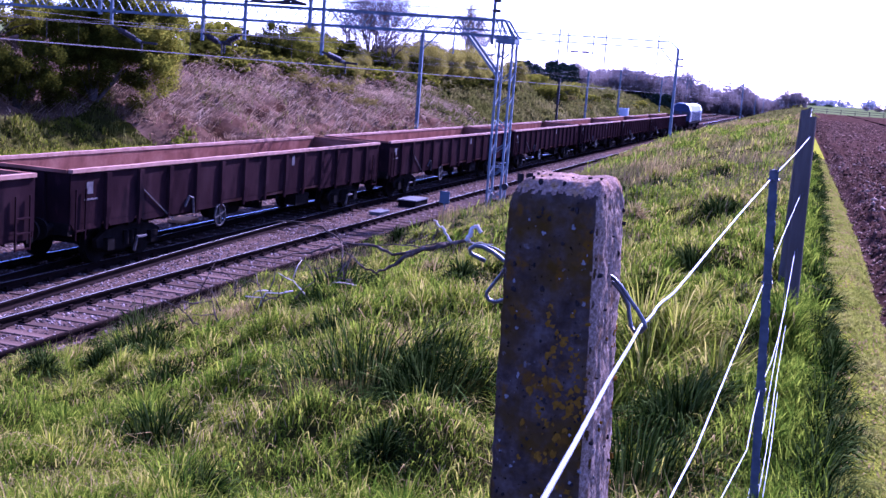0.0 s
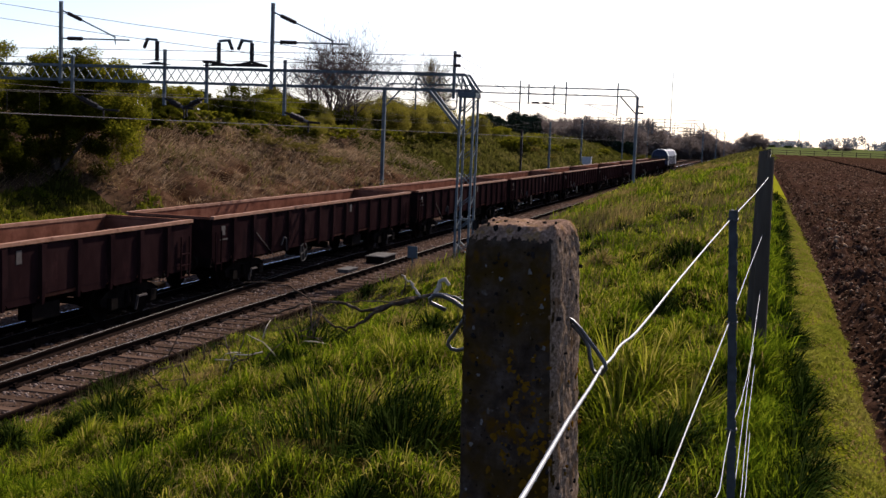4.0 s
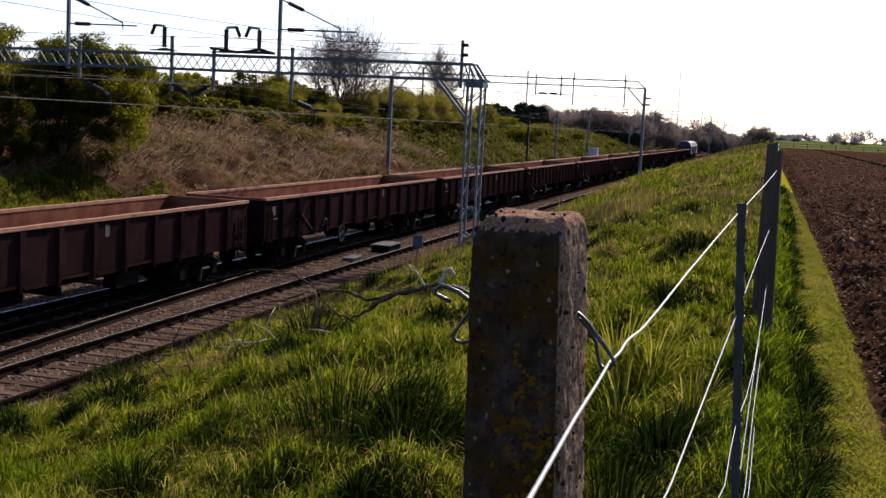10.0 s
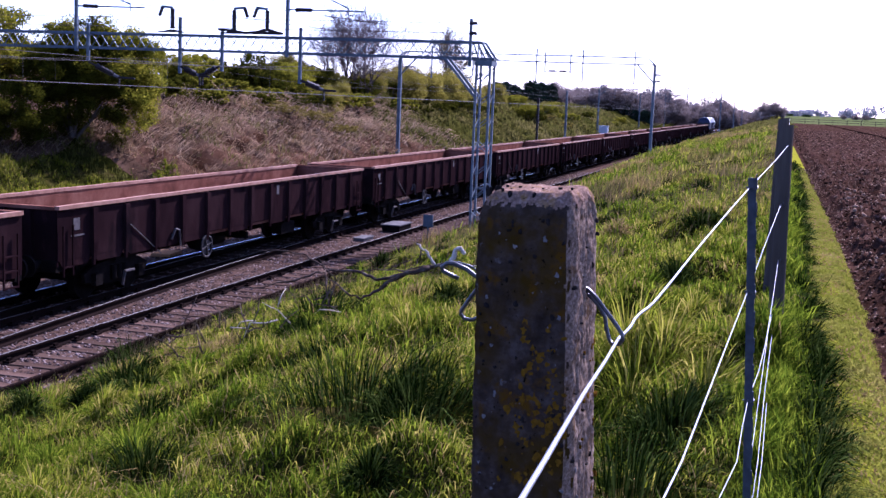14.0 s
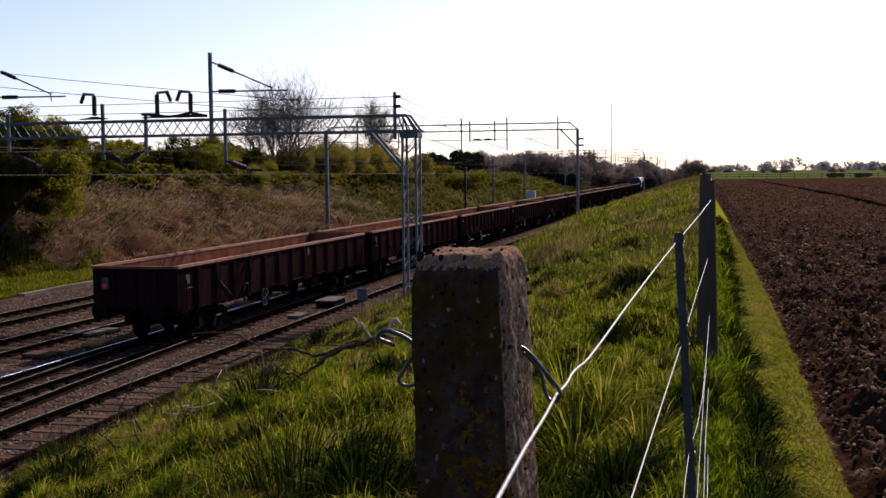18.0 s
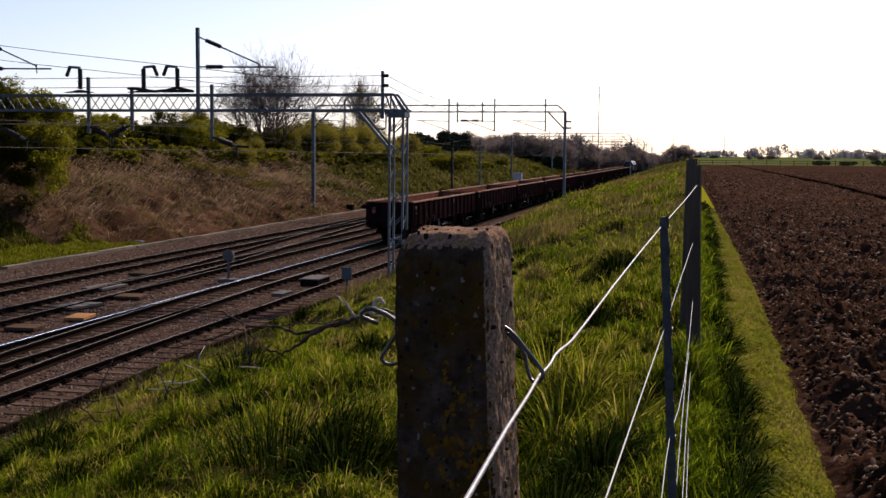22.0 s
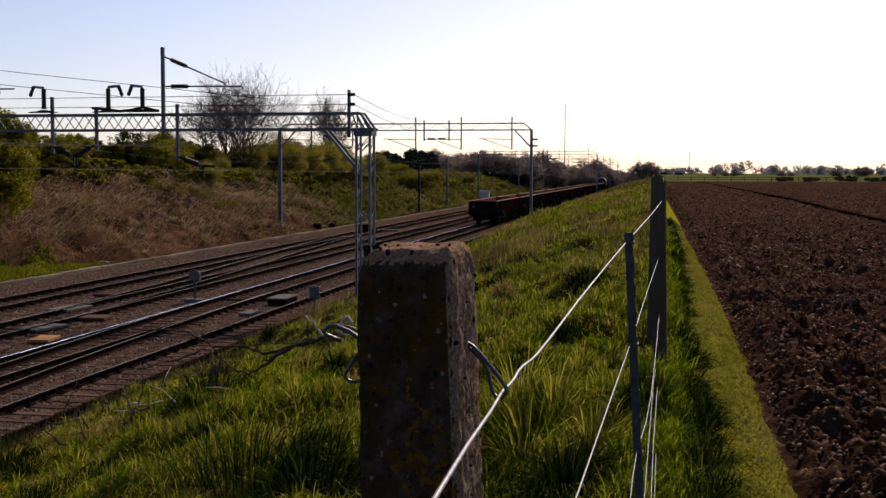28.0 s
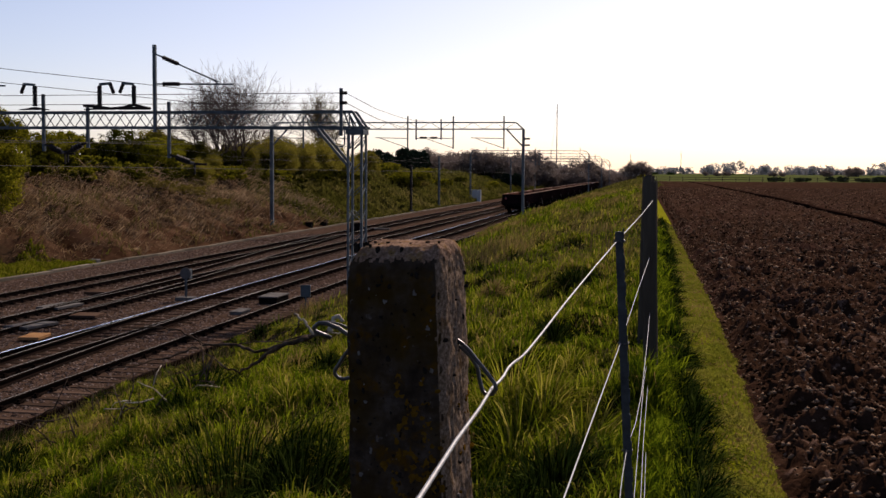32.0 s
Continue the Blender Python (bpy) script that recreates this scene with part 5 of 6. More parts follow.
def build_fence():
    s = thing("steel_fence_stake", "grey angle-iron fence stake with notches", "fence stake", pose(-0.0755, 3.71, 0, 0, -3.04, 0))
    g = Geo()
    g.box(-0.0125, 0.0125, -0.003, 0.003, -1.7, -0.195).box(-0.003, 0.003, 0.003, 0.024, -1.7, -0.195)
    part("stake", g, M_STEELPOST, s)
    for z in np.arange(-1.25, -0.22, 0.085):
        part("notch", Geo().box(0.0115, 0.0155, -0.004, 0.004, z, z + 0.045), M_STEELPOST, s)
    for z in (-0.225, -0.55, -0.895):
        ring = [(0.017 * math.cos(a), 0.011 * math.sin(a) + 0.006, z + 0.003 * math.sin(2 * a)) for a in np.linspace(0, 2 * math.pi, 13)]
        part("wire_tie", Geo().tube(ring, 0.0022, 6, cap=False), M_WIREDARK, s, "dull wire tie round the stake", smooth=True)
    rng = random.Random(8)
    posts = (6.95, 9.6, 12.6, 15.6, 18.6, 21.8, 25.0, 28.5, 32.0, 36.0, 40.0, 45.0, 50.0, 56.0, 62.0, 70.0, 79.0, 90.0)
    for k, y in enumerate(posts):
        x = fence_x(y) + (0.008 if k == 0 else -0.02 if k == 1 else rng.uniform(-0.05, 0.0))
        top = -0.058 if k == 0 else -0.022 if k == 1 else -0.09 + rng.uniform(-0.06, 0.04)
        w = thing("wooden_fence_post", "weathered square wooden fence post", "fence post", pose(x, y, 0, 0, -1.2 if k == 0 else rng.uniform(-1, 1), rng.uniform(-8, 8)), group="wooden fence posts")
        r = 0.041 if k == 0 else 0.036
        rings = [[(a * r + 0.004 * noise.noise((a * 3, b * 3, z * 4 + k)), b * r, z + (0.008 * a if z > top - 0.01 else 0)) for a, b in ((-1, -0.8), (-0.8, -1), (0.8, -1), (1, -0.8), (1, 0.8), (0.8, 1), (-0.8, 1), (-1, 0.8))] for z in (-1.7, -1.2, -0.9, -0.6, -0.3, top - 0.02, top)]
        part("post", Geo().loft(rings), M_WOODPOST, w)
        if k < 2:
            for z in (-0.17, -0.5, -0.825):
                part("staple", Geo().tube([(r * 0.3, -r, z - 0.012), (r * 0.35, -r - 0.008, z), (r * 0.3, -r, z + 0.012)], 0.002, 5), M_WIREDARK, w, "dull wire staple")

    def strand(pts, radius):
        t = thing("fence_wire", "galvanised plain fence wire strand", "fence wire", group="fence wires")
        part("strand", Geo().tube(pts, radius, 8), M_WIRE, t, smooth=True)

    def beyond(z):
        return [(fence_x(y) + 0.03, y, z + 0.01 * k) for k, y in enumerate((9.6, 12.6, 18.6, 28.5, 45.0, 90.0))]

    # top strand, kinked where the tie loop holds it; the near part comes from a post behind
    strand([(0.08, -4.2, -0.1), (-0.0278, -0.9, -0.086), (-0.1225, 0.68, -0.2126), (-0.1405, 0.95, -0.2355), (-0.156, 1.2, -0.2595), (-0.1628, 1.352, -0.2663), (-0.1605, 1.4094, -0.2678), (-0.1592, 1.44, -0.2669), (-0.158, 1.472, -0.263),
            (-0.1568, 1.5005, -0.2626), (-0.1554, 1.5352, -0.2637), (-0.1533, 1.5877, -0.2667), (-0.151, 1.6439, -0.2675), (-0.1451, 1.7965, -0.2644), (-0.1289, 2.2273, -0.2526), (-0.1032, 2.93, -0.24), (-0.072, 3.725, -0.2265),
            (0.0, 5.4, -0.2), (0.064, 6.9, -0.166)] + beyond(-0.155), 0.0019)
    # second strand, straight from the post to the stake and on
    strand([(-0.28, -3.5, -0.2), (-0.087, 1.44, -0.432), (-0.0725, 2.5, -0.487), (-0.0545, 3.73, -0.55), (-0.008, 5.2, -0.527), (0.05, 6.9, -0.5)] + beyond(-0.49), 0.0014)
    # third strand, bending over at the stake and sagging to the wooden post
    strand([(-0.2, 1.0, -0.8), (-0.0392, 2.9, -0.855), (-0.0365, 3.3, -0.873), (-0.029, 3.73, -0.892), (-0.004, 4.2, -0.905), (0.014, 4.7, -0.9), (0.034, 5.6, -0.872), (0.058, 6.9, -0.825)] + beyond(-0.81), 0.0014)
    # slack low strands that end in the grass at the wooden post
    strand([(-0.05, 3.2, -1.3), (-0.0085, 4.3, -1.261), (0.001, 4.7, -1.187), (0.01, 5.1, -1.137), (0.028, 6.0, -1.071), (0.047, 6.6, -1.065), (0.055, 7.4, -1.2)], 0.0014)
    strand([(-0.01, 3.3, -1.32), (0.017, 4.3, -1.26), (0.027, 5.0, -1.163), (0.044, 6.0, -1.159), (0.05, 6.3, -1.154), (0.06, 7.0, -1.25)], 0.0014)
    strand([(0.01, 3.4, -1.3), (0.031, 4.3, -1.259), (0.038, 5.0, -1.236), (0.045, 5.8, -1.3)], 0.0014)


def build_dead_branch():
    b = thing("dead_branch", "fallen dead branch with bare twigs in the bank grass", "branch")
    rng = random.Random(3)

    def stem(pts, r0, r1, name="stem", material=M_DEADTWIG):
        pts = [Vector(p) for p in pts]
        fine = []
        for p, q in zip(pts, pts[1:]):
            fine += [p, p.lerp(q, 0.5) + Vector((rng.uniform(-1, 1), rng.uniform(-1, 1), rng.uniform(-1, 1))) * 0.02]
        fine.append(pts[-1])
        n = len(fine)
        part(name, Geo().tube(fine, [1.3 * (r0 + (r1 - r0) * i / (n - 1)) * rng.uniform(0.85, 1.2) for i in range(n)], 7), material, b, smooth=True)

    stem([(-3.01, 11.0, -1.57), (-3.18, 11.0, -1.62), (-3.36, 11.0, -1.68), (-3.52, 11.0, -1.73), (-3.65, 11.0, -1.78), (-3.79, 11.0, -1.81), (-3.93, 11.1, -1.79), (-4.08, 11.2, -1.77), (-4.32, 11.3, -1.8), (-4.5, 11.4, -1.83), (-4.64, 11.6, -1.79), (-4.85, 11.8, -1.77), (-5.04, 12.0, -1.75), (-5.29, 12.2, -1.76), (-5.53, 12.4, -1.79), (-5.83, 12.6, -1.84)], 0.0148, 0.0052)
    stem([(-3.21, 10.9, -1.63), (-3.34, 10.85, -1.68), (-3.49, 10.85, -1.73), (-3.63, 10.9, -1.8), (-3.72, 10.9, -1.89), (-3.79, 10.8, -1.94), (-3.84, 10.7, -1.97), (-3.96, 10.7, -1.94), (-4.08, 10.7, -1.85), (-4.16, 10.7, -1.8)], 0.0192, 0.0044)
    stem([(-3.24, 11.1, -1.63), (-3.47, 11.15, -1.69), (-3.66, 11.2, -1.72), (-3.85, 11.2, -1.73), (-4.03, 11.2, -1.76)], 0.0067, 0.0044, "twig")
    stem([(-4.5, 11.4, -1.83), (-4.53, 11.2, -1.81), (-4.65, 11.1, -1.87), (-4.79, 11.0, -1.91), (-4.86, 10.8, -1.92), (-4.96, 10.6, -1.93), (-5.1, 10.5, -1.95)], 0.0104, 0.0037, "twig")
    stem([(-3.17, 11.0, -1.62), (-3.22, 11.0, -1.55), (-3.26, 11.0, -1.49), (-3.31, 11.0, -1.47), (-3.34, 11.0, -1.43), (-3.38, 11.0, -1.41)], 0.0104, 0.0067, "twig", M_PALETWIG)
    stem([(-3.33, 11.0, -1.48), (-3.34, 11.0, -1.55), (-3.37, 11.0, -1.61), (-3.4, 11.0, -1.64)], 0.0074, 0.0044, "twig")
    stem([(-4.46, 11.3, -1.82), (-4.37, 11.1, -1.91), (-4.32, 11.0, -2.01), (-4.3, 11.0, -2.13)], 0.0081, 0.0044, "twig")
    stem([(-3.7, 11.1, -1.71), (-3.6, 11.2, -1.65), (-3.49, 11.3, -1.58), (-3.34, 11.4, -1.54)], 0.0044, 0.0030, "twig")
    stem([(-3.04, 11.1, -1.6), (-2.91, 11.1, -1.59), (-2.77, 11.1, -1.6)], 0.0059, 0.0044, "twig", M_PALETWIG)
    stem([(-3.0, 11.0, -1.58), (-3.01, 11.0, -1.54), (-2.98, 11.0, -1.47), (-2.95, 11.0, -1.43), (-2.91, 11.0, -1.44), (-2.88, 11.0, -1.48)], 0.0192, 0.0148, "broken_stub", M_PALETWIG)
    for k in range(30):
        x, y = rng.uniform(-5.5, -4.1), rng.uniform(9.6, 11.4)
        z = float(land(x, y)) + rng.uniform(0.05, 0.38)
        a, l = rng.uniform(-0.3, 3.4), rng.uniform(0.15, 0.5)
        stem([(x, y, z), (x + l * 0.5 * math.cos(a), y + rng.uniform(-0.2, 0.2), z + l * 0.5 * math.sin(a)), (x + l * math.cos(a + 0.5), y, z + l * math.sin(a + 0.5))], 0.0059, 0.0022, "twig", M_PALETWIG if k % 5 == 0 else M_DEADTWIG)


build_concrete_post()
build_fence()
build_dead_branch()


# ---- grass ----
def blades(name, x, y, height, width, material, label, seed, lean=0.5, z=None, wind=0.18, drop=0.02, out=None, arch=False):
    """Grass: bent tapering blades, joined. out: the way each one leans, where it is given."""
    rng = np.random.default_rng(seed)
    n = len(x)
    z = (land(x, y) if z is None else z) - drop
    h, w = height * rng.uniform(0.45, 1.25, n), width * rng.uniform(0.6, 1.3, n)
    a = rng.uniform(0, 2 * np.pi, n)
    lx, ly = np.cos(a) * lean * rng.uniform(0.2, 1.3, n) + wind, np.sin(a) * lean * rng.uniform(0.2, 1.3, n) - wind * 0.4
    if out is not None:
        lx, ly = lx * 0.5 + out[0], ly * 0.5 + out[1]
    ta = rng.uniform(0, np.pi, n)
    tx, ty = np.cos(ta) * w / 2, np.sin(ta) * w / 2
    p = np.stack([x, y, z], -1)
    mid = p + np.stack([lx * h * 0.3, ly * h * 0.3, h * 0.6], -1)
    droop = np.clip(1 - 0.45 * (lx ** 2 + ly ** 2), 0.3, 1)
    tip = p + np.stack([lx * h, ly * h, h * droop], -1)
    t = np.stack([tx, ty, np.zeros(n)], -1)
    if arch:
        fall = np.clip(1 - 0.6 * (lx ** 2 + ly ** 2), -0.25, 1)
        c = [p + np.stack([lx * h * q ** 1.6, ly * h * q ** 1.6, h * (1.5 * q - (1.5 - fall) * q * q)], -1) for q in (0.38, 0.72, 1.0)]
        v = np.stack([p - t, p + t, c[0] + t, c[0] - t, c[1] + t * 0.75, c[1] - t * 0.75, c[2]], 1).reshape(-1, 3)
        k = (np.arange(n) * 7)[:, None]
        me = array_mesh(name, v, [np.concatenate([k + np.array([[0, 1, 2, 3]]), k + np.array([[3, 2, 4, 5]])]), k + np.array([[5, 4, 6]])], material)
        return tagged(new(name, me), label, "grass", kind="stuff")
    v = np.stack([p - t, p + t, mid + t * 0.75, mid - t * 0.75, tip], 1).reshape(-1, 3)
    k = (np.arange(n) * 5)[:, None]
    me = array_mesh(name, v, [k + np.array([[0, 1, 2, 3]]), k + np.array([[3, 2, 4]])], material)
    return tagged(new(name, me), label, "grass", kind="stuff")


def tussocks(name, cx, cy, radius, height, per, material, label, seed):
    """Domed clumps whose blades arch outwards."""
    rng = np.random.default_rng(seed)
    n = len(cx)
    r, a = np.sqrt(rng.random((n, per))), rng.uniform(0, 6.28, (n, per))
    x, y = (cx[:, None] + radius[:, None] * r * np.cos(a)).ravel(), (cy[:, None] + radius[:, None] * r * np.sin(a)).ravel()
    h = (height[:, None] * (1.1 - 0.45 * r ** 2)).ravel()
    k = rng.uniform(0.7, 2.1, n * per)
    out = ((np.cos(a) * r).ravel() * k, (np.sin(a) * r).ravel() * k)
    blades(name, x, y, h, 0.0028 + 0.00062 * y, material, label, seed + 1, 0.45, out=out, arch=True)


def near_grass():
    rng = np.random.default_rng(21)
    n = 400000
    y = 1.0 + 25 * rng.random(n) ** 1.9
    x = -10.5 + 10.7 * rng.random(n) ** 0.85
    keep = (x > -1.3 * y - 1.0) & (x < 0.04 + 0.009 * y)
    x, y = x[keep], y[keep]
    # hollows nearly bared to the dark-coloured ground for shade: large by place, small strewn
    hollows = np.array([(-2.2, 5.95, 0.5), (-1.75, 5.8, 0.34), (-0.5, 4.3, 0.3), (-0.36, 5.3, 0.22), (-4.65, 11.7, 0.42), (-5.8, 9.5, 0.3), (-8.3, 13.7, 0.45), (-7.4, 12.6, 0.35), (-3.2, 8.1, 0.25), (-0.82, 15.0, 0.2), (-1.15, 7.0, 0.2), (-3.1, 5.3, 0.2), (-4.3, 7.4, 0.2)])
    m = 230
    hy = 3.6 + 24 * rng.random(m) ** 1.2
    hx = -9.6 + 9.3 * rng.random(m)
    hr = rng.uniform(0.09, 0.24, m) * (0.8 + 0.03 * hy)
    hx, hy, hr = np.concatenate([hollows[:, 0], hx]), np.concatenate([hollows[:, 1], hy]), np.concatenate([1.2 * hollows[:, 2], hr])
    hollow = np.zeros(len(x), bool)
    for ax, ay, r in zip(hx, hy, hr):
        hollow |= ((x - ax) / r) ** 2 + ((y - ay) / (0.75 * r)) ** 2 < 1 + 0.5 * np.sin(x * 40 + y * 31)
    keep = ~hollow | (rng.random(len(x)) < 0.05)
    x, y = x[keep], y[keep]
    n = 240000
    ly = 2.6 + 11.5 * rng.random(n) ** 1.5
    lx = -(1.15 * ly + 0.5) * rng.random(n) + 0.05
    bare = np.zeros(n, bool)
    for ax, ay, r in zip(hx, hy, hr):
        bare |= ((lx - ax) / r) ** 2 + ((ly - ay) / (0.75 * r)) ** 2 < 1.0
    lx, ly = lx[~bare & (lx > -9.6)], ly[~bare & (lx > -9.6)]
    blades("low_grass", lx, ly, 0.085 + 0.06 * np.clip(fbm(lx * 1.3, ly * 1.3, 43), -0.4, 1), 0.003 + 0.0006 * ly, M_LUSH, "dense low grass under the taller blades", 53, 1.1)
    patch = fbm(x * 0.9, y * 0.9, 41) + 0.5 * rng.normal(size=len(x))
    tuft = np.clip(0.4 + 0.8 * fbm(x * 1.3, y * 1.3, 43) + 0.5 * fbm(x * 4.2, y * 4.2, 44, 2), 0.02, 1.5)
    near = (0.085 + 0.115 * tuft) * (0.35 + 0.65 * smooth(-10.5, -9.3, x))
    # the randomly strewn pale blades imitate glints on the grass
    dry, lush = (patch > 1.05) | (rng.random(len(x)) < 0.09), patch < -0.3
    lush &= ~dry
    rest = ~dry & ~lush
    blades("bank_grass", x[rest], y[rest], near[rest], 0.0028 + 0.0007 * y[rest], M_BLADE, "long uneven yellow-green grass on the railway bank", 1, 1.0)
    blades("dry_grass", x[dry], y[dry], near[dry] * 1.15, 0.0024 + 0.0006 * y[dry], M_STRAW, "pale dry grass stems among the green, partly for blade glints", 2, 1.3)
    blades("deep_grass", x[lush], y[lush], near[lush] * 1.1, 0.0032 + 0.0008 * y[lush], M_LUSH, "deeper green grass in the hollows", 11, 0.8)
    n = 520
    cy = 2.6 + 24 * rng.random(n) ** 1.4
    cx = -9.8 + 9.7 * rng.random(n)
    keep = cx > -1.2 * cy - 0.5
    for ax, ay, r in hollows:
        keep &= ~((np.abs(cx - ax) < r + 0.1) & (cy > ay - 1.3) & (cy < ay + r))
    cx, cy = cx[keep], cy[keep]
    rad, hh = rng.uniform(0.08, 0.22, len(cx)), rng.uniform(0.1, 0.24, len(cx))
    pick = rng.random(len(cx))
    for nm, sel, mat, lab, s in (("tussock_grass", pick < 0.4, M_LUSH, "lush dark green grass tussocks", 3), ("pale_tussock_grass", (pick >= 0.4) & (pick < 0.93), M_BLADE, "yellow-green grass tussocks", 13), ("dead_tussock_grass", pick >= 0.93, M_STRAW, "dead straw-coloured tussocks", 15)):
        tussocks(nm, cx[sel], cy[sel], rad[sel], hh[sel], 300, mat, lab, s)
    # dark tussocks arching over the hollows, their shaded side put into the colour
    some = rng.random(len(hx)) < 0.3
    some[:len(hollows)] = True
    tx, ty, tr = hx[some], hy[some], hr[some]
    tussocks("dark_tussock_grass", tx + rng.normal(0, 0.04, len(tx)), ty + 0.3 * tr, 0.9 * tr, 0.12 + 0.42 * tr, 620, M_SHADETUSSOCK, "grass tussocks arching over hollows, coloured dark as their shaded side", 27)
    # upright bright clumps beside the concrete post
    tussocks("bright_clump_grass", np.array([-0.62, -0.5, -0.7, -1.0, -0.25]), np.array([6.0, 6.3, 6.5, 7.6, 5.9]), np.array([0.17, 0.15, 0.16, 0.2, 0.14]), np.array([0.36, 0.32, 0.34, 0.3, 0.3]), 420, M_BLADE, "upright bright yellow-green grass clump", 51)
    n = 30000
    y = 2.0 + 26 * rng.random(n) ** 1.6
    x = fence_x(y) + 0.05 + rng.normal(0, 0.07, n)
    blades("fence_grass", x, y, 0.13 + 0.15 * np.clip(vnoise(y * 1.7, x * 3, 5) + 0.4, 0, 1), 0.0045 + 0.0008 * y, M_LUSH, "rank grass along the fence foot", 4, 0.7)
    # dark-coloured tussocks draw the shade along the verge edge
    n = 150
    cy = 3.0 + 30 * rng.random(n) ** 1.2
    tussocks("verge_edge_grass", 0.2 + 0.0085 * cy + rng.normal(0, 0.03, n), cy, rng.uniform(0.06, 0.13, n), rng.uniform(0.09, 0.2, n), 170, M_SHADETUSSOCK, "ragged grass overhanging the verge, coloured dark as its shade", 29)
    n = 120000
    y = 3.0 + 30 * rng.random(n) ** 1.5
    x = 0.22 + 0.0085 * y + 0.44 * rng.random(n)
    blades("verge_grass", x, y, 0.026 * (0.75 + np.clip(fbm(x * 6, y * 3, 61), -0.3, 1.4)), 0.003 + 0.0007 * y, M_VERGE, "short trodden grass verge", 5, 0.9, drop=0.004)
    pick = rng.random(n) < 0.06
    blades("verge_straw", x[pick] + 0.004, y[pick], np.full(pick.sum(), 0.03), 0.004 + 0.0007 * y[pick], M_STRAW, "dry blades in the trodden verge", 25, 1.2, drop=0.004)
    n = 70000
    y = 25 + 120 * rng.random(n) ** 1.4
    x = -10.4 + 10.8 * rng.random(n)
    dry = fbm(x * 0.35, y * 0.25, 41) + 0.3 * rng.normal(size=n) > 0.4
    hh = 0.2 + 0.22 * np.clip(fbm(x * 0.7, y * 0.5, 43), -0.5, 1)
    dull = ~dry & (fbm(x * 0.5, y * 0.3, 57) + 0.4 * rng.normal(size=n) > -0.1)
    live = ~dry & ~dull
    blades("far_bank_grass", x[live], y[live], hh[live], 0.001 * y[live], M_BLADE, "rough grass farther along the bank", 6, 0.6)
    blades("far_olive_grass", x[dull], y[dull], hh[dull], 0.001 * y[dull], M_BANKGREEN, "dull olive grass farther along the bank", 55, 0.6)
    blades("far_dry_grass", x[dry], y[dry], hh[dry] * 1.3, 0.0006 * y[dry], M_STRAW, "dry stems farther along the bank", 7, 0.4)
    n = 26000
    y = 140 + 300 * rng.random(n)
    x = -10.6 + 13.0 * rng.random(n)
    blades("distant_verge_grass", x, y, np.full(n, 0.34), 0.0013 * y, M_BANKGREEN, "rough grass beside the distant line", 37, 0.6)
    n = 17000
    y = 6.0 + 34 * rng.random(n) ** 1.1
    x = -9.8 + 9.9 * rng.random(n)
    some = fbm(x * 0.4, y * 0.4, 53) > -0.05
    blades("seed_stems", x[some], y[some], np.full(some.sum(), 0.42), 0.0016 + 0.00025 * y[some], M_REED, "thin brown dead grass stems standing above the grass", 45, 0.3)
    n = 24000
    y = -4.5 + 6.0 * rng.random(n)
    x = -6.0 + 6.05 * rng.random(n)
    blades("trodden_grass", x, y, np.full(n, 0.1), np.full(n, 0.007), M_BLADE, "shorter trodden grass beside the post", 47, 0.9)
    n = 130
    cy, cx = 27 + 70 * rng.random(n), -9.5 + 9 * rng.random(n)
    tussocks("far_tussock_grass", cx, cy, rng.uniform(0.2, 0.5, n), rng.uniform(0.3, 0.55, n), 90, M_LUSH, "dark tussocks farther along the bank", 17)


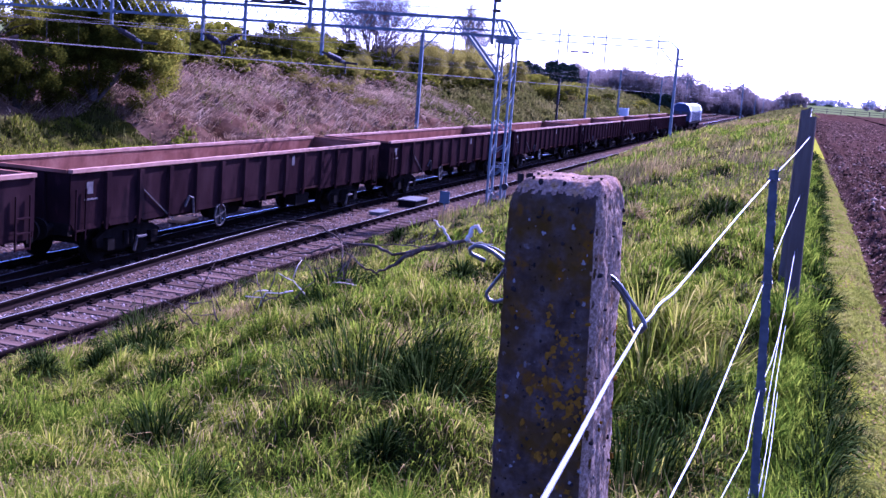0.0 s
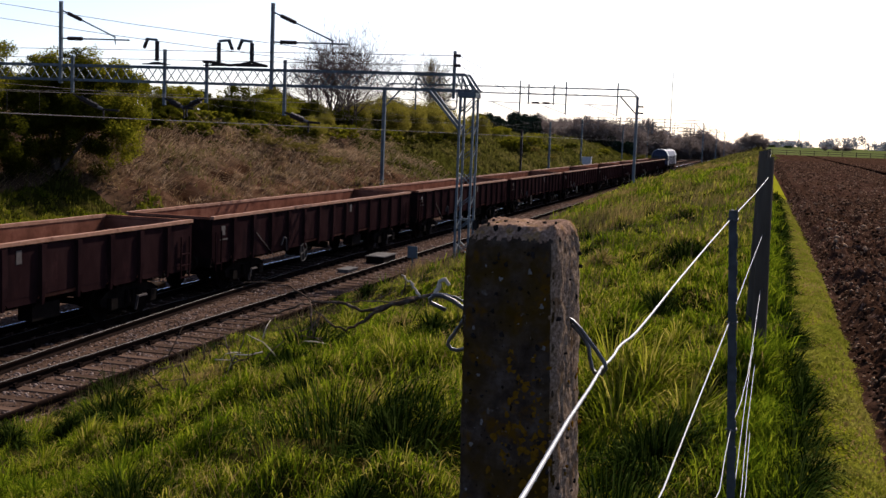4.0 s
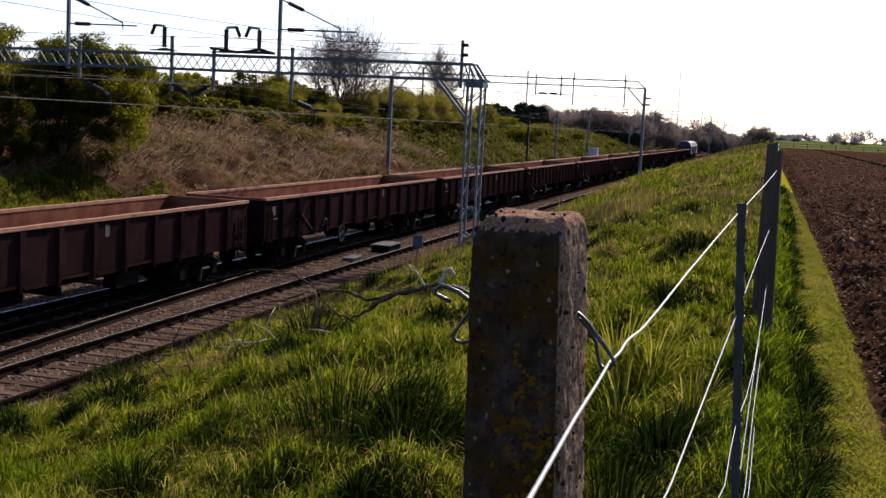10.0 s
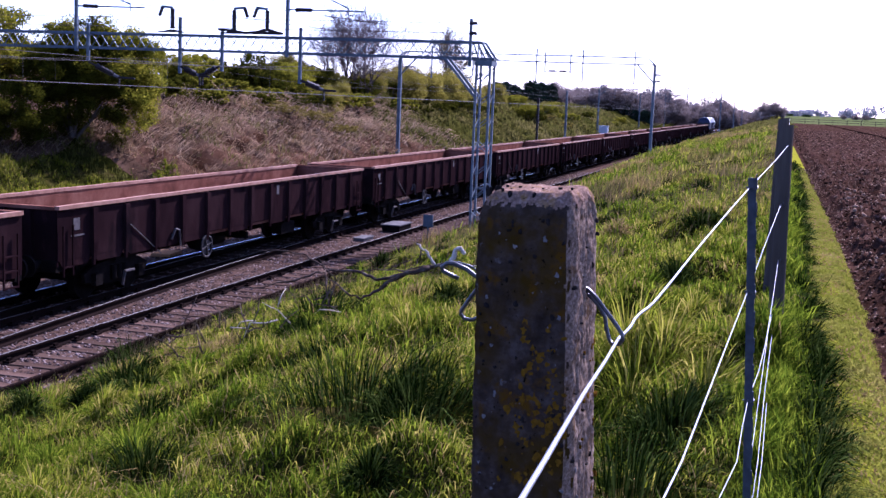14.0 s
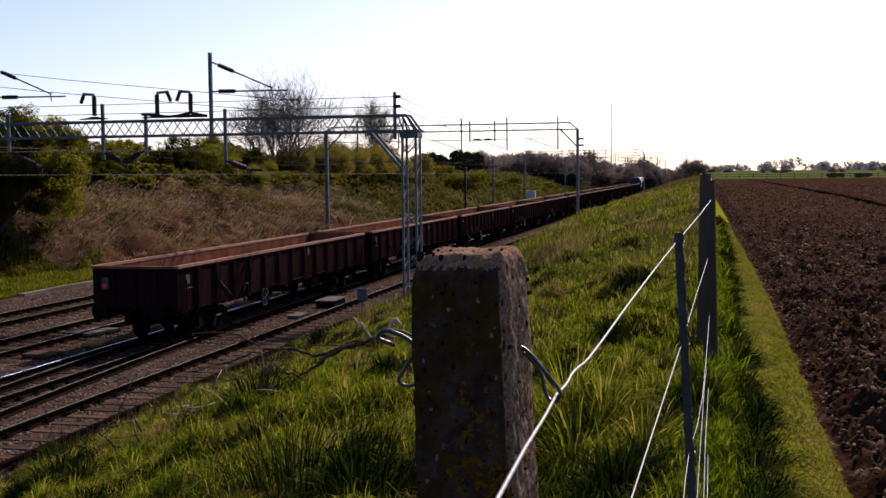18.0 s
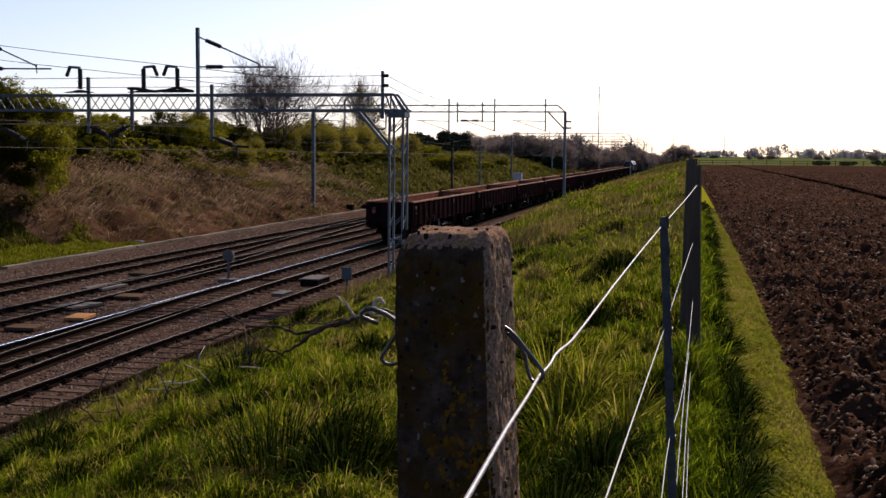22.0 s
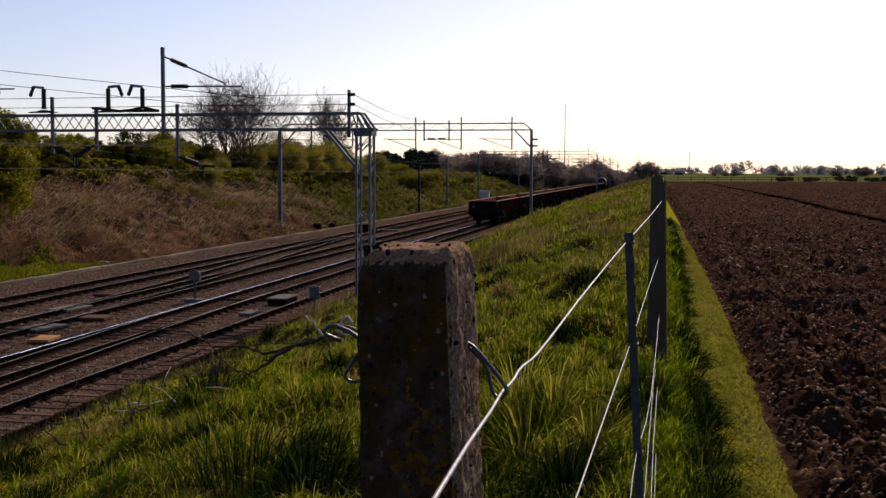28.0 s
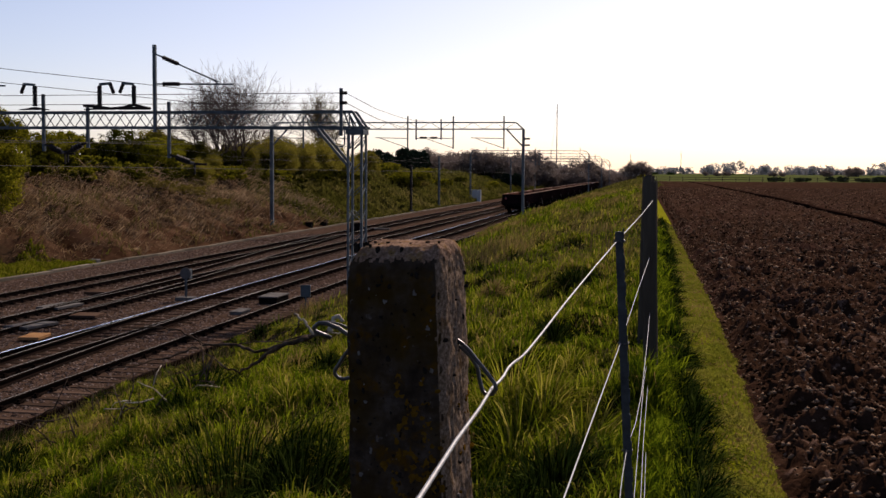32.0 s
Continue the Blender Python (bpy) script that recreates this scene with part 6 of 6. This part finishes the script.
def far_bank_growth():
    rng = np.random.default_rng(33)
    n = 70000
    y = 40 + 110 * rng.random(n) ** 1.2
    toe = 28.4 + 5.0 * (1 - smooth(50, 64, y))
    x = -toe - 0.4 - 12.5 * rng.random(n)
    green = (vnoise(x * 0.12, y * 0.07, 31) * 0.4 + smooth(78, 129, y) * 1.15 > 0.5) | ((y < 55) & (x > -36.4))
    bare = (y > 57) & (y < 104) & (-x - toe + 2.2 * fbm(x * 0.35, y * 0.25, 61) < 4.2) & (rng.random(n) < 0.55)
    bare |= (fbm(x * 0.45, y * 0.32, 88) < -0.2) & ~green & (rng.random(n) < 0.8)
    x, y, green = x[~bare], y[~bare], green[~bare]
    n = len(x)
    blades("bank_dead_grass", x[~green], y[~green], 0.3 + 0.22 * fbm(x[~green] * 0.5, y[~green] * 0.3, 77), 0.0009 * y[~green], M_STRAWBANK, "flattened dead brown grass on the cutting side", 8, 2.2, wind=0.0)
    tuft = fbm(x * 0.45, y * 0.3, 83) + 0.3 * rng.normal(size=n) > 0.42
    blades("bank_tuft_grass", x[tuft & ~green], y[tuft & ~green], np.full((tuft & ~green).sum(), 0.5), 0.0009 * y[tuft & ~green], M_BANKGREEN, "olive tufts among the dead grass of the cutting side", 49, 0.7)
    blades("bank_green_grass", x[green], y[green], np.full(green.sum(), 0.4), 0.0011 * y[green], M_BANKGREEN, "green grass on the cutting side", 9, 0.7)
    n = 11000
    y = 50 + 62 * rng.random(n)
    toe = 28.4 + 5.0 * (1 - smooth(50, 64, y))
    x = -toe - 0.4 - 10.5 * rng.random(n)
    x, y = x[(y > 55.5) | (x < -36.6)], y[(y > 55.5) | (x < -36.6)]
    toe = 28.4 + 5.0 * (1 - smooth(50, 64, y))
    keep = (-x - toe + 2.2 * fbm(x * 0.35, y * 0.25, 61) > 4.2) | (rng.random(len(x)) < 0.3)
    x, y = x[keep], y[keep]
    n = len(x)
    way = np.where(rng.random(n) < 0.35, rng.uniform(0, 6.28, n), 0.3 + 1.3 * fbm(x * 0.2, y * 0.16, 91))
    blades("bank_dead_stems", x, y, 0.5 + 0.6 * rng.random(n), 0.0006 * y, M_BANKSTEM, "long bleached dead stems lying on the cutting side", 39, 0.5, wind=0.0, out=(2.2 * np.cos(way), 2.2 * np.sin(way)))
    n = 45000
    y = 120 + 150 * rng.random(n)
    x = -28.9 - 17 * rng.random(n)
    blades("distant_bank_grass", x, y, np.full(n, 0.5), 0.0011 * y, M_BANKGREEN, "rough green grass on the distant cutting side", 19, 0.7)
    n = 30000
    y = 36 + 22 * rng.random(n)
    x = -28.6 - 7.6 * rng.random(n) * np.where(y > 53, 0.5, 1.0)
    keep = x > -36.2 + 0.7 * fbm(x * 0.6, y * 0.6, 15)
    x, y = x[keep], y[keep]
    blades("foot_grass", x, y, 0.22 + 0.16 * np.clip(fbm(x * 0.9, y * 0.9, 16), -0.6, 1), 0.0011 * y, M_FOOT, "bright green grass at the foot of the cutting", 10, 0.6)


near_grass()
far_bank_growth()


# ---- shrubs and trees ----
def leaf_cloud(rng, blobs, count, size):
    """Small folded leaf cards spread over uneven blobs (centre, radius)."""
    pos = []
    share = np.array([r ** 2 for _, r in blobs])
    for (c, r), k in zip(blobs, rng.multinomial(count, share / share.sum())):
        d = rng.normal(size=(k, 3))
        d /= np.linalg.norm(d, axis=1)[:, None]
        q = d * r * (rng.random((k, 1)) ** 0.5 * 1.15 + 0.12 * rng.normal(size=(k, 1)))
        q[:, 2] *= 0.85
        pos.append(np.array(c) + q)
    p = np.concatenate(pos)
    n = len(p)
    u, w = rng.normal(size=(n, 3)), rng.normal(size=(n, 3))
    u /= np.linalg.norm(u, axis=1)[:, None]
    w -= u * (u * w).sum(1)[:, None]
    w /= np.linalg.norm(w, axis=1)[:, None]
    s = size * rng.uniform(0.5, 1.4, (n, 1))
    v = np.stack([p - u * s, p + w * s * 0.55, p + u * s, p - w * s * 0.55], 1).reshape(-1, 3)
    return v, (np.arange(n) * 4)[:, None] + np.array([[0, 1, 2, 3]])


def build_bush(name, label, seed, width, height, count, size, material, stems=7):
    rng = np.random.default_rng(seed)
    b = thing(name, label, "bush")
    blobs = []
    for _ in range(110):
        a, r = rng.uniform(0, 6.28), width * 0.44 * math.sqrt(rng.random())
        z = height * rng.uniform(0.12, 0.85) * (1 - 0.45 * r / width)
        blobs.append(((r * math.cos(a), r * math.sin(a), z), rng.uniform(0.05, 0.14) * min(width, height)))
    v, f = leaf_cloud(rng, blobs, count, size)
    v[:, 2] = np.maximum(v[:, 2], 0.02)
    part("crown", array_mesh("crown", v, [f], material), None, b)
    for c, r in blobs[:stems]:
        part("stem", Geo().tube([(c[0] * 0.15, c[1] * 0.15, -0.2), (c[0] * 0.5, c[1] * 0.5, c[2] * 0.55), c], [0.05, 0.035, 0.015], 5), M_BARK, b)
    return b


def build_bare_tree(name, label, seed, height, spread, depth=5, material=None, trunks=1, leaf=None, fine=0.016, foot=1.1):
    rng = random.Random(seed)
    t = thing(name, label, "tree")
    limbs, twigs = Geo(), Geo()
    tips = []

    def grow(p, d, length, r, level):
        n = 3
        pts, rad = [p], [r]
        q = p
        for i in range(n):
            d = (d + Vector((rng.uniform(-1, 1), rng.uniform(-1, 1), rng.uniform(-0.2, 0.5))) * 0.15).normalized()
            q = q + d * (length / n)
            pts.append(q)
            rad.append(r * (1 - 0.4 * (i + 1) / n))
        (limbs if level < 3 else twigs).tube(pts if level < 4 else pts[::3], rad if level < 4 else rad[::3], 7 if level < 2 else 5 if level < 3 else 3, cap=False)
        if level >= depth:
            tips.append(q)
            return
        kids = 5 if level == 0 else 4 if level == 1 else 3 if level < 5 else 2
        turn = rng.uniform(0, 6.28)
        side = d.orthogonal().normalized()
        for k in range(kids):
            at = q if k == 0 else pts[1 + (k + level) % n]
            lean = spread * rng.uniform(0.35, 1.0) * (0.45 if k == 0 else 1.0)
            way = Matrix.Rotation(turn + k * 2.4, 3, d) @ side
            nd = (d + way * lean + Vector((0, 0, 0.06))).normalized()
            grow(at, nd, length * rng.uniform(0.66, 0.84), max(fine, r * rng.uniform(0.42, 0.58)), level + 1)

    for k in range(trunks):
        off = Vector((math.cos(k * 2.4), math.sin(k * 2.4), 0)) * (foot * math.sqrt(k / trunks)) + Vector((rng.uniform(-0.2, 0.2), rng.uniform(-0.2, 0.2), 0))
        grow(off - Vector((0, 0, 0.4)), Vector((off.x * 0.17, off.y * 0.17, 1)).normalized(), height * 0.27 * rng.uniform(0.8, 1.05), height * 0.011, 0)
    part("trunk", limbs, M_BARK, t, smooth=True)
    tagged(part("twig_spray", twigs, material or M_TWIG, t), kind="stuff")
    if leaf:
        r2 = np.random.default_rng(seed)
        v, f = leaf_cloud(r2, [(tuple(p), leaf[2] if len(leaf) > 2 else 0.5) for p in tips], min(len(tips) * 14, 16000), leaf[1])
        part("crown", array_mesh("crown", v, [f], leaf[0]), None, t)
    return t


def on_land(x, y, turn=0, sink=0.1):
    return pose(x, y, float(land(x, y)) - sink, 0, 0, turn)


def planting():
    rng = random.Random(12)

    def spread_out(ob, places, wide=1.0, sink=0.1):
        """Copies of a plant at (x, y, size); the first place takes the plant itself."""
        for x, y, s in places[1:]:
            ob.scale = (s * wide * rng.uniform(0.9, 1.15), s * wide * rng.uniform(0.9, 1.15), s * rng.uniform(0.85, 1.12))
            copy_thing(ob, on_land(x, y, rng.uniform(0, 360), sink * s))
        x, y, s = places[0]
        ob.matrix_basis = on_land(x, y, 20, sink * s) @ Matrix.Diagonal((s * wide, s * wide, s, 1))

    def build_sallow():
        """A sallow with forked trunks, dark inside and yellow-green at the outer side."""
        r2 = np.random.default_rng(77)
        t = thing("sallow_tree", "forked sallow tree, dark inside with yellow-green outer leaves", "tree", on_land(-36.7, 55.2, 0, 0.2))
        right, ahead = np.array((0.833, 0.554, 0)), np.array((-0.554, 0.833, 0))

        def cloud(centre, wide, deep, tall, count):
            return [(tuple(right * (centre[0] + wide * a) + ahead * (centre[1] + deep * b) + np.array((0, 0, centre[2] + tall * c))), r2.uniform(0.25, 0.6))
                    for a, b, c in r2.normal(0, 0.42, (count, 3)).clip(-1, 1)]

        # inner leaves get the darker colour in place of crown shade
        for nm, blobs, count, mat, lab in (("crown", cloud((0.4, 0.0, 3.4), 3.3, 2.6, 3.2, 140), 66000, M_LEAFB, "inner leaves coloured dark as crown shade"),
                                           ("young_leaves", cloud((3.3, 1.0, 3.4), 1.4, 2.0, 2.6, 70) + cloud((1.0, 1.5, 5.7), 3.0, 1.5, 1.0, 60), 40000, M_LEAFA, "yellow-green outer leaves")):
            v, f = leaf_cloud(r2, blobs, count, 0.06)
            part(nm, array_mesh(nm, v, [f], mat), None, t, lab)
        for a, b, h, r in ((-0.5, 0.0, 3.4, 0.13), (1.6, 0.1, 2.4, 0.12), (0.5, 0.5, 4.0, 0.12), (2.6, 0.6, 3.4, 0.07), (-1.5, 0.4, 3.6, 0.06)):
            p = right * a + ahead * b
            part("limb", Geo().tube([(0, 0, -0.2), tuple(p * 0.18 + np.array((0, 0, h * 0.2))), tuple(p * 0.6 + np.array((0, 0, h * 0.6))), tuple(p + np.array((0, 0, h)))], [r * 1.3, r, r * 0.7, r * 0.3], 7), M_BARK, t, smooth=True)

    green = build_bush("hawthorn_bush", "rounded hawthorn bush in fresh green leaf", 1, 5.0, 3.6, 30000, 0.06, M_LEAFA)
    dark = build_bush("hawthorn_bush", "dense dark green hawthorn bush", 2, 5.5, 3.2, 28000, 0.06, M_LEAFB)
    yellow = build_bush("willow_bush", "yellow-green willow scrub just leafing", 3, 4.6, 4.6, 26000, 0.055, M_LEAFC)
    bramble = build_bush("bramble_bush", "low straggling bramble on the cutting side", 4, 5.0, 1.4, 14000, 0.065, M_LEAFA)
    deep = build_bush("bramble_bush", "dark low bramble on the cutting side", 5, 5.0, 1.2, 13000, 0.065, M_LEAFB)
    for ob in (green, dark, yellow, bramble, deep):
        tagged(ob, group="bushes along the cutting")
    spread_out(green, [(-41.5, 66, 1.0), (-43, 80, 0.95), (-42, 96, 1.0), (-44, 108, 1.0), (-44, 136, 1.2), (-42, 153, 1.0), (-39, 172, 0.6), (-37, 192, 0.6), (-33, 254, 0.55), (-46, 73, 1.1), (-50, 92, 1.2), (-40, 212, 0.6), (-42.5, 88, 0.9), (-44, 101, 1.0), (-40, 182, 0.7), (-43, 72, 0.9), (-35.5, 205, 0.5), (-37, 176, 0.55), (-34, 228, 0.5)])
    spread_out(dark, [(-43.5, 62, 1.0), (-41.0, 76, 0.75), (-45, 85, 1.0), (-42, 119, 1.2), (-45, 128, 1.3), (-42, 163, 0.8), (-47, 66, 1.2), (-43, 143, 1.2), (-33.8, 168, 0.6), (-35.5, 165.5, 0.55), (-35, 222, 0.5), (-42, 92, 0.8), (-43, 104, 0.9), (-41, 112, 0.9), (-44, 155, 1.2)])
    spread_out(yellow, [(-39.6, 122, 1.1), (-39.2, 128, 1.2), (-38.8, 134.5, 1.15), (-39.4, 141, 1.1), (-39.0, 148, 1.0), (-43, 126, 1.15), (-46, 139, 1.2), (-42, 106, 0.8), (-44, 148, 1.1), (-39.5, 163, 0.95), (-48, 110, 1.0), (-42, 132, 1.1), (-42, 117, 0.95), (-41.5, 156, 0.9), (-36.6, 92.3, 0.62), (-38.9, 101, 0.5)])
    spread_out(bramble, [(-39.6, 74, 0.9), (-40.2, 85, 0.9), (-38.6, 97, 1.1), (-40.5, 68, 1.0), (-38, 171, 1.0), (-36.5, 184, 1.0), (-39.5, 93, 1.0), (-35, 197, 0.9), (-34, 240, 0.9), (-39, 101, 1.2), (-39, 115, 1.0), (-40.5, 78, 0.9)], 1.3)
    spread_out(deep, [(-39.5, 72, 1.0), (-39.2, 76.8, 0.55), (-37.7, 75.3, 0.4), (-36.3, 74.0, 0.36), (-35.0, 72.6, 0.3), (-39, 90, 1.1), (-40.5, 82, 1.2), (-40, 100, 1.1), (-39.2, 110, 1.1), (-39.5, 88, 0.9), (-37.9, 120, 0.9), (-40.5, 93, 0.8), (-37.6, 126.5, 0.95), (-37.4, 133, 0.95), (-37.6, 140, 0.9), (-37.4, 147, 0.8), (-38.5, 63, 1.1)], 1.3)
    scrub = build_bush("bramble_bush", "straggling olive-brown bramble over a hump of the cutting side", 6, 5.0, 1.3, 12000, 0.06, M_BRAMBLE)
    tagged(scrub, group="bushes along the cutting")
    spread_out(scrub, [(-34.9, 79.6, 0.55), (-33.9, 82.0, 0.6), (-33.3, 85.0, 0.65), (-34.2, 87.8, 0.65), (-35.6, 83.2, 0.6), (-36.3, 86.6, 0.7), (-37.8, 82.0, 0.6), (-38.2, 95.0, 0.8), (-35.2, 178.0, 0.9), (-33.4, 182.0, 0.8)], 1.25)
    build_sallow()
    left = build_bush("hawthorn_bush", "dark tangled bush, coloured as shaded by the sallow", 9, 6.0, 4.0, 40000, 0.06, M_LEAFB, 9)
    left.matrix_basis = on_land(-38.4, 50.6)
    top = build_bush("hawthorn_bush", "olive-green bush on the edge of the cutting", 10, 7.5, 5.0, 40000, 0.065, M_LEAFA, 7)
    top.matrix_basis = on_land(-44.5, 56.5)
    t2 = build_bush("hawthorn_bush", "dark leafy bush at the edge of the cutting", 14, 9.0, 5.2, 40000, 0.07, M_LEAFB, 7)
    t2.matrix_basis = on_land(-41.0, 45.0)
    a = build_bare_tree("bare_tree", "tall bare ash tree with many fine twigs", 5, 13.0, 1.15, 6, trunks=6, fine=0.012, foot=2.4)
    a.matrix_basis = on_land(-42.4, 113)
    b = build_bare_tree("bare_tree", "slim bare tree just leafing", 6, 13.6, 0.65, 5, trunks=3, leaf=(M_LEAFC, 0.035, 0.3), fine=0.016, foot=0.5)
    b.matrix_basis = on_land(-42.4, 150)
    c = build_bush("pine_tree", "dark young pine above the hedge", 7, 4.2, 5.6, 14000, 0.08, M_LEAFB)
    tagged(c, category="tree")
    c.matrix_basis = on_land(-42.0, 88.5)
    # the distant wood and the single trees towards the horizon
    far = build_bare_tree("far_tree", "distant bare broad-crowned tree", 8, 14.5, 0.95, 5, M_FARLEAF, trunks=2, leaf=(M_FARLEAF, 0.16, 0.8), fine=0.04)
    tagged(far, group="distant trees")
    con = build_bush("pine_tree", "dark pine in the distant wood", 16, 7.0, 8.6, 2600, 0.4, M_CONIFER)
    tagged(con, category="tree", group="trees of the distant wood")
    spread_out(con, [(-y * q, y, rng.uniform(0.7, 0.88)) for q, y in ((0.238 - 0.0045 * i, 285 + (i * 37) % 41) for i in range(11))] + [(-y * q, y, rng.uniform(0.42, 0.6)) for q, y in ((0.188 - 0.008 * i, 300 + (i * 37) % 41) for i in range(11))])
    clumps = [(-73, 10.5, 4), (-62, 12.0, 5), (-53, 12.2, 5), (-44, 9.0, 4), (-35, 11.4, 4), (-27, 8.0, 3), (-20.5, 10.6, 4), (-13, 6.5, 3)]
    spots = [(-1.5, 400, 0.85)] + [(-q * y, y, s) for q, y, s in ((0.186, 305, 0.92), (0.18, 330, 0.95), (0.165, 315, 0.88), (0.157, 325, 0.95), (0.148, 310, 0.98), (0.139, 320, 1.05), (0.13, 312, 0.98), (0.121, 330, 1.0), (0.112, 318, 0.92))]
    for x, top, k in clumps:
        for i in range(k):
            y = 400 + rng.uniform(-35, 40)
            spots.append((x * y / 400 + rng.uniform(-3.5, 3.5), y, (top + 5.5) / 13.0 * rng.uniform(0.85, 1.05)))
    spread_out(far, spots + [(34, 560, 0.36), (29, 566, 0.3), (38, 555, 0.32), (59, 560, 0.36), (64, 566, 0.3), (83, 560, 0.55), (96, 560, 0.8), (150, 640, 0.6)], 1.0, 2.6)
    hedge = build_bush("field_hedge", "dark hedge bush beyond the field", 15, 6.0, 2.4, 1500, 0.3, M_HEDGE)
    tagged(hedge, group="hedges beyond the field")
    spread_out(hedge, [(28, 257, 0.5)] + [(x, 255 + rng.uniform(-3, 6), rng.uniform(0.4, 0.7)) for x in (33, 41, 46, 50, 54, 59, 65, 70)] + [(rng.uniform(-9, 420), rng.uniform(600, 1000), rng.uniform(0.7, 1.4)) for _ in range(8)], 1.3)
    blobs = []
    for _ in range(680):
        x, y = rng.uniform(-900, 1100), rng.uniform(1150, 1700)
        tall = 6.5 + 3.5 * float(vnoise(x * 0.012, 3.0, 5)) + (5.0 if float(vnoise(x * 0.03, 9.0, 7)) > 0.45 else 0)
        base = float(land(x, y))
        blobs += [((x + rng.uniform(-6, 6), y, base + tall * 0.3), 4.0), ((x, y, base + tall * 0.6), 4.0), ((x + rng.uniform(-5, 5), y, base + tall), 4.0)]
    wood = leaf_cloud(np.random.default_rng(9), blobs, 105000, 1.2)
    tagged(new("far_woods", array_mesh("far_woods", wood[0], [wood[1]], M_HAZEWOOD)), "woods along the horizon, coloured blue-grey for haze", "woods", kind="stuff")
    f = thing("field_fence", "weathered post and rail fence at the far end of the field", "fence", kind="structure")
    for x in np.arange(2.5, 110, 2.6):
        part("post", Geo().box(x - 0.06, x + 0.06, 237.93, 238.07, -1.6, -0.35), M_WOODPOST, f)
    for z in (-0.5, -0.9):
        part("rail", Geo().box(2.5, 108, 237.9, 237.93, z - 0.04, z + 0.04), M_WOODPOST, f)


planting()


# ---- movement ----
def motions():
    stops = [(0, -99.6), (3, -78.6), (7, -49.8), (9, -35.5), (11, -21.2), (13, -6.8), (14, 0.6), (16, 15.1), (17.5, 26.0), (19, 37.3), (20, 45.0), (23, 68.5), (26, 92.2), (29, 116.3), (32, 141.0)]
    for ob, ahead in TRAIN:
        walk(ob, [(t, pose(TRACKS[1], s + ahead, RAIL_Z)) for t, s in stops])
    times = [k / 15 for k in range(0, 481)]
    gone = np.interp(times, [t for t, _ in stops], [s for _, s in stops]) - stops[0][1]
    for ob, _ in TRAIN:
        for w in [o for o in ob.children_recursive if o.name.startswith("wheelset")]:
            at = w.matrix_basis.copy()
            walk(w, [(t, at @ pose(0, 0, 0, -math.degrees(d / at.translation.z), 0, 0)) for t, d in zip(times, gone)])


motions()
